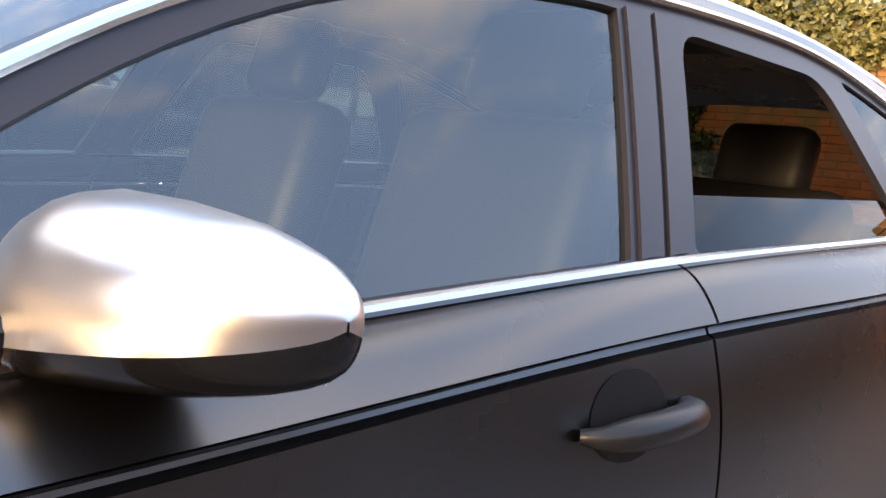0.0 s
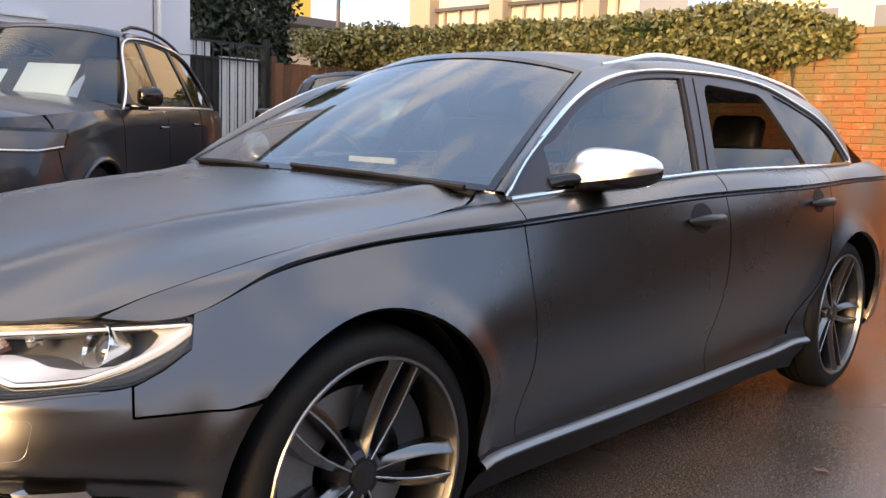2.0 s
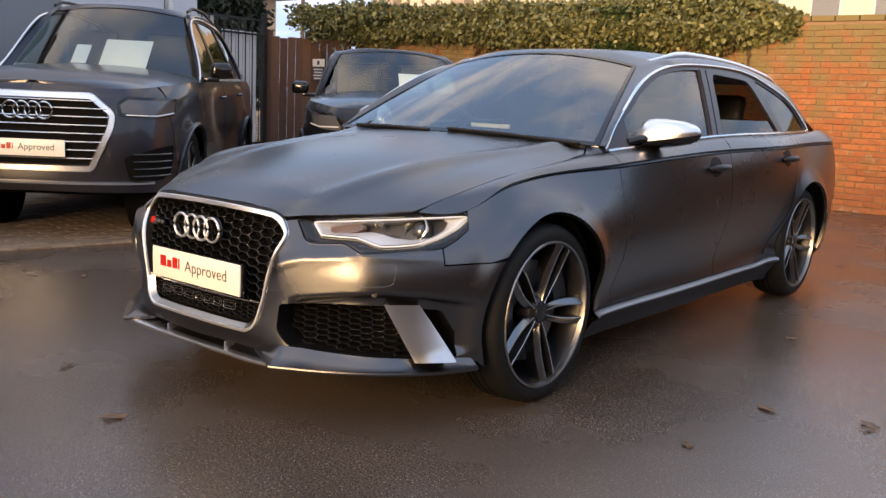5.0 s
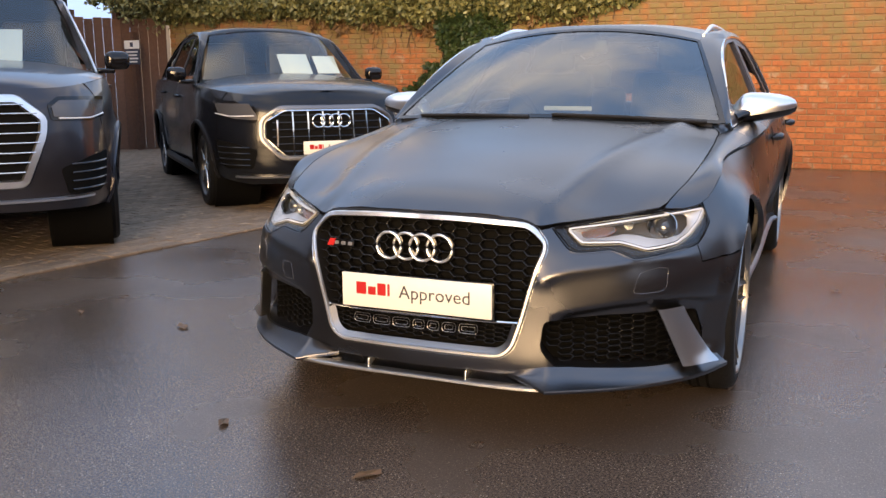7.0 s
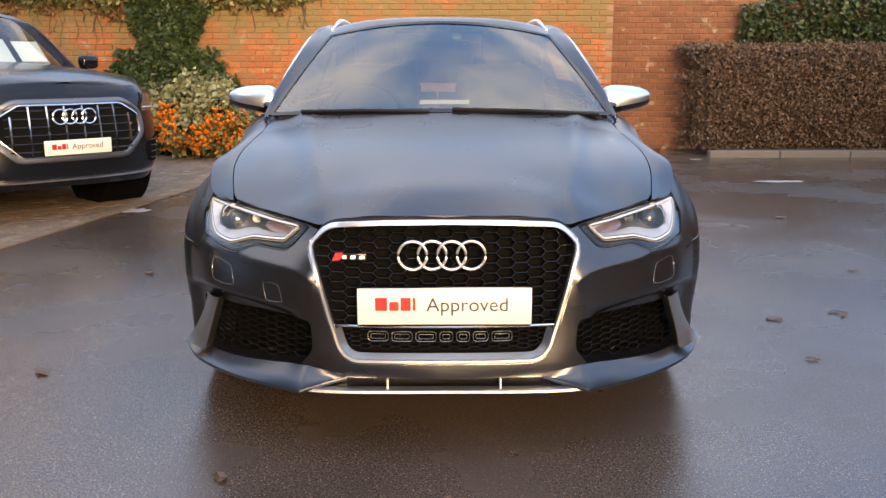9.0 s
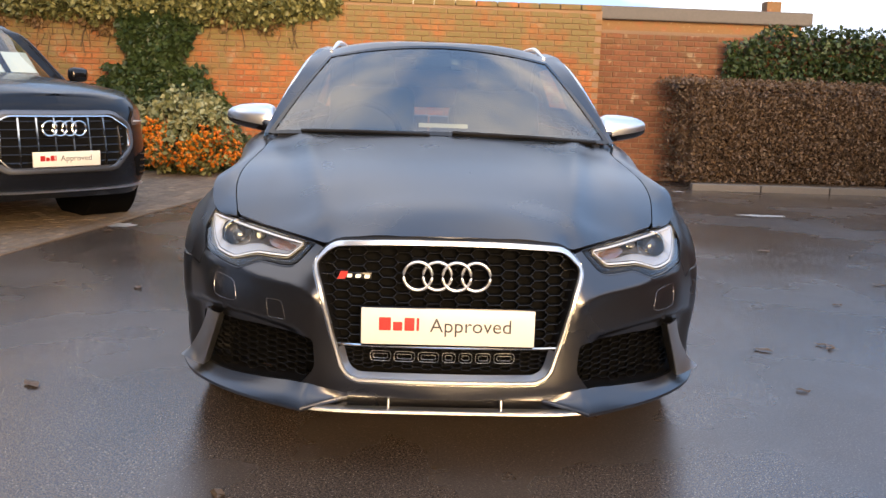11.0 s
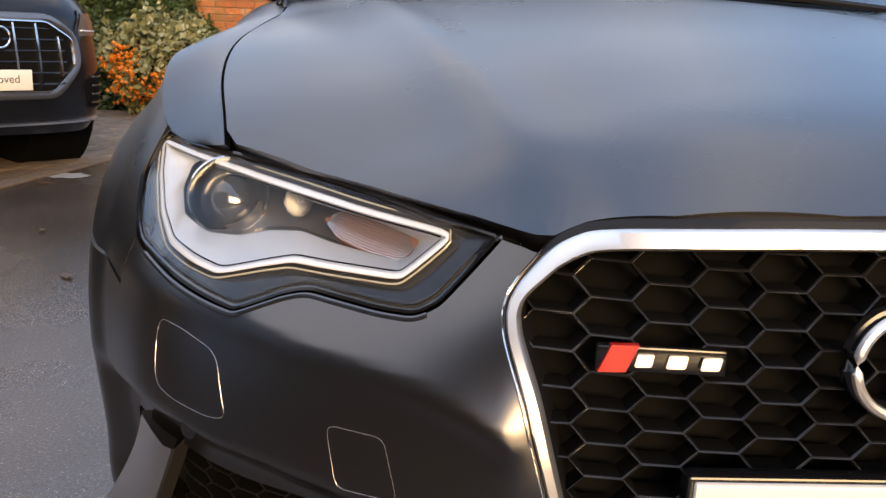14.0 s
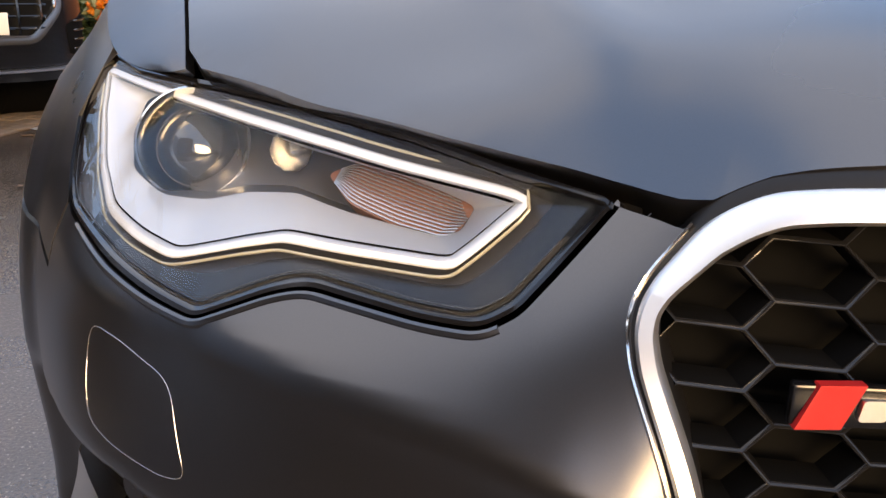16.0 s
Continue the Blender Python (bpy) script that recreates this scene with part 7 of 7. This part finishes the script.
def lay_bricks(wall, x0, x1, y, h, mat, near, seed, big=.225):
    r = random.Random(seed)
    V0, F0 = brick_mesh("brick", .212, .064, .03, mat)
    me = bpy.data.meshes.new("brick")
    me.from_pydata(V0, [], F0)
    me.materials.append(mat)
    bm_v, bm_f = [], []
    made = 0
    for j in range(int(h / .0755)):
        z = .038 + j * .0755
        for i in range(int((x1 - x0) / big) + 2):
            x = x0 + (i + (.5 if j % 2 else 0)) * big
            if x - .106 < x0 or x + .106 > x1:
                if x - x0 < -.02 or x1 - x < -.02:
                    continue
                x_l, x_r = max(x - .106, x0), min(x + .106, x1)
                if x_r - x_l < .04:
                    continue
                sc, xc = (x_r - x_l) / .212, (x_l + x_r) / 2
            else:
                sc, xc = 1.0, x
            yy = y - .004 - r.uniform(0, .007)
            tilt = r.uniform(-.012, .012)
            if near(xc, z) and made < 300:
                made += 1
                ob = new("brick", me)
                ob.parent = wall
                ob.location, ob.rotation_euler, ob.scale = (xc, yy, z + r.uniform(-.002, .002)), (0, tilt, 0), (sc, 1, 1)
            else:
                n = len(bm_v)
                dz = r.uniform(-.002, .002)
                bm_v += [(xc + px * sc, yy + py, z + pz + dz + tilt * px) for px, py, pz in V0]
                bm_f += [tuple(q + n for q in f) for f in F0]
    part("brick_field", (bm_v, bm_f), mat, wall, kind="stuff", smooth=False)


lay_bricks(wall_north, WALL_X0, WALL_X1, WALL_Y, WALL_H, M_BRICK, lambda x, z: x > -.3 and z < 2.1, 3)
lay_bricks(wall_north_east, WALL_X1 + .02, WALL_X1 + 7.5, WALL_Y + .31, 2.06, M_BRICK2, lambda x, z: x < 4.3 and z > .1, 4)
for i in range(40):
    ob = part("coping_brick", block((.27, .33, .07), (WALL_X0 + .14 + i * .283, WALL_Y + .15, WALL_H + .035), .008), M_BRICK, wall_north, smooth=False)

# block paving: rows along the edge
V0, F0 = brick_mesh("paver", .196, .098, .03, M_PAVER, .004)
pm_ = bpy.data.meshes.new("paver")
pm_.from_pydata([(x, z, .030 - y) for x, y, z in V0], [], [tuple(reversed(f)) for f in F0])
pm_.materials.append(M_PAVER)
pr, made, pv, pf = random.Random(9), 0, [], []
ax_ = Vector((.18, 1.0, 0)).normalized()
nx_ = Vector((-ax_.y, ax_.x, 0))
base = Vector((PAVE_X, 0, 0))
tilt_a = math.atan2(ax_.y, ax_.x)
for i in range(70):
    for j in range(-42, 46):
        if i == 0:
            c = base + ax_ * (j * .204 + .1) + nx_ * .055
            ang = tilt_a
        else:
            c = base + nx_ * (.115 + (i - .5) * .102) + ax_ * (j * .204 + (.102 if i % 2 else 0))
            ang = tilt_a
        if c.y > 8.6 or c.y < -8.6 or c.x < -9.6:
            continue
        zz = -.019 + pr.uniform(-.0025, .0025) + (.004 if i == 0 else 0)
        if made < 300 and i < 10 and 0.2 < c.y < 6.6:
            made += 1
            ob = new("paver", pm_)
            ob.parent = pavement
            ob.location, ob.rotation_euler = (c.x, c.y, zz), (pr.uniform(-.006, .006), pr.uniform(-.006, .006), ang)
        else:
            n = len(pv)
            ca, sa = math.cos(ang), math.sin(ang)
            pv += [(c.x + x * ca - z * sa, c.y + x * sa + z * ca, zz + .030 - y) for x, y, z in V0]
            pf += [tuple(q + n for q in reversed(f)) for f in F0]
part("paver_field", (pv, pf), M_PAVER, pavement, kind="stuff", smooth=False)
